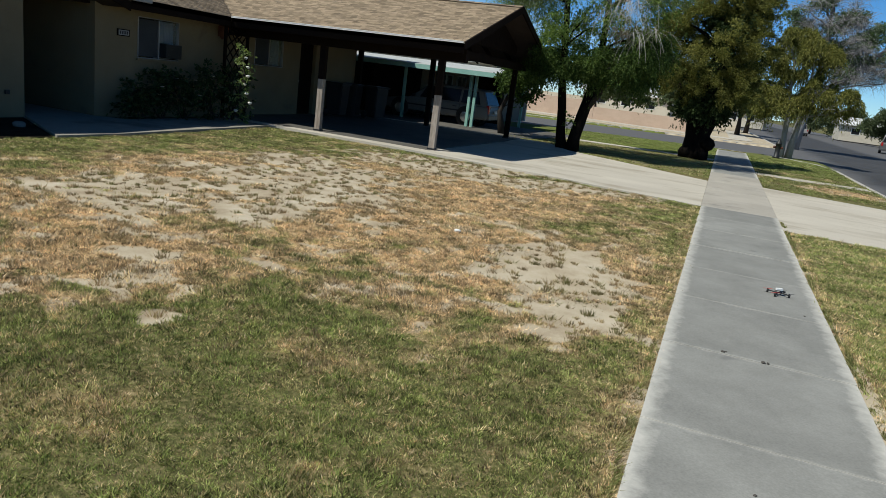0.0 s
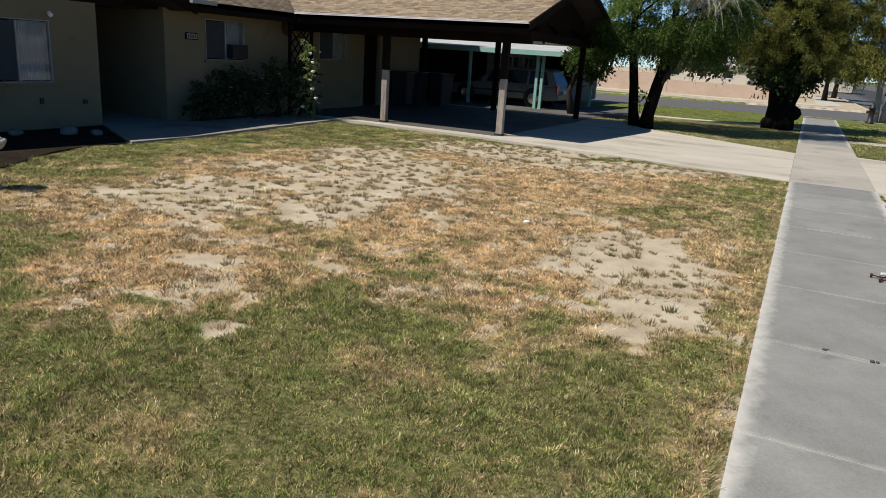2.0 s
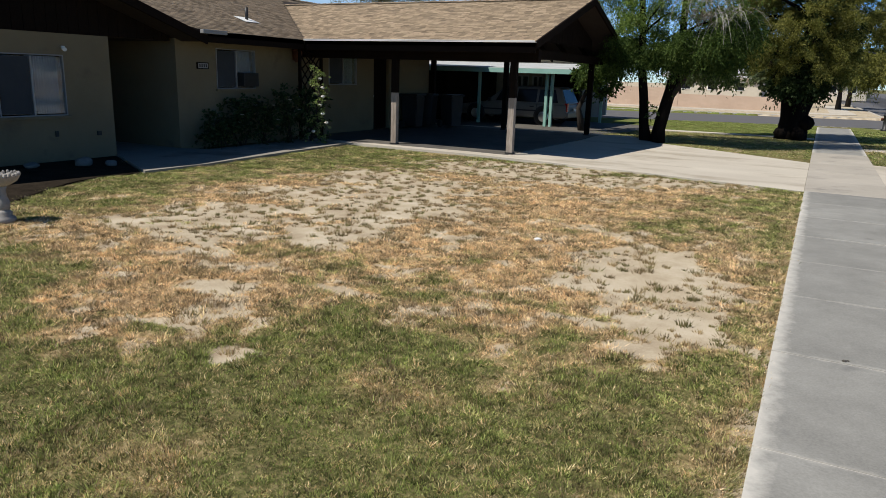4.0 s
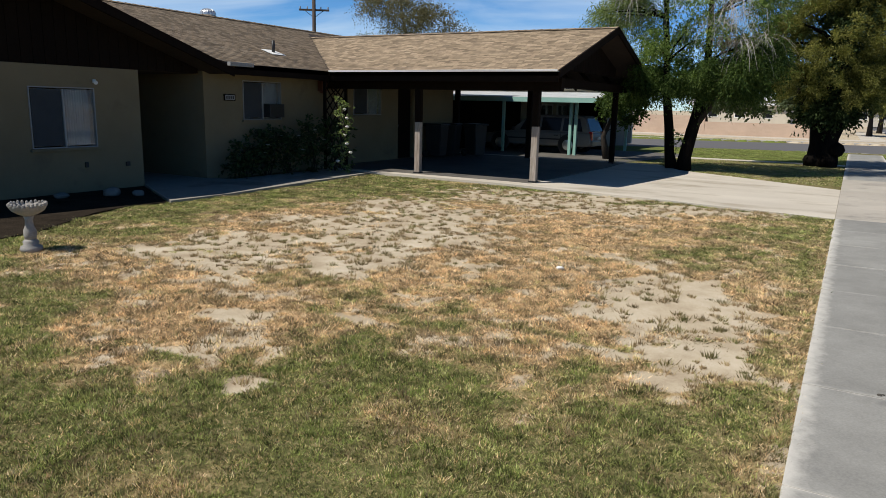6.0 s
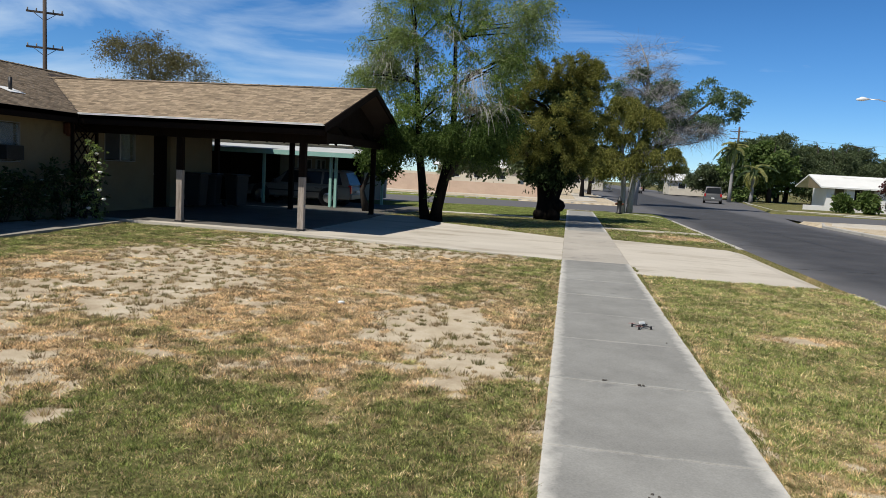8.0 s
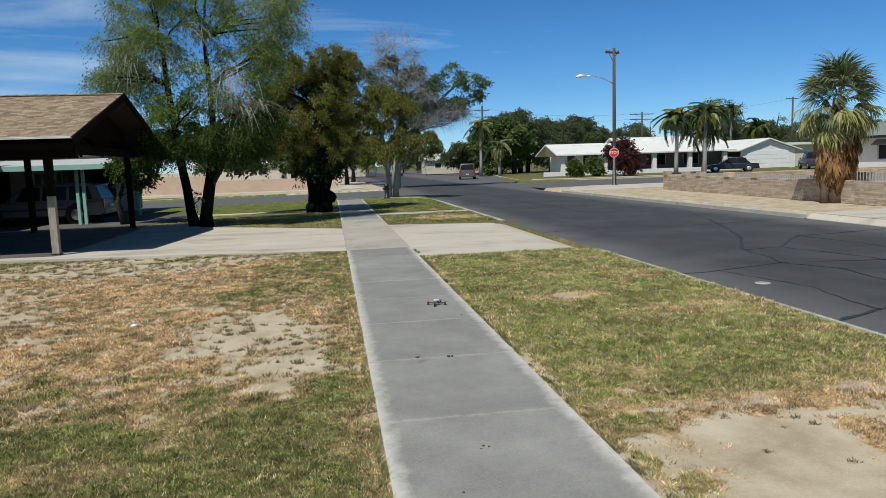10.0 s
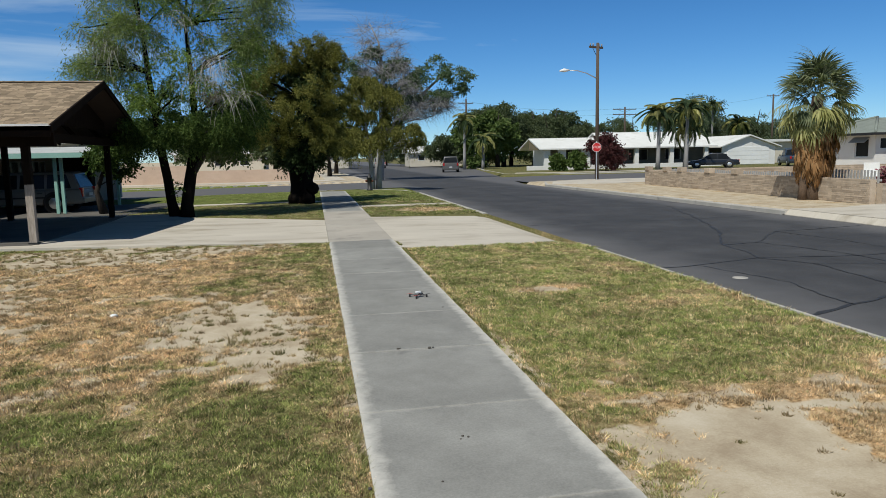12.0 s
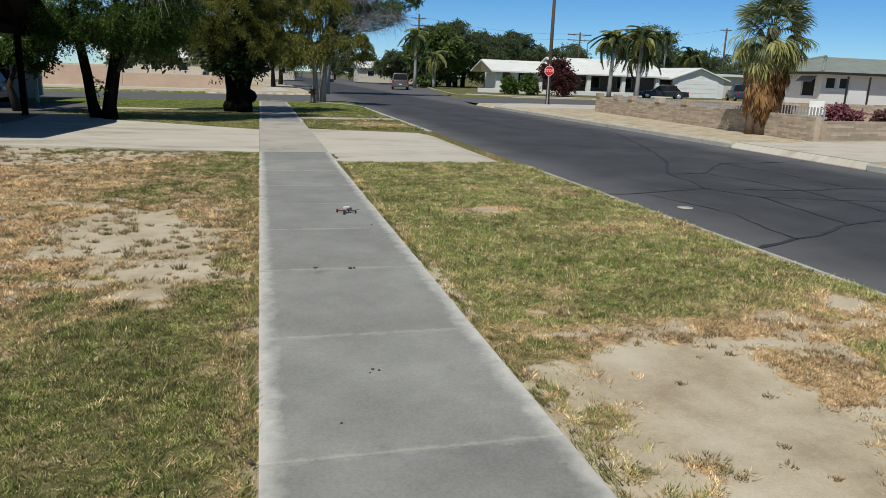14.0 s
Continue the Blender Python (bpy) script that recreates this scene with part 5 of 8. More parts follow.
def plumes(cents, axis, per, length, radius, seed, rise=0.6):
    """Leaf points of many small pointed plumes that leave the tree's axis outwards and upwards."""
    r = np.random.default_rng(seed)
    P, D = [], []
    for c in cents:
        out = c - np.array([axis[0], axis[1], c[2]])
        out = out / (np.linalg.norm(out) + 0.3)
        out[2] = rise * r.uniform(-0.9, 1.4)
        out = out + r.normal(0, 0.35, 3)
        out /= np.linalg.norm(out)
        L = length * r.uniform(0.6, 1.5)
        t = r.uniform(0, 1, per)
        body = radius * (0.35 + np.sin(np.pi * np.minimum(t * 1.15, 1.0)))
        p = c + out * (t * L)[:, None] + r.normal(0, 1, (per, 3)) * (body * 0.5)[:, None]
        p[:, 2] -= 0.35 * L * t ** 2
        P.append(p)
        D.append(out + r.normal(0, 0.45, (per, 3)) + np.array([0, 0, -0.3]))
    P, D = np.concatenate(P), np.concatenate(D)
    return P, D / np.linalg.norm(D, axis=1, keepdims=True)


blobs2 = [(-0.1, 21.4, 5.75, 0.75, 0.9, 0.45), (0.35, 21.4, 5.3, 0.55, 0.9, 0.7), (-0.95, 21.4, 5.3, 0.8, 1.0, 0.5), (0.25, 21.3, 4.3, 0.5, 0.9, 0.8), (-1.7, 21.4, 4.8, 0.7, 1.0, 0.5), (-0.6, 21.2, 4.4, 0.9, 1.2, 0.8), (-2.1, 21.3, 4.2, 0.7, 1.0, 0.6), (0.2, 21.3, 3.2, 0.5, 0.9, 0.7), (-1.4, 21.2, 3.6, 0.9, 1.2, 0.7), (-2.6, 21.2, 3.4, 0.6, 0.9, 0.6), (-0.4, 21.0, 3.2, 0.9, 1.0, 0.7), (-1.9, 21.0, 2.7, 0.9, 1.0, 0.5), (-3.2, 20.9, 2.8, 0.6, 0.8, 0.5), (-2.9, 21.0, 3.7, 0.6, 0.9, 0.6), (-0.5, 20.9, 2.4, 0.9, 0.9, 0.4), (0.25, 21.2, 2.3, 0.45, 0.8, 0.5), (-1.2, 22.4, 3.8, 1.2, 0.7, 1.2), (0.1, 22.4, 4.0, 0.7, 0.7, 1.2)]
c2 = clumps(blobs2, 41, 26)
limbs(t2, tp[3:], c2, 0.09, 42, 22, DARKBARK)
p, d = plumes(c2, (-0.6, 21.5), 420, 0.55, 0.17, 43)
part("crown", leaf_cloud("crown", p, d, 0.075, 0.012, 0.4), LEAF_OLIVE, t2, "dense ragged olive sprays", here=True)
# inner clumps take a darker leaf colour to deepen the crown's shade
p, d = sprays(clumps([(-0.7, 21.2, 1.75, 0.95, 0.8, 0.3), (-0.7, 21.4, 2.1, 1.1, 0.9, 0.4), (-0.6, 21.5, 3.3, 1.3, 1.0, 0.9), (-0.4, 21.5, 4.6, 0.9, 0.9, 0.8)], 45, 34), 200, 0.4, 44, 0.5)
part("inner_crown", leaf_cloud("inner_crown", p, d, 0.12, 0.03), LEAF_ROSE, t2, "foliage inside the crown, coloured darker for its shade", here=True)

# smaller juniper on the verge corner
t3 = thing("tree", (3.0, 32.0, 0), "slender olive juniper with grey twin trunks on the verge corner", "tree")
tq = [(2.8, 32, -0.1), (2.8, 32, 0.8), (2.75, 32, 1.8), (2.6, 32, 3.0), (2.5, 32, 4.4)]
tr_ = [(3.15, 32.05, -0.1), (3.2, 32.05, 0.8), (3.3, 32.05, 1.8), (3.4, 32, 3.0), (3.3, 32, 4.6)]
trunk_part(t3, tq, [0.17, 0.13, 0.12, 0.09, 0.03], GREYTWIG)
trunk_part(t3, tr_, [0.17, 0.14, 0.12, 0.09, 0.03], GREYTWIG)
c3 = clumps([(2.4, 32, 3.0, 1.5, 1.4, 0.8), (3.4, 32, 3.2, 1.3, 1.4, 0.9), (2.6, 32, 4.3, 1.3, 1.3, 0.8), (1.2, 31.8, 3.3, 0.9, 0.9, 0.8), (4.5, 31.9, 3.0, 0.9, 0.9, 0.8), (3.2, 31.8, 4.9, 1.0, 1.0, 0.6), (1.6, 31.6, 2.5, 0.8, 0.7, 0.5), (2.3, 32, 5.5, 0.9, 0.9, 0.5), (1.5, 31.8, 4.5, 0.7, 0.8, 0.6)], 51, 13) + np.array([0.25, 0.0, 0.0])
limbs(t3, tq[2:] + tr_[2:], c3, 0.06, 52, 12, GREYTWIG)
p, d = sprays(c3, 700, 0.42, 53, 1.4)
part("crown", leaf_cloud("crown", p, d, 0.12, 0.018, 0.4), LEAF_OLIVE, t3, "drooping olive sprays", here=True)
part("deadwood", twig_mesh("deadwood", clumps([(4.6, 31.8, 2.6, 0.9, 0.7, 0.5)], 54, 8), 8, 0.9, 55, 0.012, 0.7), GREYTWIG, t3, "brown dead twigs", here=True)

# tall half-bare tree past the side street
t4 = thing("tree", (4.0, 50.0, 0), "tall half-bare tree with grey twigs and fresh green clumps", "tree")
tt = [(4.0, 50, -0.1), (4.1, 50, 1.5), (4.3, 50, 3.5), (4.6, 50, 5.5), (4.5, 50, 8.0), (4.3, 50, 10.5), (3.6, 50, 12.0)]
trunk_part(t4, tt, [0.42, 0.33, 0.28, 0.22, 0.15, 0.08, 0.02], GREYTWIG)
trunk_part(t4, [(4.2, 50, 2.6), (5.6, 50, 4.6), (7.2, 50, 6.2), (8.8, 50, 7.6), (10, 50, 8.4)], [0.20, 0.16, 0.12, 0.08, 0.03], DARKTWIG)
c4 = clumps([(4.3, 50, 9.0, 2.2, 2, 2.0), (5.6, 50, 6.8, 2.3, 2, 1.8), (6.6, 50, 5.0, 1.6, 1.6, 1.0), (8.5, 50, 5.6, 1.5, 1.5, 0.7), (3.4, 50, 7.0, 1.6, 1.6, 1.4)], 61, 20)
limbs(t4, tt[2:], c4, 0.10, 62, 36, DARKTWIG)
part("deadwood", twig_mesh("deadwood", c4, 60, 1.4, 63, 0.011, 0.9), GREYTWIG, t4, "grey bare twigs", here=True)
part("crown", twig_mesh("crown", clumps([(4.2, 50, 11.2, 2.0, 1.6, 0.9)], 65, 16), 16, 1.7, 66, 0.009, 0.0), GREYTWIG, t4, here=True)
c5 = clumps([(8.4, 50, 6.4, 1.2, 1.3, 0.8), (9.2, 50, 8.6, 1.5, 1.5, 1.0), (10.6, 50, 7.8, 1.1, 1.3, 0.9), (9.8, 50, 6.6, 1.3, 1.3, 0.8), (7.6, 50, 7.8, 0.8, 1.1, 0.7), (2.6, 50, 8.6, 0.9, 1.0, 0.6), (5.8, 50, 9.0, 0.8, 1.0, 0.5), (6.6, 50, 6.2, 0.9, 1.0, 0.6), (4.6, 49.6, 8.2, 0.8, 0.9, 0.6), (5.2, 49.6, 6.9, 0.8, 0.9, 0.6), (3.2, 49.6, 6.6, 0.7, 0.9, 0.5), (6.6, 49.6, 7.4, 0.8, 0.9, 0.5), (6.0, 49.6, 5.4, 0.8, 0.9, 0.5), (3.6, 49.6, 9.6, 0.6, 0.8, 0.4)], 67, 11)
p, d = sprays(c5, 240, 0.6, 68, 0.35)
part("crown", leaf_cloud("crown", p, d, 0.15, 0.04), LEAF_FRESH, t4, "fresh green leaf clumps", here=True)

t4.matrix_basis = pose(4.8, 50.0, 0)


def plain_tree(at, height, width, label, mat, seed, leaf=0.4, n=90, clump_n=26, trunk_h=0.3, bark=TRUNK):
    """A rounder tree far off: trunk, limbs and an uneven crown of leaf clumps."""
    t = thing("tree", at, label, "tree", group="distant trees")
    x, y, z = at
    r = random.Random(seed)
    path = [(x, y, -0.1), (x + r.uniform(-.2, .2), y, height * 0.25), (x + r.uniform(-.4, .4), y, height * 0.55), (x + r.uniform(-.5, .5), y, height * 0.85)]
    trunk_part(t, path, [0.03 * height + 0.08, 0.028 * height, 0.018 * height, 0.03], bark, 8)
    bl = []
    for k in range(6):
        a = r.uniform(0, 6.28)
        q = r.uniform(0.1, 0.32) * width
        bl.append((x + math.cos(a) * q, y + math.sin(a) * q, height * r.uniform(trunk_h + 0.15, 0.82), width * r.uniform(0.18, 0.3), width * r.uniform(0.18, 0.3), height * r.uniform(0.10, 0.2)))
    c = clumps(bl, seed, clump_n // 2)
    limbs(t, path[1:], c, 0.012 * height, seed, 6, bark)
    p, d = sprays(c, n, width * 0.11, seed + 1, 0.4)
    part("crown", leaf_cloud("crown", p, d, leaf, leaf * 0.3), mat, t, here=True)
    return t


FT = "tall dark green tree among the far houses"
for i, (x, y, h, w) in enumerate(((24.5, 96, 9.2, 9), (27, 94, 9.6, 9), (32, 95, 9.4, 9), (36.6, 99, 9.8, 9), (41, 104, 9.0, 9), (29.5, 99, 9.8, 10), (34.5, 97, 9.4, 9), (38.5, 101, 9.6, 9), (43.5, 112, 7.4, 9), (50, 115, 7.2, 8), (76, 120, 13.4, 12), (84, 118, 11, 11), (70, 125, 12.2, 10), (60, 122, 9.8, 12), (92, 110, 8.5, 12), (15.5, 150, 5.6, 10), (5, 165, 5.4, 12), (-1, 140, 5.6, 10), (20, 104, 5.6, 7), (18.5, 130, 5.4, 8))):
    plain_tree((x, y, 0), h, w, FT, LEAF_FAR, 100 + i, 0.22, 260, 36, 0.05)
for i, (x, y, h, w) in enumerate(((73, 117, 10.2, 8), (79, 118, 9.0, 8), (84, 112, 7.0, 8), (90, 114, 6.4, 9), (66, 110, 9.0, 8))):
    plain_tree((x, y, 0), h, w, "thin grey-green tree behind the white roofs", LEAF_MIST, 160 + i, 0.2, 170, 34, 0.2)
plain_tree((21.5, 92, 0), 8.4, 8, "fresh green tree past the parked car", LEAF_FARLIGHT, 130, 0.4, 120, 30, 0.05)
plain_tree((25.0, 90, 0), 8.8, 8, "fresh green tree past the parked car", LEAF_FARLIGHT, 133, 0.4, 120, 30, 0.05)
plain_tree((-27.8, 38, 0), 10.2, 9.4, "brownish thin-leaved tree behind the house roof", LEAF_RUSSET, 131, 0.11, 300, 40, 0.35)
plain_tree((1.2, 62, 0), 5.5, 5.5, "small street tree far up the road", LEAF_FAR, 134, 0.3, 120, 30, 0.3)
plain_tree((2.2, 74, 0), 6.5, 6.5, "small street tree far up the road", LEAF_FAR, 135, 0.3, 120, 30, 0.3)
plain_tree((-4.0, 66, 0), 6.5, 7, "tree in the yard behind the block wall", LEAF_FAR, 136, 0.35, 120, 30, 0.2)
plain_tree((-11.0, 60, 0), 6.0, 8, "tree in the yard behind the block wall", LEAF_FAR, 137, 0.35, 120, 30, 0.2)
plain_tree((-20.0, 64, 0), 7.0, 9, "tree in the yard behind the block wall", LEAF_FAR, 138, 0.35, 120, 30, 0.2)
plain_tree((-7.1, 19.0, 0), 3.0, 2.7, "dark leafy shrub tree beside the neighbouring carport", LEAF_DARK, 139, 0.10, 150, 26, 0.42)


def shrub(name, at, rx, ry, h, mat, label, seed, leaf=0.06, n=200, k=26, flowers=None, nf=0):
    """A bush: stems from the base and leaf sprays in an uneven mound."""
    s = thing(name, at, label, "bush")
    r = random.Random(seed)
    x, y, z = at
    c = clumps([(x, y, h * 0.55, rx * 0.75, ry * 0.75, h * 0.38), (x - rx * 0.3, y + ry * 0.3, h * 0.7, rx * 0.5, ry * 0.5, h * 0.25), (x + rx * 0.2, y - ry * 0.4, h * 0.4, rx * 0.6, ry * 0.5, h * 0.3)], seed, k // 2)
    for i in range(5):
        q = Vector(c[r.randrange(len(c))])
        part("stem", tube(limb_path((x + r.uniform(-.1, .1), y + r.uniform(-.1, .1), -0.02), q, seed + i), [0.02, 0.018, 0.015, 0.012, 0.01, 0.008, 0.004], 5), TRUNK, s, here=True)
    p, d = sprays(c, n, min(rx, ry) * 0.62, seed + 2, 0.3)
    p[:, 2] = np.maximum(p[:, 2], 0.03)
    part("foliage", leaf_cloud("foliage", p, d, leaf, leaf * 0.3), mat, s, here=True)
    if flowers:
        for i in range(nf):
            q = p[r.randrange(len(p))]
            bm = bmesh.new()
            for a in range(6):
                an = a * 1.05 + r.random()
                e = Vector((math.cos(an), math.sin(an), 0.35)) * 0.055
                f = Vector((-math.sin(an), math.cos(an), 0.0)) * 0.032
                o = Vector((q[0] + 0.06, q[1], q[2] + 0.04))
                bm.faces.new([bm.verts.new(v) for v in (o, o + e * 0.6 + f, o + e, o + e * 0.6 - f)])
            part("bloom", bm, flowers, s, here=True)
    return s


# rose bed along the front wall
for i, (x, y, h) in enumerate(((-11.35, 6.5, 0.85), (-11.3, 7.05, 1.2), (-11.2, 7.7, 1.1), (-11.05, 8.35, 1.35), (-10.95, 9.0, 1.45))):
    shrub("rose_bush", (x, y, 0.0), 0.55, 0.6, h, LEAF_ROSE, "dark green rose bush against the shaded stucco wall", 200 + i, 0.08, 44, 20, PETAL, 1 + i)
rose = thing("climbing_rose", (-10.4, 8.65, 0.0), "sunlit climbing rose with pale blooms on a dark trellis", "rose")
cr = np.array([(-10.4 + 0.12 * math.sin(i * 2.1), 8.65 + 0.1 * math.cos(i * 1.7), 0.1 + 0.1 * i) for i in range(18)])
for k in range(3):
    part("cane", tube([(q[0] - 0.03 * k, q[1] + 0.04 * k, q[2] * (1 - 0.1 * k)) for q in cr[::2]], [0.014] * 8 + [0.006], 6), TRUNK, rose, here=True)
p, d = sprays(cr, 60, 0.2, 221, 0.3)
p[:, 2] = np.maximum(p[:, 2], 0.03)
part("foliage", leaf_cloud("foliage", p, d, 0.06, 0.018), LEAF_WILLOW, rose, here=True)
for i in range(7):
    q = cr[2 + i * 2] + np.array([0.14, random.uniform(-0.15, 0.1), 0.02])
    bm = lathe([(0.012, -0.02), (0.04, 0.0), (0.05, 0.025), (0.03, 0.04)], 8, at=tuple(q))
    part("bloom", bm, PETAL, rose, "pale rose bloom", here=True)
trellis = thing("trellis", (-11.30, 9.52, 0.0), "dark crossed-slat trellis under the eave corner", "trellis")
part("frame", boxes((-11.33, 9.08, 0.0, -11.27, 9.14, 2.3), (-11.33, 9.92, 0.0, -11.27, 9.98, 2.3), (-11.33, 9.14, 2.24, -11.27, 9.92, 2.3)), BROWN, trellis, here=True)
for s in (-1, 1):
    for k in range(8):
        z0 = 0.05 + k * 0.28
        a, b = ((-11.30, 9.14, z0), (-11.30, 9.92, min(z0 + 0.9, 2.24)))
        if s < 0:
            a, b = ((-11.29, 9.92, z0), (-11.29, 9.14, min(z0 + 0.9, 2.24)))
        part("slat", rod(a, b, 0.016, 4), BROWN, trellis, here=True)


# ---- palms ----
def fan_frond(name, reach, leaflets, spread_deg, width, droop, seed=0):
    """A fan leaf along +x: stalk and pleated blades of uneven length whose tips hang."""
    r = random.Random(seed)
    P, F = [], []
    st = 0.42 * reach
    P += [(0, -0.014, 0), (0, 0.014, 0), (st, 0.011, 0.02), (st, -0.011, 0.02)]
    F.append((0, 1, 2, 3))
    for i in range(leaflets):
        a = radians(-spread_deg / 2 + spread_deg * i / (leaflets - 1) + r.uniform(-3, 3))
        L = (reach - st) * (1.0 - 0.3 * abs(a) / radians(spread_deg / 2)) * r.uniform(0.85, 1.1)
        c, s = math.cos(a), math.sin(a)
        m, q, b = L * 0.45, L * 0.72, len(P)
        hang = droop * r.uniform(0.7, 1.4)
        fold = -0.12 * abs(math.sin(a)) * L
        P += [(st, 0, 0.02), (st + c * m - s * width, s * m + c * width, 0.02 - hang * 0.08 + fold * 0.4), (st + c * m + s * width, s * m - c * width, 0.05 - hang * 0.08 + fold * 0.4),
              (st + c * q - s * width * 0.8, s * q + c * width * 0.8, 0.02 - hang * 0.35 + fold), (st + c * q + s * width * 0.8, s * q - c * width * 0.8, 0.04 - hang * 0.35 + fold), (st + c * L * 0.9, s * L * 0.9, 0.02 - hang + fold)]
        F += [(b, b + 1, b + 2, b), (b + 1, b + 3, b + 4, b + 2), (b + 3, b + 5, b + 4, b + 3)]
    co = np.array(P)
    me = bpy.data.meshes.new(name)
    me.from_pydata([tuple(v) for v in co], [], [tuple(dict.fromkeys(f)) for f in F])
    return me


palm = thing("fan_palm", (16.0, 14.9, 0), "fan palm with thick brown skirt of dead fronds on sand", "palm")
palm.scale = (0.8, 0.8, 0.8)
part("trunk", tube([(0, 0, -0.1), (0.0, 0, 0.4), (0.02, 0, 1.5), (0, 0, 3.0), (0, 0, 4.2)], [0.40, 0.33, 0.33, 0.3, 0.2], 14, wobble=0.1), PALMBARK, palm)
part("stump", tube([(-0.55, -0.05, -0.1), (-0.52, -0.03, 0.5), (-0.40, 0, 1.3)], [0.19, 0.16, 0.14], 10, wobble=0.2), PALMBARK, palm, "brown second stem")
live = [fan_frond("frond", 1.9, 24, 150, 0.026, 0.35, 1), fan_frond("frond", 2.0, 26, 165, 0.024, 0.6, 2), fan_frond("frond", 1.75, 22, 120, 0.026, 0.5, 3)]
hung = [fan_frond("frond", 1.8, 22, 130, 0.032, 0.30, 4), fan_frond("frond", 1.95, 22, 150, 0.030, 0.5, 5)]
dead = [fan_frond("dead_frond", 1.75, 9, 46, 0.036, 0.1), fan_frond("dead_frond", 2.0, 8, 34, 0.032, 0.2)]
pr = random.Random(5)
for i in range(46):
    f = (i + 0.5) / 46
    el = 88 - 78 * f
    o = part("frond", live[i % 3], PALM_GREEN, palm)
    o.matrix_basis = pose(0, 0, 4.45 - 0.5 * f, 0, 0, i * 137.5 + pr.uniform(-12, 12)) @ pose(0.12, 0, 0, pr.uniform(-45, 45), -el, 0) @ Matrix.Scale(pr.uniform(0.62, 1.04), 4)
for i in range(48):
    f = (i + 0.5) / 48
    o = part("frond", hung[i % 2], PALM_YELLOW if i % 8 else PALM_GREEN, palm, "yellowing hanging frond")
    o.matrix_basis = pose(0, 0, 4.0 - 0.35 * f, 0, 0, i * 137.5 + pr.uniform(-12, 12)) @ pose(0.2, 0, 0, pr.uniform(-30, 30), 12 + 52 * f + pr.uniform(-10, 10), 0) @ Matrix.Scale(pr.uniform(0.8, 1.04), 4)
for i in range(170):
    f = i / 170
    z = 3.55 - 1.55 * f
    o = part("dead_frond", dead[i % 2], PALM_DEAD, palm)
    o.matrix_basis = pose(0, 0, z, 0, 0, i * 137.5 + pr.uniform(-15, 15)) @ pose(0.42 - 0.06 * f, 0, 0, pr.uniform(-40, 40), 70 + pr.uniform(-7, 7) + 12 * f, 0) @ Matrix.Scale(pr.uniform(0.7, 1.0), 4)


def feather_frond(name, L, droop, n=26):
    """A feather leaf arching out along +x, with hanging leaflets."""
    P, F = [], []
    def mid(t):
        return np.array([L * t * (1 - 0.42 * t), 0, L * (0.8 * t - droop * 1.15 * t * t)])
    for k in range(8):
        a, b = mid(k / 8), mid((k + 1) / 8)
        i = len(P)
        P += [a + (0, -0.015, 0), a + (0, 0.015, 0), b + (0, 0.012, 0), b + (0, -0.012, 0)]
        F.append((i, i + 1, i + 2, i + 3))
    for k in range(n):
        t = 0.12 + 0.88 * k / n
        c = mid(t)
        l = 0.55 * math.sin(math.pi * (0.15 + 0.8 * t))
        for s in (-1, 1):
            i = len(P)
            P += [c, c + np.array([0.12, s * l * 0.45 + 0.0, -0.08]), c + np.array([0.2, s * l * 0.75, -l * 0.75]), c + np.array([0.03, s * l * 0.4, -0.14])]
            F.append((i, i + 1, i + 2, i + 3))
    return fast_mesh(name, np.array(P), np.array(F))


LEAF_FEATHER = leaf_mat("feather_leaf", (0.03, 0.052, 0.026), (0.085, 0.125, 0.06), 0.35, (0.20, 0.235, 0.14))
ff = [feather_frond("frond", 2.4, 1.1, 40), feather_frond("frond", 2.7, 1.35, 40)]


def feather_palm(at, h, label, seed, n=36, size=1.0, leaf=None):
    p = thing("feather_palm", at, label, "palm", group="palms along the side street")
    r = random.Random(seed)
    part("trunk", tube([(0, 0, -0.1), (0.02, 0, h * 0.3), (0.06, 0, h * 0.7), (0.05, 0, h)], [0.24, 0.19, 0.17, 0.14], 10, wobble=0.08), GREYTWIG, p)
    part("crown_shaft", lathe([(0.13, 0), (0.15, 0.3), (0.09, 0.9)], 10, at=(0.05, 0, h - 0.1)), PALM_GREEN, p)
    for i in range(n):
        o = part("frond", ff[i % 2], leaf or (LEAF_FEATHER if i % 29 else PALM_YELLOW), p)
        o.matrix_basis = pose(0.05, 0, h + 0.5, 0, 0, i * 137.5 + r.uniform(-12, 12)) @ pose(0, 0, 0, r.uniform(-15, 15), r.uniform(-75, 48), 0) @ Matrix.Scale(r.uniform(0.7, 1.1) * size, 4)


feather_palm((31.6, 56.0, 0), 4.4, "slim feather palm in front of the white house", 71)
feather_palm((33.9, 55.0, 0), 4.8, "slim feather palm in front of the white house", 72)
feather_palm((35.2, 57.5, 0), 3.2, "shorter feather palm in front of the white house", 73)
feather_palm((19.0, 84.0, 0), 5.4, "tall shaggy palm past the parked car", 74, 22)
feather_palm((20.5, 80.0, 0), 2.8, "low pale palm past the parked car", 75, 20)
feather_palm((68.8, 112.0, 0), 8.9, "far palm above the white roofs", 76, 26, 1.0)
feather_palm((71.4, 113.0, 0), 9.1, "far palm above the white roofs", 77, 26, 1.0)
feather_palm((76.0, 112.0, 0), 5.6, "broad pale far palm above the white roofs", 78, 34, 1.5, PALM_GREEN)
shrub("bougainvillea", (26.9, 57.0, 0), 1.6, 1.4, 3.6, leaf_mat("maroon_leaf", (0.035, 0.02, 0.018), (0.09, 0.03, 0.03), 0.2, (0.14, 0.05, 0.05)), "dark maroon leafy bush beside the white house", 240, 0.2, 220, 34)
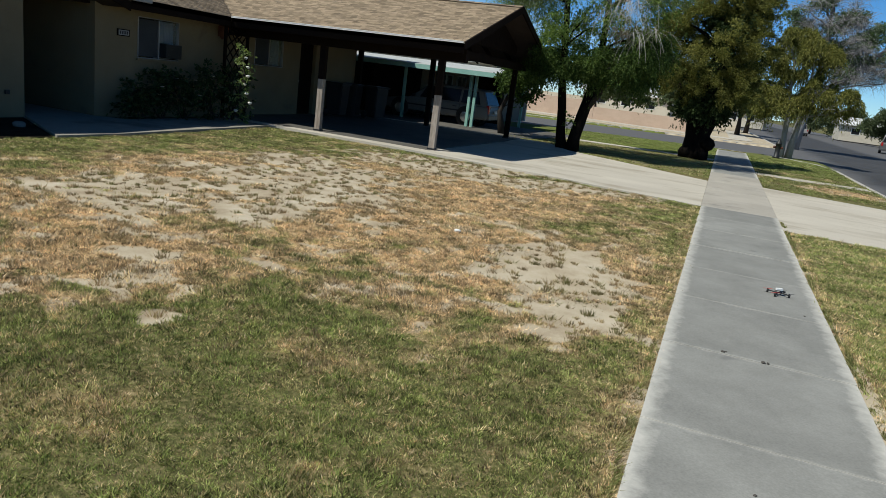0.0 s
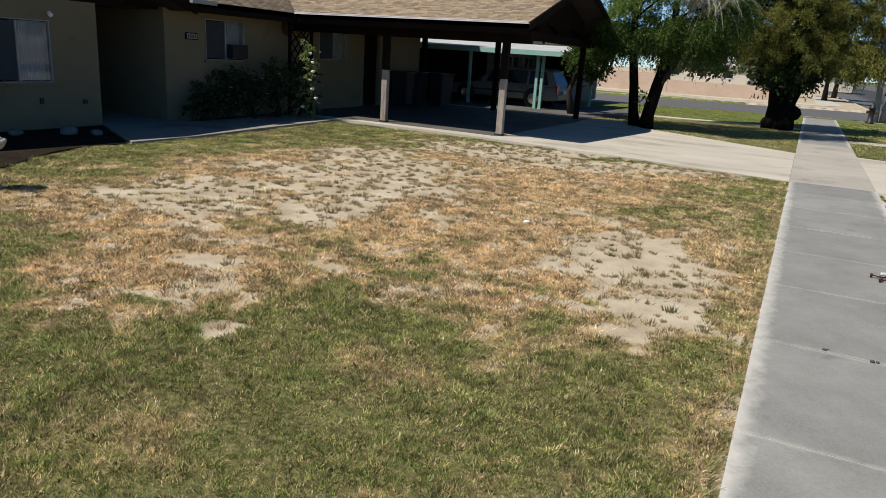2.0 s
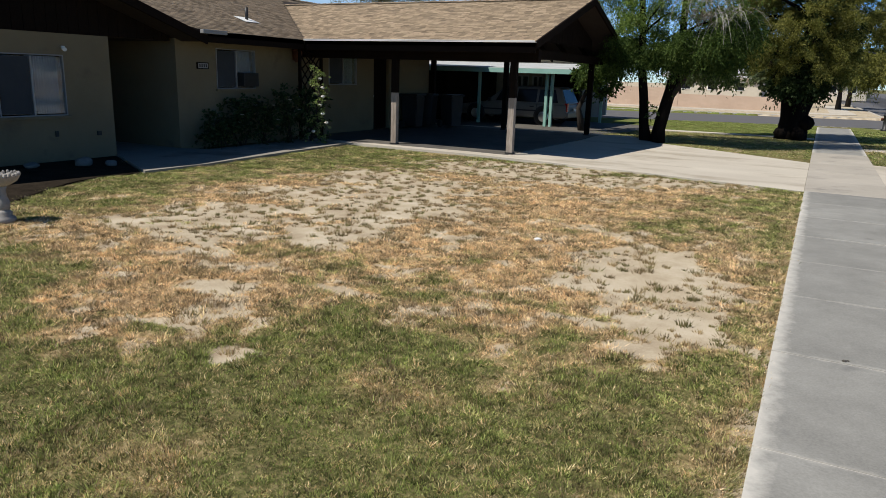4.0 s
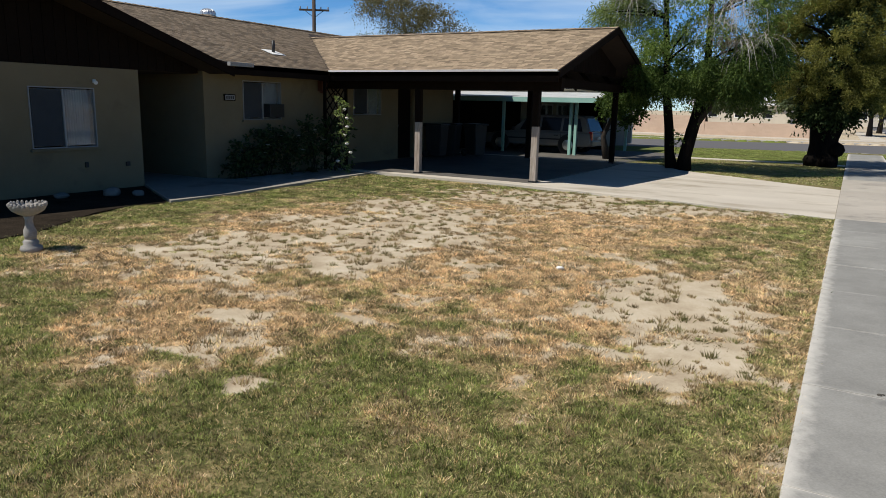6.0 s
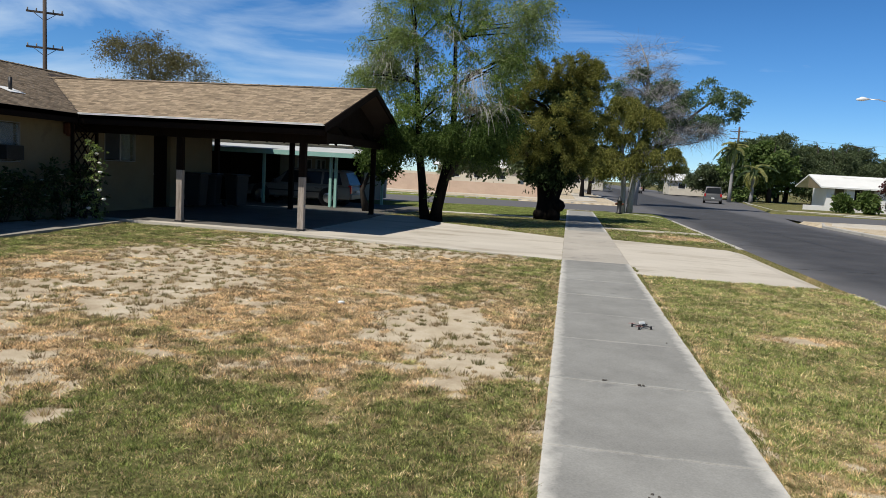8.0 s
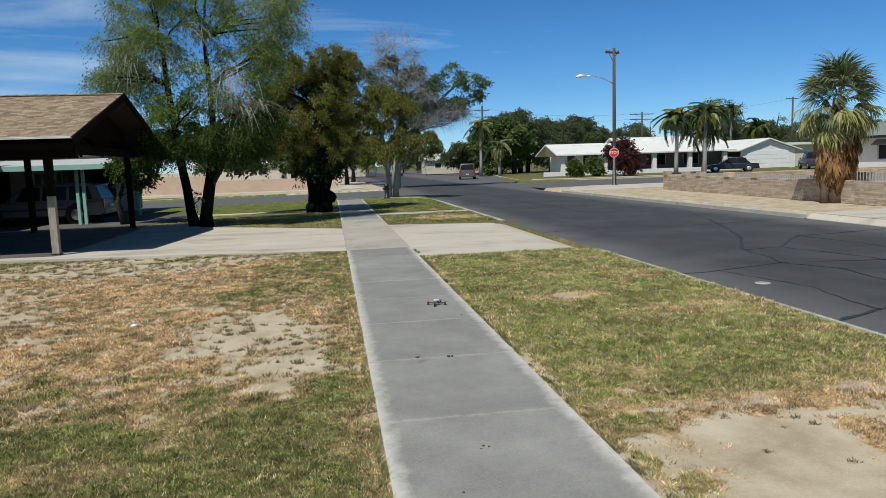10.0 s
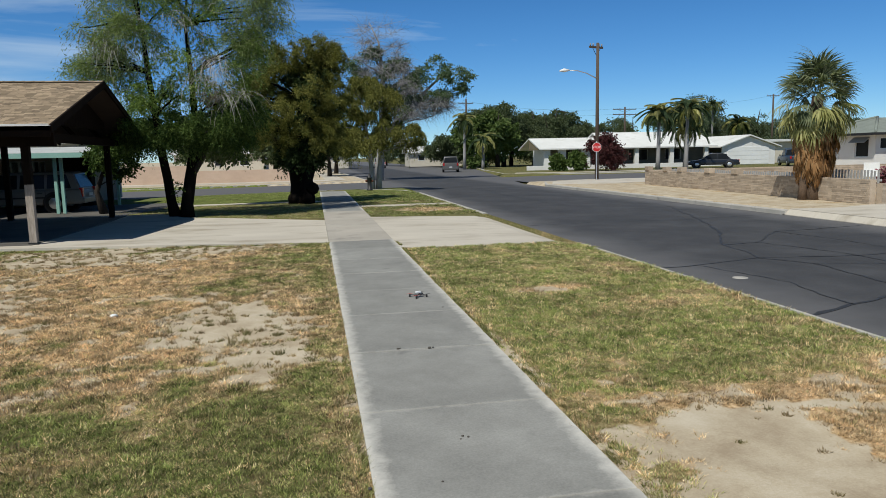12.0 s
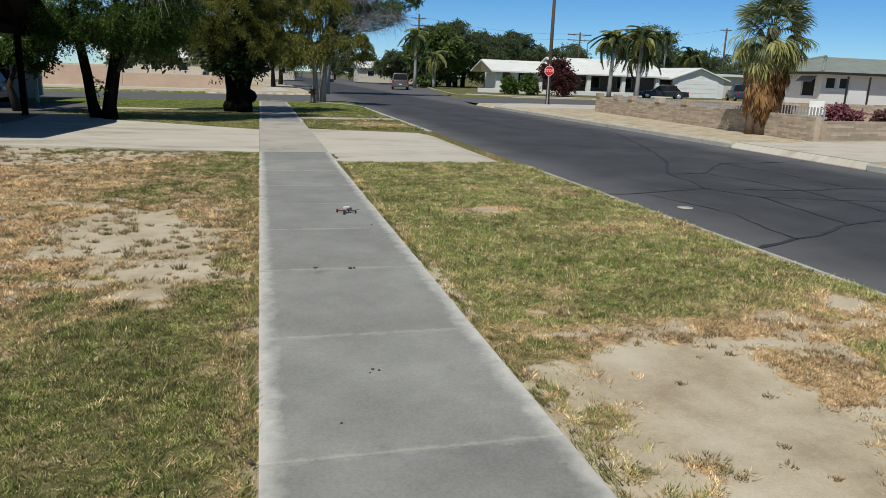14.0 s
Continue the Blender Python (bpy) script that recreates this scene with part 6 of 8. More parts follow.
shrub("agave_bush", (23.4, 60.5, 0), 0.6, 0.6, 1.5, LEAF_FARLIGHT, "spiky green bush before the white porch", 241, 0.35, 120, 24)
shrub("agave_bush", (25.3, 60.5, 0), 0.7, 0.7, 1.7, LEAF_FARLIGHT, "spiky green bush before the white porch", 242, 0.35, 120, 24)
shrub("oleander", (20.3, 15.9, 0), 0.55, 0.55, 1.0, leaf_mat("pink_leaf", (0.12, 0.06, 0.05), (0.34, 0.13, 0.17), 0.3, (0.42, 0.2, 0.24)), "pink flowering bush behind the picket fence", 243, 0.12, 200, 26)
shrub("oleander", (22.2, 16.0, 0), 0.4, 0.4, 0.85, leaf_mat("pink_leaf_b", (0.10, 0.07, 0.05), (0.25, 0.13, 0.14), 0.3), "small pink flowering bush beside the gate", 244, 0.12, 140, 20)

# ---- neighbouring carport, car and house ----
# same dark tone in place of shade on the neighbour's pad
single("neighbour_drive", prism([(-16, 17.4), (-6.6, 17.4), (-6.0, 18.6), (-5.6, 21.3), (-5.2, 24.2), (-16, 24.2)], -0.2, 0.012), SHADEFLOOR, "concrete parking pad of the neighbouring carport, coloured dark for shade", "driveway", kind="structure")
single("border_strip", prism([(-5.5, 21.65), (-1.75, 21.95), (-0.02, 21.9), (-0.02, 22.4), (-2.0, 22.5), (-5.4, 22.3)], -0.2, 0.016), CONCRETE, "narrow pale concrete strip between the lawns", "path", kind="structure")
nc = thing("neighbour_carport", (-10.5, 21.0, 0.012), "low carport with white roof, green fascia and paired green posts", "carport")
part("roof", slab3([(-18.5, 19.3, 2.05), (-7.68, 19.3, 2.05), (-7.7, 25.0, 2.36), (-18.5, 25.0, 2.36)], 0.05), OLDWHITE, nc, "weathered white sheet roof", here=True)
part("fascia", boxes((-18.5, 19.27, 1.875, -7.68, 19.297, 2.035)), GREENPAINT, nc, "green fascia board", here=True)
part("fascia", slab3([(-7.676, 19.27, 2.04), (-7.65, 19.27, 2.04), (-7.65, 24.9, 2.345), (-7.676, 24.9, 2.345)], 0.15), GREENPAINT, nc, here=True)
part("beam", boxes((-13.5, 19.7, 1.92, -7.5, 19.8, 2.04), (-13.9, 23.9, 2.08, -7.7, 24.0, 2.19)), BROWN, nc, here=True)
# added dark sheet; its colour makes the roof's underside look shaded
part("shade_board", slab3([(-18.45, 19.32, 1.996), (-7.72, 19.32, 1.996), (-7.74, 24.95, 2.302), (-18.45, 24.95, 2.302)], 0.012), BROWN, nc, "dark board added for shade under the roof", here=True)
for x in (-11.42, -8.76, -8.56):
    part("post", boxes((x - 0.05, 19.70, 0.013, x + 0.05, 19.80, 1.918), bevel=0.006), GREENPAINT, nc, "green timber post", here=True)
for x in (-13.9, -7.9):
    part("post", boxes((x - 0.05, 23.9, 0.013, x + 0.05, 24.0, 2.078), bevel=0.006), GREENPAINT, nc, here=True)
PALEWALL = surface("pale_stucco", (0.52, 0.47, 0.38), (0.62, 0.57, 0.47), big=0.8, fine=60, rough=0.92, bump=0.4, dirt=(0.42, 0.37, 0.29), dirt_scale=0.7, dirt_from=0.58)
# darker stucco copy for walls in shade; the shade is in its colour
DIMWALL = surface("shade_toned_stucco", (0.15, 0.14, 0.12), (0.21, 0.20, 0.17), big=0.8, fine=60, rough=0.92, bump=0.4)
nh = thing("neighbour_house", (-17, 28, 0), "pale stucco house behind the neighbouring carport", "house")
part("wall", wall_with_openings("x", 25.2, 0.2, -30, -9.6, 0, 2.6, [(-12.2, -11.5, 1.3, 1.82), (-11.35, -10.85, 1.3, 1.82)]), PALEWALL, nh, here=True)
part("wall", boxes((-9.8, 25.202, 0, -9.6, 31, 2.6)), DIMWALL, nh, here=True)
# two dark brown blocks that fill in the blackness of the shaded interior
part("wall", boxes((-17.4, 20.2, 0, -13.0, 24.9, 2.02)), BROWN, nh, "storeroom wall beside the carport, coloured dark for the interior shade", here=True)
part("wall", boxes((-10.3, 24.4, 0, -9.0, 24.9, 2.2)), BROWN, nh, "dark box added behind the car to stand in for interior shade", here=True)
part("back_wall", boxes((-30, 31.0, 0, -9.6, 31.2, 2.6)), PALEWALL, nh, here=True)
part("roof", slab3([(-30.5, 24.6, 2.6), (-9.1, 24.6, 2.6), (-9.1, 28, 3.1), (-30.5, 28, 3.1)], 0.12), WHITE, nh, here=True)
part("roof", slab3([(-30.5, 28.002, 3.1), (-9.1, 28.002, 3.1), (-9.1, 31.6, 2.6), (-30.5, 31.6, 2.6)], 0.12), WHITE, nh, here=True)
for x0, x1 in ((-12.2, -11.5), (-11.35, -10.85)):
    w = part("window", boxes((x0, 25.02, 1.3, x0 + 0.06, 25.22, 1.82), (x1 - 0.06, 25.02, 1.3, x1, 25.22, 1.82), (x0 + 0.06, 25.02, 1.3, x1 - 0.06, 25.22, 1.35), (x0 + 0.06, 25.02, 1.77, x1 - 0.06, 25.22, 1.82), ((x0 + x1) / 2 - 0.03, 25.03, 1.35, (x0 + x1) / 2 + 0.03, 25.21, 1.77)), WHITE, nh, "white-framed window", here=True)
    part("pane", boxes((x0 + 0.06, 25.1, 1.35, x1 - 0.06, 25.106, 1.77)), GLASS, w, here=True)

CAR_WHITE = surface("white_car_paint", (0.28, 0.27, 0.25), (0.34, 0.325, 0.30), rough=0.3, bump=0.0, spec=0.6)
# pale car paint made darker, so the wagon looks shaded under its roof
CAR_SHADED = surface("shaded_car_paint", (0.15, 0.142, 0.13), (0.19, 0.18, 0.165), rough=0.35, bump=0.0, spec=0.4)
CAR_SILVER = surface("silver_car_paint", (0.09, 0.088, 0.085), (0.12, 0.118, 0.115), rough=0.35, metal=0.2, bump=0.0)
CAR_DARK = surface("dark_car_paint", (0.02, 0.022, 0.026), (0.03, 0.032, 0.036), rough=0.25, metal=0.3, bump=0.0, spec=0.6)
CAR_BLUE = surface("blue_car_paint", (0.03, 0.05, 0.08), (0.04, 0.065, 0.1), rough=0.3, metal=0.2, bump=0.0, spec=0.6)
RED_LENS = surface("red_lens", (0.35, 0.01, 0.01), (0.45, 0.02, 0.015), rough=0.2, bump=0.0)
TYRE = surface("tyre_rubber", (0.015, 0.015, 0.015), (0.03, 0.03, 0.03), rough=0.9, bump=0.2)
CARGLASS = surface("car_glass", (0.012, 0.014, 0.016), (0.02, 0.022, 0.024), rough=0.1, bump=0.0, spec=0.12)


def car(name, at, turn, L, W, H, paint, label, kind="wagon"):
    """A car facing +x: body, glasshouse with panes, wheels, lamps, bumpers."""
    c = thing(name, at, label, "car", turn=turn)
    hl, hw = L / 2, W / 2
    bz, belt = 0.28, 0.56 * H
    if kind == "wagon":
        lower = [(-hl, bz + 0.1), (-hl + 0.05, belt), (hl - 1.15, belt), (hl - 0.2, belt - 0.14), (hl, belt - 0.34), (hl, bz + 0.05), (hl - 0.1, bz), (-hl + 0.1, bz)]
        cab = [(-hl + 0.06, belt), (-hl + 0.30, H - 0.06), (-hl + 0.5, H), (hl - 2.25, H), (hl - 1.95, H - 0.05), (hl - 1.2, belt)]
    elif kind == "pickup":
        lower = [(-hl, bz + 0.15), (-hl, belt), (hl - 1.3, belt), (hl - 0.15, belt - 0.06), (hl, belt - 0.3), (hl, bz + 0.1), (hl - 0.1, bz), (-hl + 0.1, bz)]
        cab = [(hl - 3.1, belt), (hl - 3.0, H - 0.05), (hl - 2.85, H), (hl - 2.1, H), (hl - 1.95, H - 0.05), (hl - 1.35, belt)]
    else:
        lower = [(-hl, bz + 0.1), (-hl + 0.04, belt - 0.04), (-hl + 0.8, belt + 0.02), (hl - 1.25, belt), (hl - 0.2, belt - 0.14), (hl, belt - 0.32), (hl, bz + 0.05), (hl - 0.1, bz), (-hl + 0.1, bz)]
        cab = [(-hl + 0.7, belt), (-hl + 1.35, H - 0.06), (-hl + 1.6, H), (hl - 2.35, H), (hl - 2.05, H - 0.05), (hl - 1.25, belt)]

    def extrude(profile, w0, w1, bev):
        zs = [p[1] for p in profile]
        lo, hi = min(zs), max(zs)
        bm = bmesh.new()
        sides = []
        for s in (-1, 1):
            sides.append([bm.verts.new((x, s * (w0 + (w1 - w0) * (z - lo) / (hi - lo)), z)) for x, z in profile])
        n = len(profile)
        bm.faces.new(sides[0])
        bm.faces.new(sides[1][::-1])
        for k in range(n):
            bm.faces.new((sides[0][k], sides[1][k], sides[1][(k + 1) % n], sides[0][(k + 1) % n]))
        bmesh.ops.recalc_face_normals(bm, faces=bm.faces)
        bmesh.ops.bevel(bm, geom=bm.edges[:], offset=bev, segments=2, affect="EDGES", profile=0.6)
        for f in bm.faces:
            f.smooth = True
        return bm

    body = part("body", extrude(lower, hw, hw - 0.02, 0.05), paint, c)
    cabin = part("cabin", extrude([(x, z - 0.02 if z == belt else z) for x, z in cab], hw - 0.05, hw - 0.20, 0.04), paint, c)
    z0, z1 = belt + 0.05, H - 0.10
    x0 = cab[0][0] + (0.25 if kind != "pickup" else 0.12)
    x1 = cab[-1][0] - 0.42
    for s in (-1, 1):
        n = 1 if kind == "pickup" else (3 if kind == "wagon" else 2)
        for k in range(n):
            a, b = x0 + (x1 - x0) * k / n + 0.04, x0 + (x1 - x0) * (k + 1) / n - 0.04
            def yy(z):
                return s * (hw - 0.05 + (-0.15) * (z - belt) / (H - belt) + 0.006)
            bm = bmesh.new()
            bm.faces.new([bm.verts.new(v) for v in ((a, yy(z0), z0), (b, yy(z0), z0), (b - 0.02 - (0.22 if k == n - 1 else 0), yy(z1), z1), (a + (0.16 if k == 0 else 0.0), yy(z1), z1))])
            part("side_window", bm, CARGLASS, cabin)
        part("door_seam", boxes((x0 + (x1 - x0) / n - 0.008, s * (hw + 0.001) - 0.004, bz + 0.1, x0 + (x1 - x0) / n + 0.008, s * (hw + 0.001) + 0.004, belt - 0.03)), BLACK, body)
        part("door_handle", boxes((x0 + (x1 - x0) / n + 0.1, s * (hw + 0.012) - 0.012, belt - 0.13, x0 + (x1 - x0) / n + 0.26, s * (hw + 0.012) + 0.012, belt - 0.1)), BLACK, body)
        part("trim_strip", boxes((-hl + 0.5, s * (hw + 0.004) - 0.008, bz + 0.22, hl - 0.6, s * (hw + 0.004) + 0.008, bz + 0.27)), BLACK, body)
        for wx in (-hl + 0.88, hl - 0.86):
            r = 0.33
            prof = [(r - 0.10, -0.10), (r - 0.02, -0.11), (r, -0.07), (r, 0.07), (r - 0.02, 0.11), (r - 0.10, 0.10)]
            ty = part("wheel", lathe(prof, 24), TYRE, c, "black tyre")
            ty.matrix_basis = pose(wx, s * (hw - 0.09), r, 90, 0, 0)
            rim = part("rim", lathe([(0.04, -0.105), (0.20, -0.10), (0.235, -0.06), (0.235, 0.06), (0.20, 0.10), (0.04, 0.105)], 20), ALU, ty, "pale metal rim")
            part("arch", lathe([(r + 0.01, -0.012), (r + 0.05, -0.01), (r + 0.05, 0.01), (r + 0.01, 0.012)], 24, at=(0, 0, 0)), BLACK, body).matrix_basis = pose(wx, s * (hw - 0.002), r + 0.01, 90, 0, 0)
        part("tail_lamp", boxes((-hl - 0.01, s * (hw - 0.14) - 0.08, belt - 0.26, -hl + 0.1, s * (hw - 0.14) + 0.08, belt - 0.02 if kind != "wagon" else belt + 0.05), bevel=0.01), RED_LENS, body, "red tail lamp")
        part("head_lamp", boxes((hl - 0.12, s * (hw - 0.24) - 0.15, belt - 0.34, hl + 0.005, s * (hw - 0.24) + 0.15, belt - 0.2), bevel=0.01), ALU, body)
        part("mirror", boxes((x1 + 0.12, s * (hw + 0.08) - 0.07, belt + 0.02, x1 + 0.22, s * (hw + 0.08) + 0.07, belt + 0.15), bevel=0.02), BLACK, cabin)
    # front and rear panes
    def pane(p, q, w0, w1, off):
        bm = bmesh.new()
        bm.faces.new([bm.verts.new(v) for v in ((p[0] + off, -w0, p[1]), (p[0] + off, w0, p[1]), (q[0] + off, w1, q[1]), (q[0] + off, -w1, q[1]))])
        return bm
    a, b = cab[0], cab[1]
    lerp = lambda u, v, t: (u[0] + (v[0] - u[0]) * t, u[1] + (v[1] - u[1]) * t)
    part("rear_window", pane(lerp(a, b, 0.12), lerp(a, b, 0.92), hw - 0.16, hw - 0.26, -0.012), CARGLASS, cabin)
    a, b = cab[-1], cab[-2]
    part("windscreen", pane(lerp(a, b, 0.08), lerp(a, b, 0.95), hw - 0.14, hw - 0.24, 0.012), CARGLASS, cabin)
    part("bumper", boxes((-hl - 0.06, -hw + 0.06, bz + 0.02, -hl + 0.08, hw - 0.06, bz + 0.22), bevel=0.03), paint if kind == "wagon" else BLACK, body)
    part("bumper", boxes((hl - 0.08, -hw + 0.06, bz + 0.0, hl + 0.06, hw - 0.06, bz + 0.2), bevel=0.03), BLACK, body)
    part("plate", boxes((-hl - 0.068, -0.16, bz + 0.26, -hl - 0.03, 0.16, bz + 0.36)), WHITE, body)
    return c


car("station_wagon", (-10.4, 21.15, 0.012), 180, 4.5, 1.72, 1.40, CAR_SHADED, "pale station wagon, paint darkened for shade, parked nose-in under the neighbouring carport")
car("suv", (15.2, 74.0, -0.14), 80, 4.6, 1.82, 1.78, CAR_SILVER, "grey sport utility car parked along the far street")
car("sedan", (38.1, 57.5, 0.012), 155, 4.7, 1.8, 1.42, CAR_DARK, "dark sedan parked before the white garage", "sedan")
car("pickup_truck", (46.9, 57.5, 0.012), 66, 5.2, 1.85, 1.72, CAR_BLUE, "dark blue pickup truck parked before the white garage", "pickup")
car("pickup_truck", (11.0, 118.0, -0.14), 90, 5.2, 1.9, 1.8, CAR_WHITE, "white pickup truck far up the street", "pickup")
car("sedan", (3.4, 128.0, -0.14), 90, 4.6, 1.8, 1.45, CAR_WHITE, "white car far up the street", "sedan")


# wheeled bins under the carport
def wheeled_bin(at, turn, label):
    b = thing("wheeled_bin", at, label, "bin", group="bins under the carport", turn=turn)
    bm = prism([(-0.24, -0.22), (0.24, -0.22), (0.24, 0.22), (-0.24, 0.22)], 0.06, 1.0)
    for v in bm.verts:
        if v.co.z > 0.5:
            v.co.x *= 1.22
            v.co.y *= 1.22
    bmesh.ops.bevel(bm, geom=bm.edges[:], offset=0.025, segments=2, affect="EDGES")
    body = part("body", bm, BLACK, b)
    part("lid", boxes((-0.33, -0.30, 1.0, 0.32, 0.30, 1.06), bevel=0.02), BLACK, b)
    part("handle", rod((-0.36, -0.22, 0.98), (-0.36, 0.22, 0.98), 0.018), BLACK, b)
    for s in (-1, 1):
        w = part("wheel", lathe([(0.02, -0.03), (0.11, -0.03), (0.12, 0), (0.11, 0.03), (0.02, 0.03)], 16), TYRE, b)
        w.matrix_basis = pose(-0.24, s * 0.27, 0.12, 90, 0, 0)
    return b


bin0 = wheeled_bin((-11.3, 14.6, 0.055), 0, "black wheeled bin in the shade against the carport wall")
copy_thing(bin0, pose(-11.25, 15.4, 0.055, 0, 0, 8))
copy_thing(bin0, pose(-10.6, 15.9, 0.055, 0, 0, -20))

# bird bath on the lawn
bath = thing("bird_bath", (-7.66, -0.42, -0.01), "pale stone bird bath with scalloped rim on the grass", "bird bath")
part("foot", lathe([(0.17, 0), (0.18, 0.03), (0.17, 0.06), (0.12, 0.08), (0.13, 0.12), (0.09, 0.15)], 20), STONE, bath)
part("column", lathe([(0.09, 0.15), (0.105, 0.20), (0.10, 0.26), (0.07, 0.31), (0.062, 0.38), (0.085, 0.43)], 20), STONE, bath)
bowl = lathe([(0.08, 0.43), (0.16, 0.455), (0.25, 0.50), (0.29, 0.545), (0.30, 0.56), (0.275, 0.565), (0.22, 0.525), (0.1, 0.49), (0.02, 0.485)], 36)
for v in bowl.verts:
    rr = math.hypot(v.co.x, v.co.y)
    if rr > 0.23:
        v.co.z += 0.012 * math.cos(12 * math.atan2(v.co.y, v.co.x))
part("bowl", bowl, STONE, bath)
rim = bmesh.new()
for k in range(26):
    a = 2 * math.pi * k / 26
    bmesh.ops.create_icosphere(rim, subdivisions=1, radius=0.028, matrix=Matrix.Translation((0.285 * math.cos(a), 0.285 * math.sin(a), 0.57 + random.uniform(-0.005, 0.008))))
part("pebble_rim", rim, STONE, bath, "rough pale pebbled rim")
bath.scale = (0.64, 0.64, 0.92)


def lump(name, at, r, squash, mat, label, category="stone", seed=0):
    """A weathered stone."""
    bm = bmesh.new()
    bmesh.ops.create_icosphere(bm, subdivisions=2, radius=r)
    rr = random.Random(seed)
    for v in bm.verts:
        v.co *= 1 + rr.uniform(-0.16, 0.16)
        v.co.z *= squash
        v.co += Vector(at) + Vector((0, 0, r * squash * 0.7))
    for f in bm.faces:
        f.smooth = True
    return single(name, bm, mat, label, category)


ROCK = surface("grey_rock", (0.12, 0.115, 0.105), (0.22, 0.21, 0.19), big=6, fine=50, rough=0.95, bump=0.5)
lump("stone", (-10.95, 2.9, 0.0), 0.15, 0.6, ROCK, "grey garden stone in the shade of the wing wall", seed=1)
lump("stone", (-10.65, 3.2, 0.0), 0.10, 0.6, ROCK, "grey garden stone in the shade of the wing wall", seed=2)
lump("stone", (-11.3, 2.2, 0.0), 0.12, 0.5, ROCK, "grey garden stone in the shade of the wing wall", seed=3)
lump("pebble", (-2.45, 2.2, -0.005), 0.04, 0.5, WHITE, "white pebble lying in the dry grass", seed=4)
lump("pebble", (-0.13, -3.35, -0.005), 0.03, 0.6, KERB, "small stone beside the sidewalk edge", seed=5)
DUNG = surface("dark_crumbs", (0.05, 0.045, 0.038), (0.10, 0.088, 0.075), rough=0.9, bump=0.3)
for i, (x, y, r) in enumerate(((0.42, 0.03, 0.014), (0.69, 0.0, 0.015), (0.44, 0.05, 0.009), (0.72, 0.01, 0.01), (0.57, -1.95, 0.009), (0.60, -1.97, 0.008), (0.55, -1.99, 0.006), (-0.02, -2.5, 0.011), (-0.03, -2.75, 0.012), (0.35, -2.5, 0.007), (1.1, 1.6, 0.009))):
    lump("crumb", (x, y, 0.017), r, 0.6, DUNG, "small dark crumb lying on the sidewalk", "debris", seed=20 + i)

# little quadcopter standing on the sidewalk
dr = thing("quadcopter", (0.92, 2.24, 0.02), "small black racing quadcopter with white battery on the sidewalk", "drone", turn=25)
dr.scale = (0.72, 0.72, 0.72)
DRED = surface("red_propeller", (0.5, 0.05, 0.03), (0.6, 0.08, 0.05), rough=0.4, bump=0.0)
part("frame_plate", boxes((-0.07, -0.025, 0.03, 0.08, 0.025, 0.036), bevel=0.002), BLACK, dr)
part("top_plate", boxes((-0.06, -0.02, 0.06, 0.07, 0.02, 0.064), bevel=0.002), BLACK, dr)
part("battery", boxes((-0.045, -0.018, 0.065, 0.045, 0.018, 0.095), bevel=0.004), WHITE, dr, "white strapped battery")
part("lens", lathe([(0.011, 0), (0.012, 0.02), (0.008, 0.026)], 12), BLACK, dr).matrix_basis = pose(0.07, 0, 0.05, 0, 90, 0)
for sx in (-1, 1):
    for sy in (-1, 1):
        part("arm", rod((0, 0, 0.033), (sx * 0.1, sy * 0.1, 0.033), 0.008, 6), BLACK, dr)
        part("motor", lathe([(0.014, 0.0), (0.014, 0.045), (0.006, 0.052)], 12, at=(sx * 0.1, sy * 0.1, 0.0)), DARKMETAL, dr)
        part("propeller", boxes((sx * 0.1 - 0.064, sy * 0.1 - 0.006, 0.052, sx * 0.1 + 0.064, sy * 0.1 + 0.006, 0.0545)), DRED if sx < 0 else BLACK, dr)
for s in (-1, 1):
    part("standoff", rod((0.05, s * 0.015, 0.036), (0.05, s * 0.015, 0.06), 0.003, 6), ALU, dr)


# hydrant on the verge corner
hy = thing("hydrant", (2.55, 30.6, 0), "dark weathered fire hydrant on the grass corner", "hydrant")
part("barrel", lathe([(0.16, 0), (0.16, 0.05), (0.11, 0.07), (0.11, 0.6), (0.14, 0.62), (0.14, 0.66), (0.11, 0.70), (0.06, 0.80), (0.03, 0.86)], 16), DARKMETAL, hy)
for a in (0, 90, 180):
    part("outlet", lathe([(0.05, 0), (0.055, 0.14), (0.06, 0.14), (0.06, 0.2), (0.02, 0.21)], 12), RUST, hy).matrix_basis = pose(0, 0, 0.48, 0, 90, a)


# ---- poles, sign, cables ----
POLEWOOD = surface("pole_wood", (0.06, 0.045, 0.034), (0.12, 0.09, 0.07), big=2, fine=30, rough=0.95, bump=0.5, stretch=(1, 1, 0.1))


def utility_pole(at, h, arms, label, turn=0.0, wide=1.2, r=0.15):
    p = thing("utility_pole", at, label, "pole", turn=turn)
    part("pole", tube([(0, 0, -0.2), (0, 0, h * 0.5), (0, 0, h)], [r, r * 0.85, r * 0.7], 12), POLEWOOD, p)
    for z in arms:
        a = part("crossarm", boxes((-wide, 0.1, z - 0.06, wide, 0.2, z + 0.06), bevel=0.01), POLEWOOD, p)
        for x in (-wide + 0.08, -wide * 0.45, wide * 0.45, wide - 0.08):
            part("insulator", lathe([(0.025, 0), (0.05, 0.05), (0.03, 0.1), (0.045, 0.14), (0.015, 0.17)], 8, at=(x, 0.15, z + 0.06)), STONE, a)
        for s in (-1, 1):
            part("brace", rod((s * wide * 0.6, 0.1, z - 0.05), (0, 0.12, z - 0.5), 0.018, 6), DARKMETAL, a)
    return p


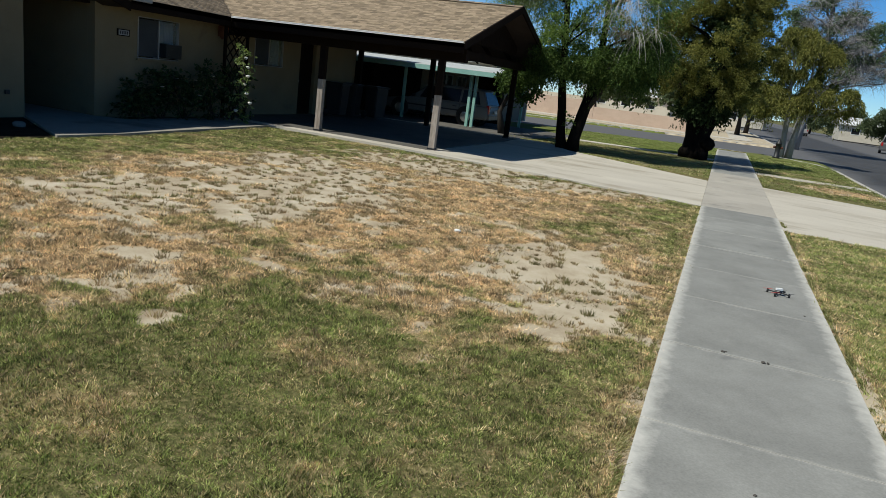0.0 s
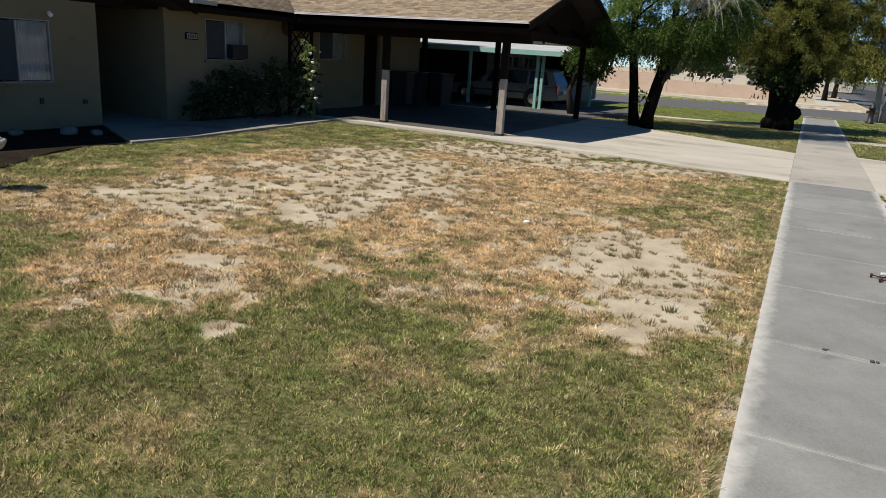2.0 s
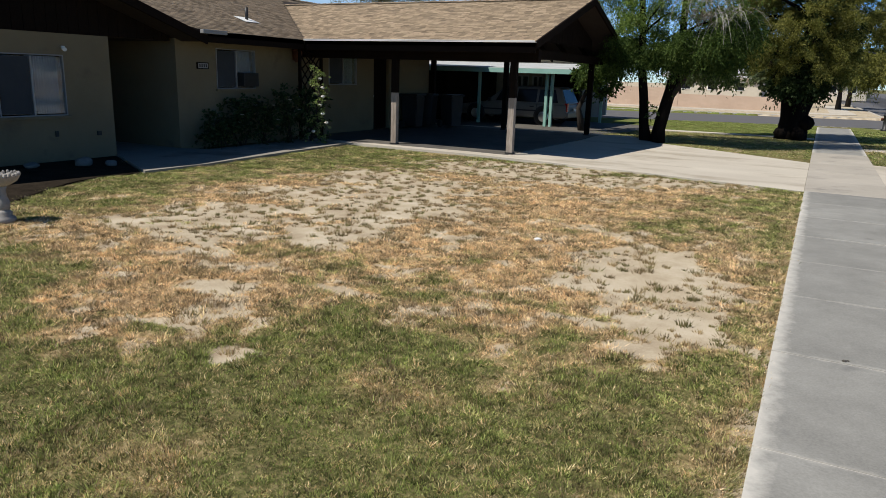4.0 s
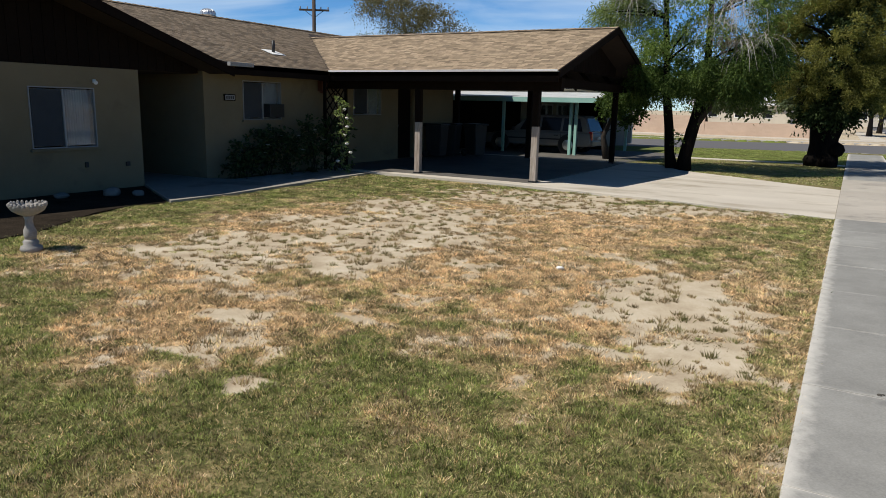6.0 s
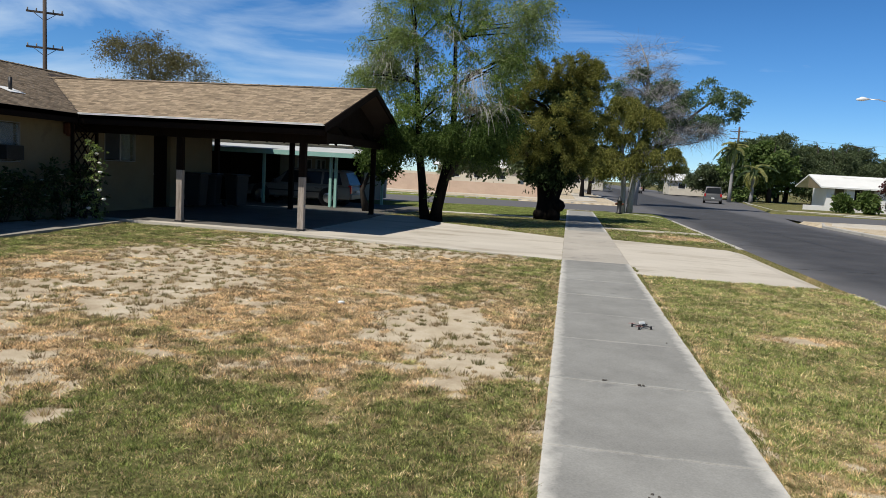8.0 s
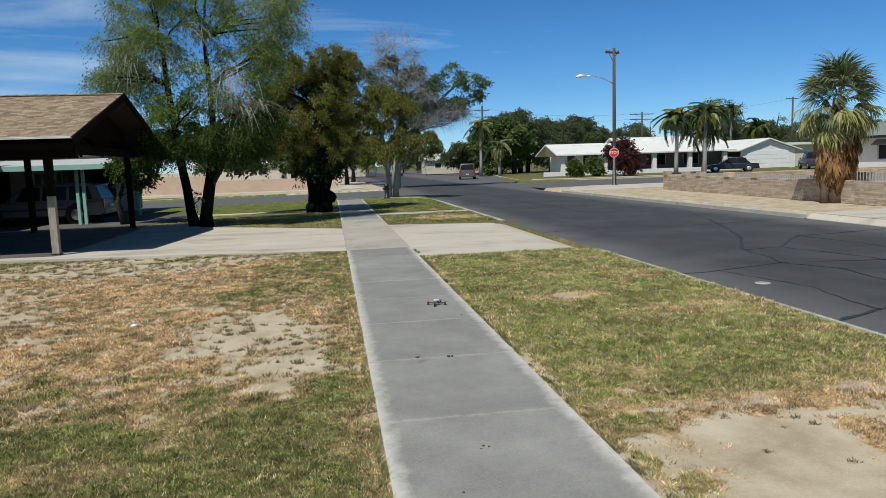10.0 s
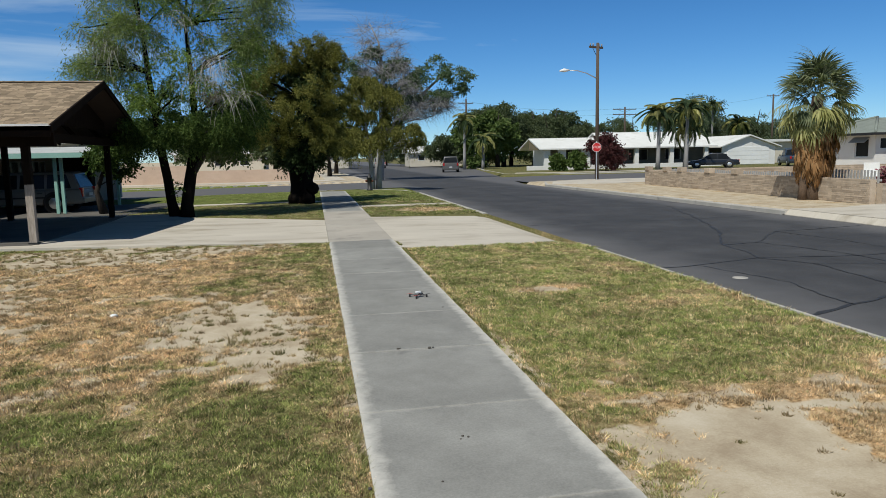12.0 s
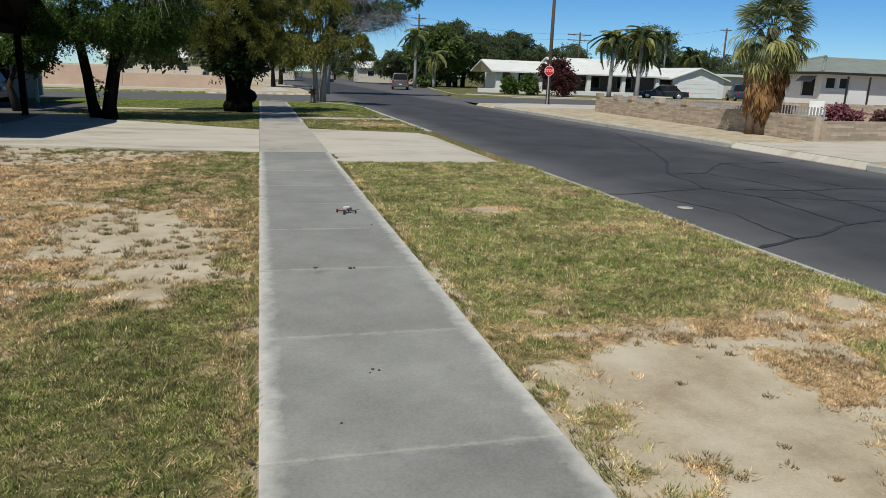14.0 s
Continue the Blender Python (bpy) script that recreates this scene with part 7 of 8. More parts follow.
up = utility_pole((17.45, 36.6, 0), 8.45, (8.2,), "brown timber utility pole with street lamp at the corner", 20, 0.55, 0.125)
arm = part("lamp_arm", tube([(-0.1, 0.0, 6.3), (-0.65, 0.30, 6.62), (-1.2, 0.55, 6.78), (-1.75, 0.8, 6.8)], [0.035, 0.03, 0.03, 0.028], 8), ALU, up, "curved grey lamp arm")
part("lamp_head", tube([(-1.65, 0.76, 6.80), (-1.95, 0.9, 6.80), (-2.2, 1.02, 6.76)], [0.05, 0.12, 0.04], 10), WHITE, arm, "pale street lamp head")
utility_pole((-32, 33.3, 0), 11.2, (7.7, 9.8), "dark timber utility pole behind the house", 35, 1.0)
utility_pole((25.0, 110, 0), 11.0, (9.2, 10.3), "far timber utility pole over the trees", 10, 1.3, 0.2)
utility_pole((54.0, 112, 0), 9.6, (8.3, 9.2), "far timber utility pole over the roofs", 0, 2.2, 0.2)
utility_pole((81.5, 110, 0), 11.5, (11.2,), "far timber utility pole over the roofs", 0, 1.2, 0.2)


def cable(a, b, sag, label):
    a, b = Vector(a), Vector(b)
    pts = [a.lerp(b, i / 16) + Vector((0, 0, -sag * 4 * (i / 16) * (1 - i / 16))) for i in range(17)]
    return single("cable", tube(pts, [0.011] * 17, 5), DARKMETAL, label, "cable")


cable((25.6, 110, 10.5), (54.0, 112, 9.4), 0.8, "thin overhead cable between far poles")
cable((54.0, 112, 9.4), (81.5, 110, 11.3), 0.8, "thin overhead cable between far poles")
cable((25.6, 110, 9.4), (54.0, 112, 8.5), 0.8, "thin overhead cable between far poles")

SIGNRED = surface("sign_red", (0.50, 0.02, 0.02), (0.56, 0.03, 0.03), rough=0.45, bump=0.0)
stop = thing("stop_sign", (17.05, 35.7, 0), "red octagonal stop sign on a thin metal post", "sign", turn=-12)
part("post", boxes((-0.03, -0.02, -0.2, 0.03, 0.02, 2.4), bevel=0.004), ALU, stop)


def octagon(r, y0, y1):
    bm = bmesh.new()
    pts = [(r * math.cos(radians(22.5 + 45 * k)), r * math.sin(radians(22.5 + 45 * k))) for k in range(8)]
    f = [bm.verts.new((x, y0, 2.02 + z)) for x, z in pts]
    b = [bm.verts.new((x, y1, 2.02 + z)) for x, z in pts]
    bm.faces.new(f)
    bm.faces.new(b[::-1])
    for k in range(8):
        bm.faces.new((f[k], f[(k + 1) % 8], b[(k + 1) % 8], b[k]))
    bmesh.ops.recalc_face_normals(bm, faces=bm.faces)
    return bm


plate_s = part("plate", octagon(0.30, -0.03, -0.024), WHITE, stop, "octagonal plate with white border")
part("face", octagon(0.278, -0.034, -0.0305), SIGNRED, plate_s, "red face")
fc = bpy.data.curves.new("lettering", "FONT")
fc.body, fc.align_x, fc.align_y, fc.size, fc.extrude = "STOP", "CENTER", "CENTER", 0.22, 0.002
fo = bpy.data.objects.new("lettering_source", fc)
fm = bpy.data.meshes.new_from_object(fo)
bpy.data.objects.remove(fo)
fm.materials.clear()
lt = part("lettering", fm, WHITE, plate_s, "white word STOP")
lt.matrix_basis = pose(0, -0.037, 2.02, 90, 0, 0)


# ---- walls of blocks ----
def block_wall(name, a, b, h, bl, bh, thick, mat, mat_stuff, label, keep=0, z0=0.0, caps=(), rough=False):
    """A wall from a to b of single blocks in running bond over a recessed mortar core."""
    w = thing(name, (a[0], a[1], z0), label, "wall", turn=math.degrees(math.atan2(b[1] - a[1], b[0] - a[0])))
    L = math.hypot(b[0] - a[0], b[1] - a[1])
    part("mortar", boxes((0.0, -thick / 2 + 0.008, -0.2, L, thick / 2 - 0.008, h - 0.012)), mat, w, "recessed joints")
    shared = {}
    co, fa = [], []
    rows = int(round(h / bh))
    count = 0
    r = random.Random(3)
    for k in range(rows):
        pos = -(k % 2) * bl * 0.5 if not rough else -r.choice((0.1, 0.2, 0.3, 0.4))
        while pos < L - 0.02:
            step_on = bl if not rough else bl * r.choice((0.75, 1.0, 1.5, 2.0, 3.0))
            p, q = max(pos, 0.0), min(pos + step_on, L)
            pos += step_on
            if q - p < 0.05:
                continue
            key = round(q - p, 3)
            x0, x1, y0, y1, za, zb = 0.0006, q - p - 0.0006, -thick / 2 - 0.002, thick / 2 + 0.002, 0.0025 if keep else 0.0004, bh - (0.0025 if keep else 0.0004)
            cs = [(x0, y0, za), (x1, y0, za), (x1, y1, za), (x0, y1, za), (x0, y0, zb), (x1, y0, zb), (x1, y1, zb), (x0, y1, zb)]
            fs = [(0, 1, 5, 4), (1, 2, 6, 5), (2, 3, 7, 6), (3, 0, 4, 7), (4, 5, 6, 7)]
            jit = r.uniform(-0.0035, 0.0035) if rough else r.uniform(-0.0015, 0.0015) if keep else r.uniform(-0.001, 0.001)
            if count < keep:
                if key not in shared:
                    shared[key] = fast_mesh("block", np.array(cs), np.array(fs))
                    shared[key].shade_flat()
                o = part("block", shared[key], mat, w)
                o.location = (p, jit, k * bh)
                count += 1
            else:
                base = len(co)
                co += [(x + p, y + jit, z + k * bh) for x, y, z in cs]
                fa += [tuple(i + base for i in f) for f in fs]
    if co:
        blocks_me = fast_mesh("blocks", np.array(co), np.array(fa))
        blocks_me.shade_flat()
        tagged(part("blocks", blocks_me, mat_stuff, w), kind="stuff")
    for cx in caps:
        part("cap_block", boxes((cx - 0.22, -thick / 2 - 0.04, h, cx + 0.22, thick / 2 + 0.04, h + 0.2), bevel=0.01), mat, w, "block pier on the wall top")
    return w


BLOCK = surface("slump_block", (0.36, 0.285, 0.21), (0.50, 0.405, 0.305), big=4, fine=40, rough=0.95, bump=0.5, spread=0.22)
BLOCK_S = surface("slump_blocks", (0.36, 0.285, 0.21), (0.50, 0.405, 0.305), big=4, fine=40, rough=0.95, bump=0.5, spread=0.22, island=True)
PINKB = surface("pink_block", (0.48, 0.34, 0.25), (0.60, 0.45, 0.34), big=1, fine=30, rough=0.95, bump=0.4, spread=0.05)
PINKB_S = surface("pink_blocks", (0.48, 0.35, 0.26), (0.57, 0.43, 0.325), big=1, fine=30, rough=0.95, bump=0.2, spread=0.03, island=True)
block_wall("block_wall", (16.9, 28.6), (15.95, 12.3), 0.72, 0.24, 0.06, 0.2, BLOCK, BLOCK_S, "low tan slump-block garden wall with short piers over the road", 290, caps=(0.25, 2.4, 4.0, 6.6, 8.8), rough=True)
block_wall("block_wall", (16.1, 12.22), (20.4, 12.8), 0.6, 0.40, 0.06, 0.2, BLOCK, BLOCK_S, "low tan slump-block wall along the drive", 0, rough=True)
block_wall("block_wall", (20.4, 12.9), (32.0, 13.9), 0.55, 0.36, 0.11, 0.2, PINKB, PINKB_S, "low pinkish block wall along the drive", 0)
block_wall("block_wall", (17.1, 28.6), (44.0, 29.6), 0.72, 0.40, 0.06, 0.2, BLOCK, BLOCK_S, "low tan slump-block garden wall along the side street", 0, rough=True)
block_wall("block_wall", (-60, 50.0), (-9.4, 50.0), 1.35, 0.41, 0.135, 0.2, PINKB, PINKB_S, "pinkish tan block wall past the side street", 0)
block_wall("block_wall", (-9.38, 50.0), (-1.3, 50.0), 0.94, 0.41, 0.135, 0.2, PINKB, PINKB_S, "lower pinkish tan block wall past the side street", 0)

# sidewalk and drive over the road
single("far_drive", prism([(12.652, 7.0), (12.652, 11.5), (14.0, 11.3), (15.8, 11.95), (20.4, 12.6), (34, 13.9), (34, 9.0), (18, 7.6)], -0.2, 0.03), CONCRETE, "pale concrete drive over the road", "driveway", kind="structure")
single("corner_pad", prism([(13.9, 34.8), (12.75, 31.6), (15.6, 30.6), (30, 33.6), (30, 36.9), (15.8, 36.3)], -0.2, 0.012), CONCRETE, "pale concrete corner pavement at the sign", "pavement", kind="structure")
single("far_walk", prism([(17.5, 55.5), (21, 53.4), (44, 53.4), (44, 55.0), (21.5, 55.2), (18.2, 57.5)], -0.2, 0.012), CONCRETE, "pale sidewalk before the white house", "sidewalk", kind="structure")
single("west_walk", prism([(-60, 46.6), (0.5, 47.6), (2.2, 49.5), (1.4, 75), (0.2, 75), (0.6, 50.6), (-60, 48.4)], -0.2, 0.012), CONCRETE, "pale sidewalk past the side street", "sidewalk", kind="structure")
single("verge_path", boxes((1.3, 18.2, -0.2, 4.4, 19.0, 0.012)), CONCRETE, "narrow concrete strip crossing the verge", "path", kind="structure")

single("far_apron", prism([(12.50, 6.9), (12.50, 11.6), (12.65, 11.5), (12.65, 7.0)], -0.3, [-0.125, -0.125, 0.012, 0.012]), CONCRETE, "pale concrete apron of the drive over the road", "driveway", kind="structure")

# picket fence behind the block wall
pf = thing("picket_fence", (17.1, 13.4, 0), "low weathered white picket fence behind the block wall", "fence")
PICKET = surface("weathered_picket", (0.34, 0.33, 0.31), (0.52, 0.51, 0.49), big=3, fine=40, rough=0.9, bump=0.3)
pick = boxes((-0.012, -0.035, 0.0, 0.012, 0.035, 0.78))
prism([(-0.012, -0.035), (0.012, -0.035), (0.012, 0.035), (-0.012, 0.035)], 0.78, 0.82, pick)
pm = bpy.data.meshes.new("picket")
pick.to_mesh(pm)
pick.free()
for i in range(96):
    o = part("picket", pm, PICKET, pf)
    o.location = (random.uniform(-0.006, 0.006), 0.14 * i, random.uniform(-0.02, 0.02) + (0.12 if i < 16 else 0))
for z in (0.2, 0.6):
    part("rail", boxes((0.014, -0.1, z, 0.05, 13.5, z + 0.07)), PICKET, pf)
ch = thing("garden_chair", (23.5, 20.9, 0), "white garden chair behind the picket fence", "chair", turn=-40)
part("seat", boxes((-0.3, -0.3, 0.4, 0.3, 0.3, 0.44), bevel=0.01), WHITE, ch)
part("backrest", boxes((-0.3, 0.28, 0.44, 0.3, 0.32, 1.0), bevel=0.01), WHITE, ch)
for sx in (-1, 1):
    for sy in (-1, 1):
        part("leg", boxes((sx * 0.27 - 0.025, sy * 0.27 - 0.025, 0, sx * 0.27 + 0.025, sy * 0.27 + 0.025, 0.4)), WHITE, ch)


# ---- house over the road ----
rh = thing("house", (31, 29, 0), "white stucco house with grey-green hip roof behind a picket fence", "house")
ROOFGREEN = surface("grey_green_shingle", (0.17, 0.19, 0.165), (0.25, 0.275, 0.24), big=1.5, fine=45, rough=0.95, bump=0.5, dist=0.01)
RW = surface("white_stucco", (0.66, 0.65, 0.62), (0.76, 0.75, 0.72), big=0.6, fine=60, rough=0.92, bump=0.3, dirt=(0.56, 0.53, 0.48), dirt_scale=0.9, dirt_from=0.6)
f_holes = [(29.35, 30.1, 1.55, 2.25), (30.35, 31.1, 1.55, 2.25)]
s_holes = [(24.55, 25.7, 1.05, 2.2), (27.4, 28.3, 0.95, 2.3)]
part("wall", wall_with_openings("x", 24.2, 0.2, 29.0, 41.0, 0, 2.55, f_holes), RW, rh, here=True)
part("wall", wall_with_openings("y", 29.2, 0.2, 24.202, 30.2, 0, 2.55, s_holes), RW, rh, here=True)
part("wall", boxes((40.8, 24.202, 0, 41.0, 30.2, 2.55)), RW, rh, here=True)
part("wall", boxes((29.202, 30.0, 0, 40.8, 30.2, 2.55)), RW, rh, here=True)
rb = bmesh.new()
e = [rb.verts.new(v) for v in ((28.4, 23.4, 2.55), (41.6, 23.4, 2.55), (41.6, 31.0, 2.55), (28.4, 31.0, 2.55))]
g = [rb.verts.new(v) for v in ((31.9, 27.2, 3.6), (38.1, 27.2, 3.6))]
rb.faces.new((e[0], e[1], g[1], g[0]))
rb.faces.new((e[1], e[2], g[1]))
rb.faces.new((e[2], e[3], g[0], g[1]))
rb.faces.new((e[3], e[0], g[0]))
rb.faces.new((e[3], e[2], e[1], e[0]))
rr = part("roof", rb, ROOFGREEN, rh, "grey-green hip roof", here=True)
part("hip_cap", tube([(28.45, 23.45, 2.58), (31.9, 27.2, 3.63)], [0.09, 0.09], 6), ROOFGREEN, rr, here=True)
part("hip_cap", tube([(28.45, 30.95, 2.58), (31.9, 27.2, 3.63)], [0.09, 0.09], 6), ROOFGREEN, rr, here=True)
part("fascia", boxes((28.4, 23.36, 2.40, 41.6, 23.398, 2.55)), DARKMETAL, rh, here=True)
part("fascia", boxes((28.36, 23.36, 2.40, 28.398, 31.0, 2.55)), DARKMETAL, rh, here=True)
for x0, x1, z0, z1 in f_holes:
    w = part("window", boxes((x0, 24.06, z0, x0 + 0.05, 24.21, z1), (x1 - 0.05, 24.06, z0, x1, 24.21, z1), (x0 + 0.05, 24.06, z0, x1 - 0.05, 24.21, z0 + 0.05), (x0 + 0.05, 24.06, z1 - 0.05, x1 - 0.05, 24.21, z1)), WHITE, rh, here=True)
    part("pane", boxes((x0 + 0.05, 24.1, z0 + 0.05, x1 - 0.05, 24.108, z1 - 0.05)), CARGLASS, w, here=True)
for y0, y1, z0, z1 in s_holes:
    w = part("window", boxes((29.06, y0, z0, 29.21, y0 + 0.05, z1), (29.06, y1 - 0.05, z0, 29.21, y1, z1), (29.06, y0 + 0.05, z0, 29.21, y1 - 0.05, z0 + 0.05), (29.06, y0 + 0.05, z1 - 0.05, 29.21, y1 - 0.05, z1)), WHITE, rh, here=True)
    part("pane", boxes((29.1, y0 + 0.05, z0 + 0.05, 29.108, y1 - 0.05, z1 - 0.05)), CARGLASS, w, here=True)
    part("awning", slab3([(28.99, y0 - 0.1, z1 + 0.1), (28.99, y1 + 0.1, z1 + 0.1), (28.6, y1 + 0.1, z1 - 0.22), (28.6, y0 - 0.1, z1 - 0.22)], 0.03), FRAME, w, "grey metal window awning", here=True)
part("gate", boxes((29.6, 22.4, 0.0, 30.9, 22.44, 1.5)), RW, rh, "white garden gate", here=True)
for x in (29.4, 31.0, 32.6):
    part("porch_post", boxes((x, 22.38, 0.0, x + 0.08, 22.46, 2.3)), DARKMETAL, rh, here=True)


rh.matrix_basis = rh.matrix_basis @ pose(4.6, 8.1, 0)

# ---- white house on the far corner ----
wh = thing("house", (35, 68, 0), "long white house with low white gable roofs and a porch", "house")
WROOF = surface("white_gravel_roof", (0.60, 0.60, 0.57), (0.72, 0.72, 0.69), big=0.5, fine=30, rough=0.95, bump=0.3, dirt=(0.5, 0.49, 0.45), dirt_scale=0.4, dirt_from=0.55)


def gable_x(x0, x1, yf, yb, ze, zr, name="roof"):
    ym = (yf + yb) / 2
    part(name, slab3([(x0, yf, ze), (x1, yf, ze), (x1, ym, zr), (x0, ym, zr)], 0.14), WROOF, wh, "low white roof", here=True)
    part(name, slab3([(x0, ym + 0.002, zr), (x1, ym + 0.002, zr), (x1, yb, ze), (x0, yb, ze)], 0.14), WROOF, wh, here=True)


gable_x(21.2, 29.0, 63.4, 71.4, 2.25, 3.45)
gable_x(29.0, 42.0, 63.0, 72.6, 2.25, 4.0)
for x0, x1 in ((21.9, 22.6), (23.6, 24.4), (26.3, 27.2)):
    part("porch_pier", boxes((x0, 63.9, 0, x1, 64.4, 2.12), bevel=0.01), RW, wh, here=True)
part("porch_gable", prism([(21.25, 63.6), (21.4, 63.6), (21.4, 67.4), (21.25, 67.4)], 2.1, [2.15, 2.15, 3.25, 3.25]), STUCCO, wh, here=True)
wall_holes = [(24.5, 26.0, 0.5, 2.0), (30.0, 31.2, 0.1, 2.0), (33.0, 35.5, 0.8, 1.95), (37.6, 39.6, 0.8, 1.95)]
part("wall", wall_with_openings("x", 67.0, 0.2, 23.4, 42.8, 0, 2.3, wall_holes), DIMWALL, wh, "wall at the back of the porch, toned down for its shade", here=True)
for x0, x1, z0, z1 in wall_holes:
    w = part("window", boxes((x0, 66.85, z0, x0 + 0.07, 67.02, z1), (x1 - 0.07, 66.85, z0, x1, 67.02, z1), ((x0 + x1) / 2 - 0.03, 66.86, z0, (x0 + x1) / 2 + 0.03, 67.01, z1)), WHITE, wh, here=True)
    part("pane", boxes((x0 + 0.07, 66.9, z0, x1 - 0.07, 66.91, z1)), CARGLASS, w, here=True)
part("wall", boxes((23.2, 67.002, 0, 23.398, 72.0, 2.3)), RW, wh, here=True)
part("wall", boxes((23.4, 71.8, 0, 49.4, 72.0, 2.3)), RW, wh, here=True)
for x in (29.6, 32.2, 36.4, 40.6):
    part("porch_post", boxes((x, 63.3, 0, x + 0.45, 63.7, 2.1), bevel=0.01), RW, wh, here=True)
# garage with its gable to the street
part("garage_wall", prism([(42.9, 63.6), (49.6, 63.6), (49.6, 63.8), (42.9, 63.8)], 0, 2.1), RW, wh, "white garage front", here=True)
gg = bmesh.new()
f0 = [gg.verts.new(v) for v in ((42.9, 63.6, 2.1), (49.6, 63.6, 2.1), (46.2, 63.6, 3.25))]
f1 = [gg.verts.new(v) for v in ((42.9, 63.8, 2.1), (49.6, 63.8, 2.1), (46.2, 63.8, 3.25))]
gg.faces.new(f0)
gg.faces.new(f1[::-1])
for k in range(3):
    gg.faces.new((f0[k], f1[k], f1[(k + 1) % 3], f0[(k + 1) % 3]))
part("garage_gable", gg, RW, wh, here=True)
part("roof", slab3([(42.4, 63.2, 2.1), (42.4, 72, 2.1), (46.2, 72, 3.4), (46.2, 63.2, 3.4)], 0.12), WROOF, wh, here=True)
part("roof", slab3([(46.202, 63.2, 3.4), (46.202, 72, 3.4), (50.2, 72, 2.05), (50.2, 63.2, 2.05)], 0.12), WROOF, wh, here=True)
part("garage_door", boxes(*[(43.6, 63.55, 0.05 + 0.5 * i, 48.8, 63.598, 0.53 + 0.5 * i) for i in range(4)], bevel=0.008), WHITE, wh, "pale sectional garage door", here=True)
part("garage_wall", boxes((49.4, 63.802, 0, 49.6, 72, 2.1)), RW, wh, here=True)
wh.matrix_basis = pose(37.6, 72.2, 0)
single("planter_wall", boxes((21.5, 64.6, 0, 43.5, 64.9, 0.45), bevel=0.02), RW, "low white planter wall before the porch", "wall", kind="structure")
bh = thing("house", (56, 78, 0), "far pale house with flat roof and wooden gate", "house")
part("wall", boxes((52, 74, 0, 66, 74.2, 2.6)), PALEWALL, bh, here=True)
part("wall", boxes((52, 74.2, 0, 52.2, 84, 2.6)), PALEWALL, bh, here=True)
part("roof", boxes((51.4, 73.4, 2.6, 66.6, 85, 2.9), bevel=0.02), WROOF, bh, here=True)
part("gate", boxes((50.2, 72.6, 0, 51.9, 72.7, 1.7)), RUST, bh, "orange-brown wooden gate", here=True)
# far houses up the street and past the block wall
for i, (x, y, w, d_, h) in enumerate(((-30, 60, 16, 9, 2.6), (-12, 92, 11, 9, 2.6), (27, 135, 12, 9, 2.6), (20.5, 118, 9, 7, 2.4), (1.0, 118, 9, 7, 2.4))):
    fh = thing("house", (x, y, 0), "far pale single-storey house with low roof", "house", group="far houses")
    part("wall", boxes((-w / 2, -d_ / 2, 0, w / 2, d_ / 2, h)), PALEWALL, fh)
    part("roof", slab3([(-w / 2 - .5, -d_ / 2 - .5, h), (w / 2 + .5, -d_ / 2 - .5, h), (w / 2 + .5, 0, h + 1.1), (-w / 2 - .5, 0, h + 1.1)], 0.12), WROOF if i % 2 else SHINGLE_ONE, fh)
    part("roof", slab3([(-w / 2 - .5, 0.002, h + 1.1), (w / 2 + .5, 0.002, h + 1.1), (w / 2 + .5, d_ / 2 + .5, h), (-w / 2 - .5, d_ / 2 + .5, h)], 0.12), WROOF if i % 2 else SHINGLE_ONE, fh)
    for k in (-0.28, 0.0, 0.28):
        wq = part("window", boxes((w * k - 0.6, -d_ / 2 - 0.03, 1.0, w * k + 0.6, -d_ / 2 - 0.004, 2.0), bevel=0.01), WHITE, fh)
        part("pane", boxes((w * k - 0.52, -d_ / 2 - 0.04, 1.08, w * k + 0.52, -d_ / 2 - 0.032, 1.92)), CARGLASS, wq)

# ---- nearest roof shingles, one by one ----
for t in near_tabs:
    base = t[0]
    co = np.array([tuple(v - base) for v in t])
    o = part("shingle", fast_mesh("shingle", co, np.array([(0, 1, 2, 3), (4, 5, 1, 0)])), SHINGLE_ONE, carport, here=True)
    o.matrix_basis = o.matrix_basis @ Matrix.Translation(base)


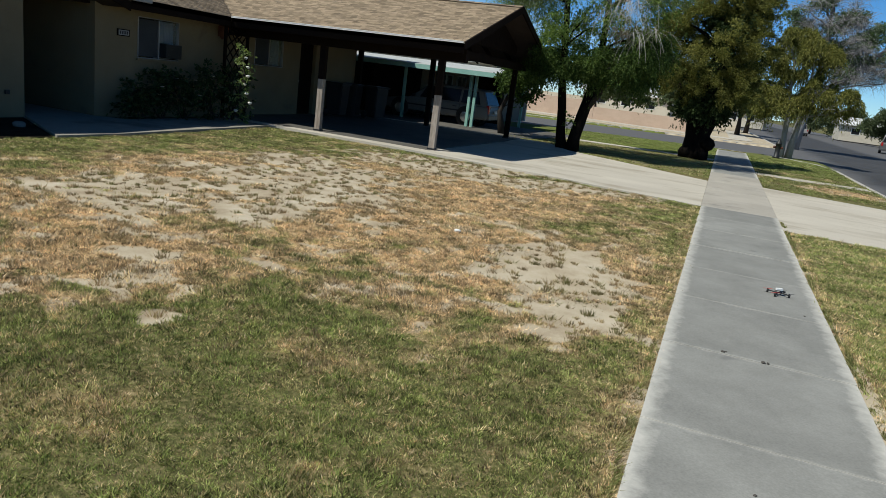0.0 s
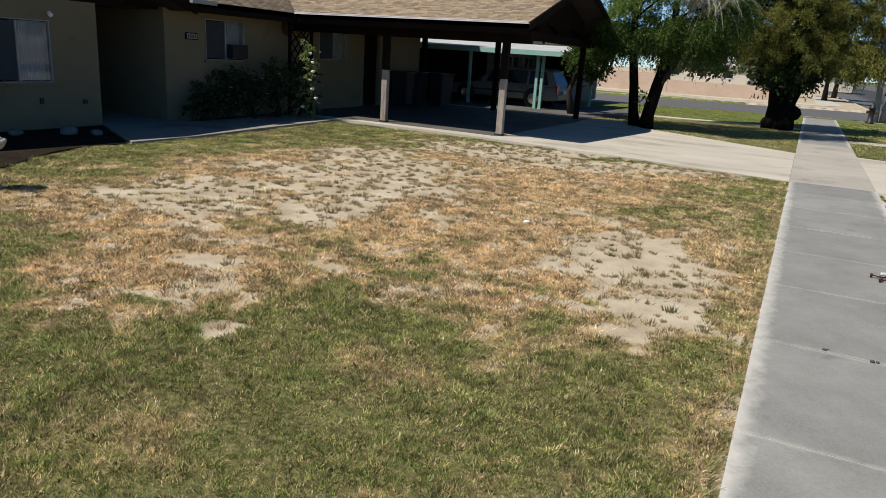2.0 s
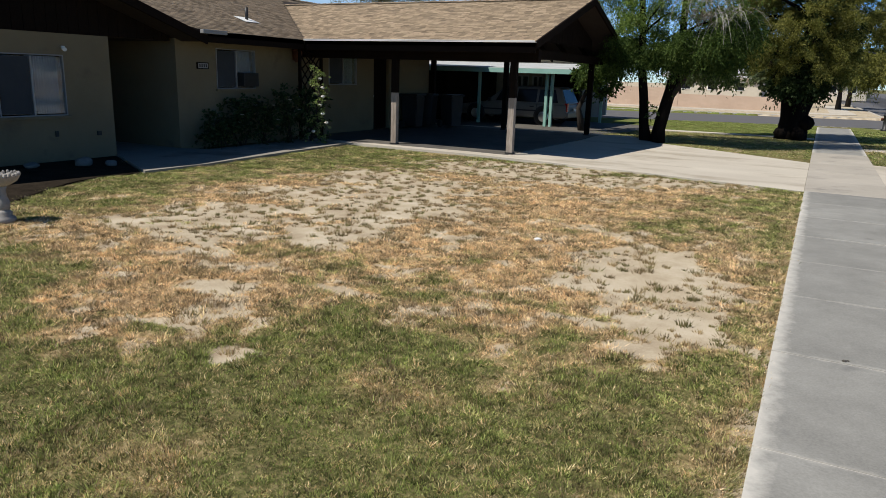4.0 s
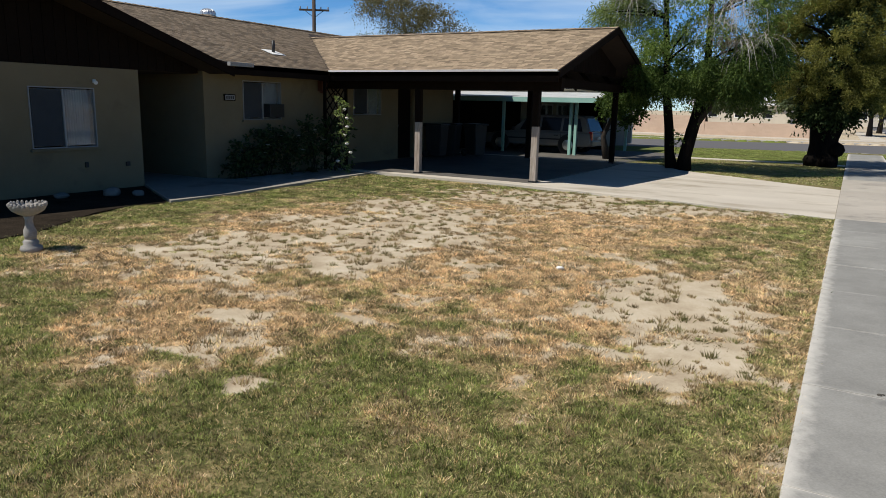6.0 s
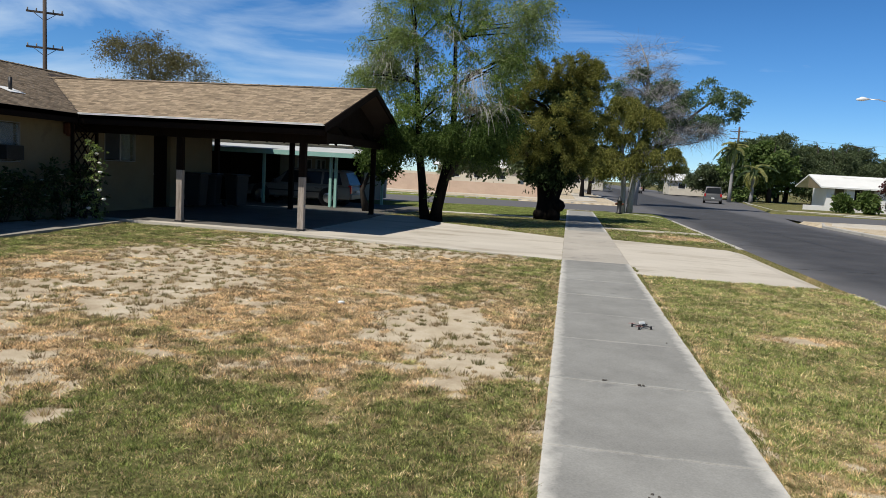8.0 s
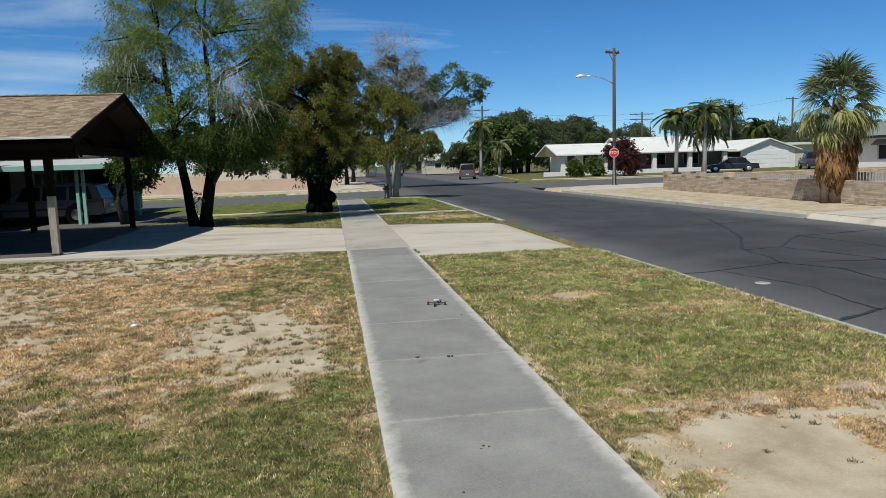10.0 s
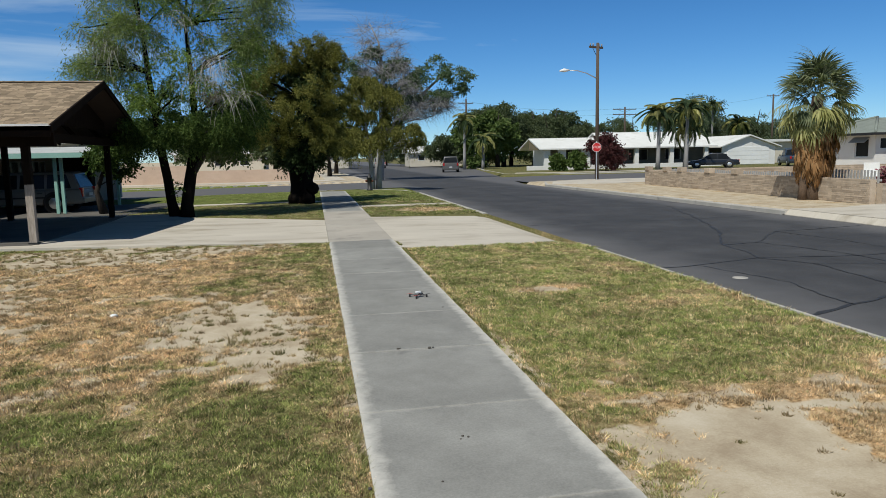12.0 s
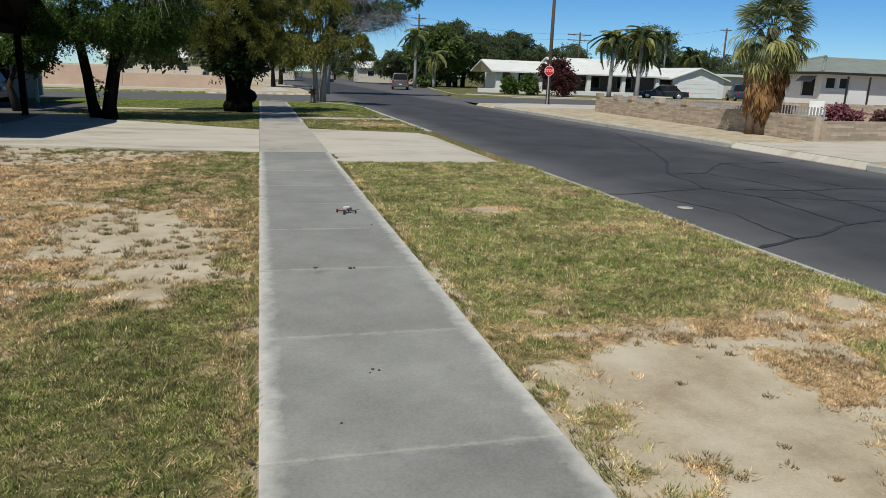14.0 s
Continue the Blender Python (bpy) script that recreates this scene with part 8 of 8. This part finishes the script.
# ---- grass ----
def sow(name, x0, x1, y0, y1, per_m2, label, seed, tall=0.02, wide=0.0026, eye=(0.0, -5.0), fall=4.5, power=1.4, dense_bare=0.09, spread=0.02, blades=14, tint0=1.0, straw0=0.22, vary=0.45):
    """Tufts of grass blades on the lawn: thick where it is green, thin and straw-coloured where worn."""
    r = np.random.default_rng(seed)
    n = int((x1 - x0) * (y1 - y0) * per_m2)
    x, y = r.uniform(x0, x1, n), r.uniform(y0, y1, n)
    dist = np.hypot(x - eye[0], y - eye[1])
    thin = np.minimum(1.0, (fall / np.maximum(dist, 0.1)) ** power)
    keep = r.random(n) < thin
    x, y, thin, dist = x[keep], y[keep], thin[keep], dist[keep]
    bare, dry = bare_dry(x, y)
    dry = np.maximum(dry, -0.1)
    tuft = fbm(x, y, 7.0, LB)
    keep = (r.random(len(x)) < np.clip(1.0 - bare * (1 - dense_bare), 0, 1) * (0.8 + 0.35 * step(0.35, 0.6, tuft))) & ~paved(x, y, 0.0) & (bare < 0.98)
    # the sidewalk keeps a clear edge, with some blades leaning over it
    x, y, thin, bare, dry, dist = x[keep], y[keep], thin[keep], bare[keep], dry[keep], dist[keep]
    n = len(x)
    # each seed is a small tuft, with its own lean, height and shade
    k = blades
    scale1 = np.minimum(1 / np.sqrt(thin), 3.0)
    rad = np.repeat(spread * r.uniform(0.6, 1.4, n) * scale1, k)
    X = np.repeat(x, k) + r.normal(0, 1, n * k) * rad
    Y = np.repeat(y, k) + r.normal(0, 1, n * k) * rad
    B, D, scale = np.repeat(bare, k), np.repeat(dry, k), np.repeat(scale1, k)
    lump_h = 0.75 + 0.5 * step(0.36, 0.64, fbm(x, y, 5.5, LC))
    size = r.lognormal(0, 0.2, n)
    h = tall * r.uniform(0.45, 1.2, n * k) * np.minimum(scale, 1.3) * np.repeat(np.minimum(lump_h * size, 1.8), k)
    w = wide * r.uniform(0.7, 1.3, n * k) * scale
    lean = (np.repeat(r.normal(0, 0.25, (n, 2)), k, axis=0) + r.normal(0, 0.33, (n * k, 2))) * h[:, None] + np.stack([X - np.repeat(x, k), Y - np.repeat(y, k)], 1) * 0.5
    a = r.uniform(0, 2 * np.pi, n * k)
    sx, sy = np.cos(a) * w, np.sin(a) * w
    Z = (fbm(X, Y, 1.1, LB) - 0.5) * 0.04 + (fbm(X, Y, 6.0, LC) - 0.5) * 0.02 - 0.012 * B - 0.008
    near = np.minimum(np.abs(X - WALK_X0), np.abs(X - WALK_X1)) < 0.15
    Z = np.where(near, -0.002, Z)
    co = np.stack([np.stack([X - sx, Y - sy, Z], 1), np.stack([X + sx, Y + sy, Z], 1), np.stack([X + lean[:, 0], Y + lean[:, 1], Z + h], 1)], 1).reshape(-1, 3)
    f = np.arange(len(co)).reshape(-1, 3)
    # tone: blades in green ground are partly straw, worn ground keeps grey-green tufts
    straw = (r.random(n) < straw0 + 0.5 * dry) * r.uniform(0.45, 0.95, n)
    tone = np.clip(D * 0.75 + r.normal(0.03, 0.1, n * k) + np.repeat(straw + 0.5 * (fbm(x, y, 6.5, LA) - 0.5), k) - 0.5 * np.repeat((r.random(n) < 0.14) * (dry > 0.4), k), 0, 1)
    tint = np.repeat(np.clip((tint0 + (0.95 - tint0) * np.clip(dry, 0, 1)) * r.lognormal(0.0, vary, n) * (0.8 + 0.4 * step(0.36, 0.64, fbm(x, y, 3.4, LA))), 0.25, 1.9), k)
    return single(name, fast_mesh(name, co, f, {"dry": np.repeat(tone, 3), "tint": np.repeat(tint, 3)}), GRASS, label, "grass", kind="stuff")


def tufts(name, x0, x1, y0, y1, per_m2, label, seed, weeds=False, size_k=1.0):
    """Single clumps of grey-green and straw blades standing on the bare sand."""
    r = np.random.default_rng(seed)
    n = int((x1 - x0) * (y1 - y0) * per_m2)
    x, y = r.uniform(x0, x1, n), r.uniform(y0, y1, n)
    bare, dry = bare_dry(x, y)
    keep = (bare > 0.25) & (r.random(n) < 0.45 * step(0.34, 0.6, fbm(x, y, 2.3, LB)) + 0.4) & ~paved(x, y, 0.05)
    if weeds:
        keep = (bare < 0.3) & (r.random(n) < step(0.42, 0.60, fbm(x, y, 1.1, LC)) + 0.1) & ~paved(x, y, 0.1)
    x, y = x[keep], y[keep]
    n, k = len(x), 40
    size = size_k * (r.uniform(0.3, 1.0, n) if weeds else r.uniform(0.5, 1.3, n))
    S_, T_ = np.repeat(size, k), np.repeat(np.clip(r.normal(-0.2, 0.1, n) if weeds else np.where(r.random(n) < 0.25, 0.45, r.uniform(0.7, 1.0, n)), 0, 1), k)
    X = np.repeat(x, k) + r.normal(0, 0.027, n * k) * S_
    Y = np.repeat(y, k) + r.normal(0, 0.027, n * k) * S_
    h = (0.038 if weeds else 0.058) * S_ * r.uniform(0.4, 1.2, n * k)
    lean = r.normal(0, 0.6 if weeds else 0.3, (n * k, 2)) * h[:, None] + np.stack([X - np.repeat(x, k), Y - np.repeat(y, k)], 1) * 0.6
    a = r.uniform(0, 2 * np.pi, n * k)
    w = (0.006 if weeds else 0.0058) * r.uniform(0.7, 1.3, n * k)
    sx, sy = np.cos(a) * w, np.sin(a) * w
    Z = (fbm(X, Y, 1.1, LB) - 0.5) * 0.04 + (fbm(X, Y, 6.0, LC) - 0.5) * 0.02 - 0.024
    co = np.stack([np.stack([X - sx, Y - sy, Z], 1), np.stack([X + sx, Y + sy, Z], 1), np.stack([X + lean[:, 0], Y + lean[:, 1], Z + h], 1)], 1).reshape(-1, 3)
    tone = np.clip(T_ + r.normal(0, 0.15, n * k), 0, 1)
    return single(name, fast_mesh(name, co, np.arange(len(co)).reshape(-1, 3), {"dry": np.repeat(tone, 3), "tint": np.repeat(np.repeat(r.uniform(0.3, 0.8, n) if weeds else r.uniform(0.5, 1.0, n), k), 3)}), GRASS, label, "grass", kind="stuff")


tufts("grass_tufts", -8.0, -0.1, -2.5, 8.8, 54, "dry grey-green tufts on the bare sand of the lawn", 311, size_k=0.78)
tufts("weeds", -7.0, -0.1, -4.2, 5.0, 60, "dark green weed rosettes in the lawn", 313, True)
tufts("grass_tufts", 1.7, 3.4, -4.2, -1.5, 9, "small dry tufts on the bare sand of the verge", 312, size_k=0.5)
sow("lawn_grass", -11.0, -0.01, -4.2, 9.3, 2300, "short patchy lawn grass, green and straw-coloured", 301, tall=0.0175, wide=0.0029, spread=0.016, tint0=0.95, straw0=0.25, vary=0.85, fall=3.3, power=1.4)
sow("verge_grass", 1.29, 4.6, -5.5, 7.0, 1500, "short verge grass, green with straw tufts", 302, tall=0.02, wide=0.003, spread=0.016, tint0=1.42, vary=0.45, straw0=0.36, fall=3.8)
sow("verge_grass", 1.3, 4.5, 14.0, 29.0, 500, "thin verge grass past the drive", 303, 0.022, 0.006, fall=9.0, blades=6, straw0=0.15)
sow("lawn_grass", -7.0, -0.02, 14.4, 31.5, 900, "mown striped lawn past the drive", 304, 0.012, 0.010, fall=9.0, blades=4, tint0=1.15, straw0=0.0, vary=0.2)
sow("lawn_grass", -12.0, -0.02, -12.0, -4.2, 240, "short patchy lawn grass, green and straw-coloured", 305, 0.024, 0.006, fall=20.0, spread=0.04, blades=8, tint0=0.8)
sow("verge_grass", 1.3, 4.55, -12.0, -5.5, 220, "short verge grass, green with straw tufts", 306, 0.024, 0.006, fall=20.0, spread=0.04, blades=8, tint0=1.1)


def fringe(name, x_edge, side, y0, y1, label, seed):
    """Ragged blades along a sidewalk edge, some leaning over the concrete."""
    r = np.random.default_rng(seed)
    n, k = int((y1 - y0) * 26), 22
    y = r.uniform(y0, y1, n)
    y = y[r.random(n) < step(0.40, 0.60, fbm(np.full(n, x_edge), y, 2.2, LC)) + 0.12]
    n = len(y)
    x = x_edge + side * r.uniform(0.012, 0.05, n)
    bare, dry = bare_dry(x + side * 0.25, y)
    X = np.repeat(x, k) + side * np.abs(r.normal(0, 0.02, n * k))
    Y = np.repeat(y, k) + r.normal(0, 0.035, n * k)
    h = 0.034 * np.repeat(r.uniform(0.6, 1.4, n), k) * r.uniform(0.5, 1.1, n * k)
    lx = -side * r.uniform(0.0, 1.3, n * k) * h
    ly = r.normal(0, 0.7, n * k) * h
    a = r.uniform(0, 2 * np.pi, n * k)
    w = 0.0032 * r.uniform(0.7, 1.3, n * k) * (1 + np.clip(Y + 2, 0, 9) * 0.18)
    sx, sy, Z = np.cos(a) * w, np.sin(a) * w, np.full(n * k, -0.002)
    co = np.stack([np.stack([X - sx, Y - sy, Z], 1), np.stack([X + sx, Y + sy, Z], 1), np.stack([X + lx, Y + ly, Z + h], 1)], 1).reshape(-1, 3)
    tone = np.clip(np.repeat(0.2 + 0.7 * dry * (r.random(n) < 0.8), k) + r.normal(0, 0.15, n * k), 0, 1)
    tint = np.repeat(r.uniform(0.6, 1.3, n), k)
    return single(name, fast_mesh(name, co, np.arange(len(co)).reshape(-1, 3), {"dry": np.repeat(tone, 3), "tint": np.repeat(tint, 3)}), GRASS, label, "grass", kind="stuff")


fringe("edge_grass", WALK_X0, -1, -4.2, 8.1, "ragged grass leaning over the sidewalk edge", 321)
fringe("edge_grass", WALK_X1, 1, -4.2, 8.1, "ragged grass leaning over the sidewalk edge", 322)
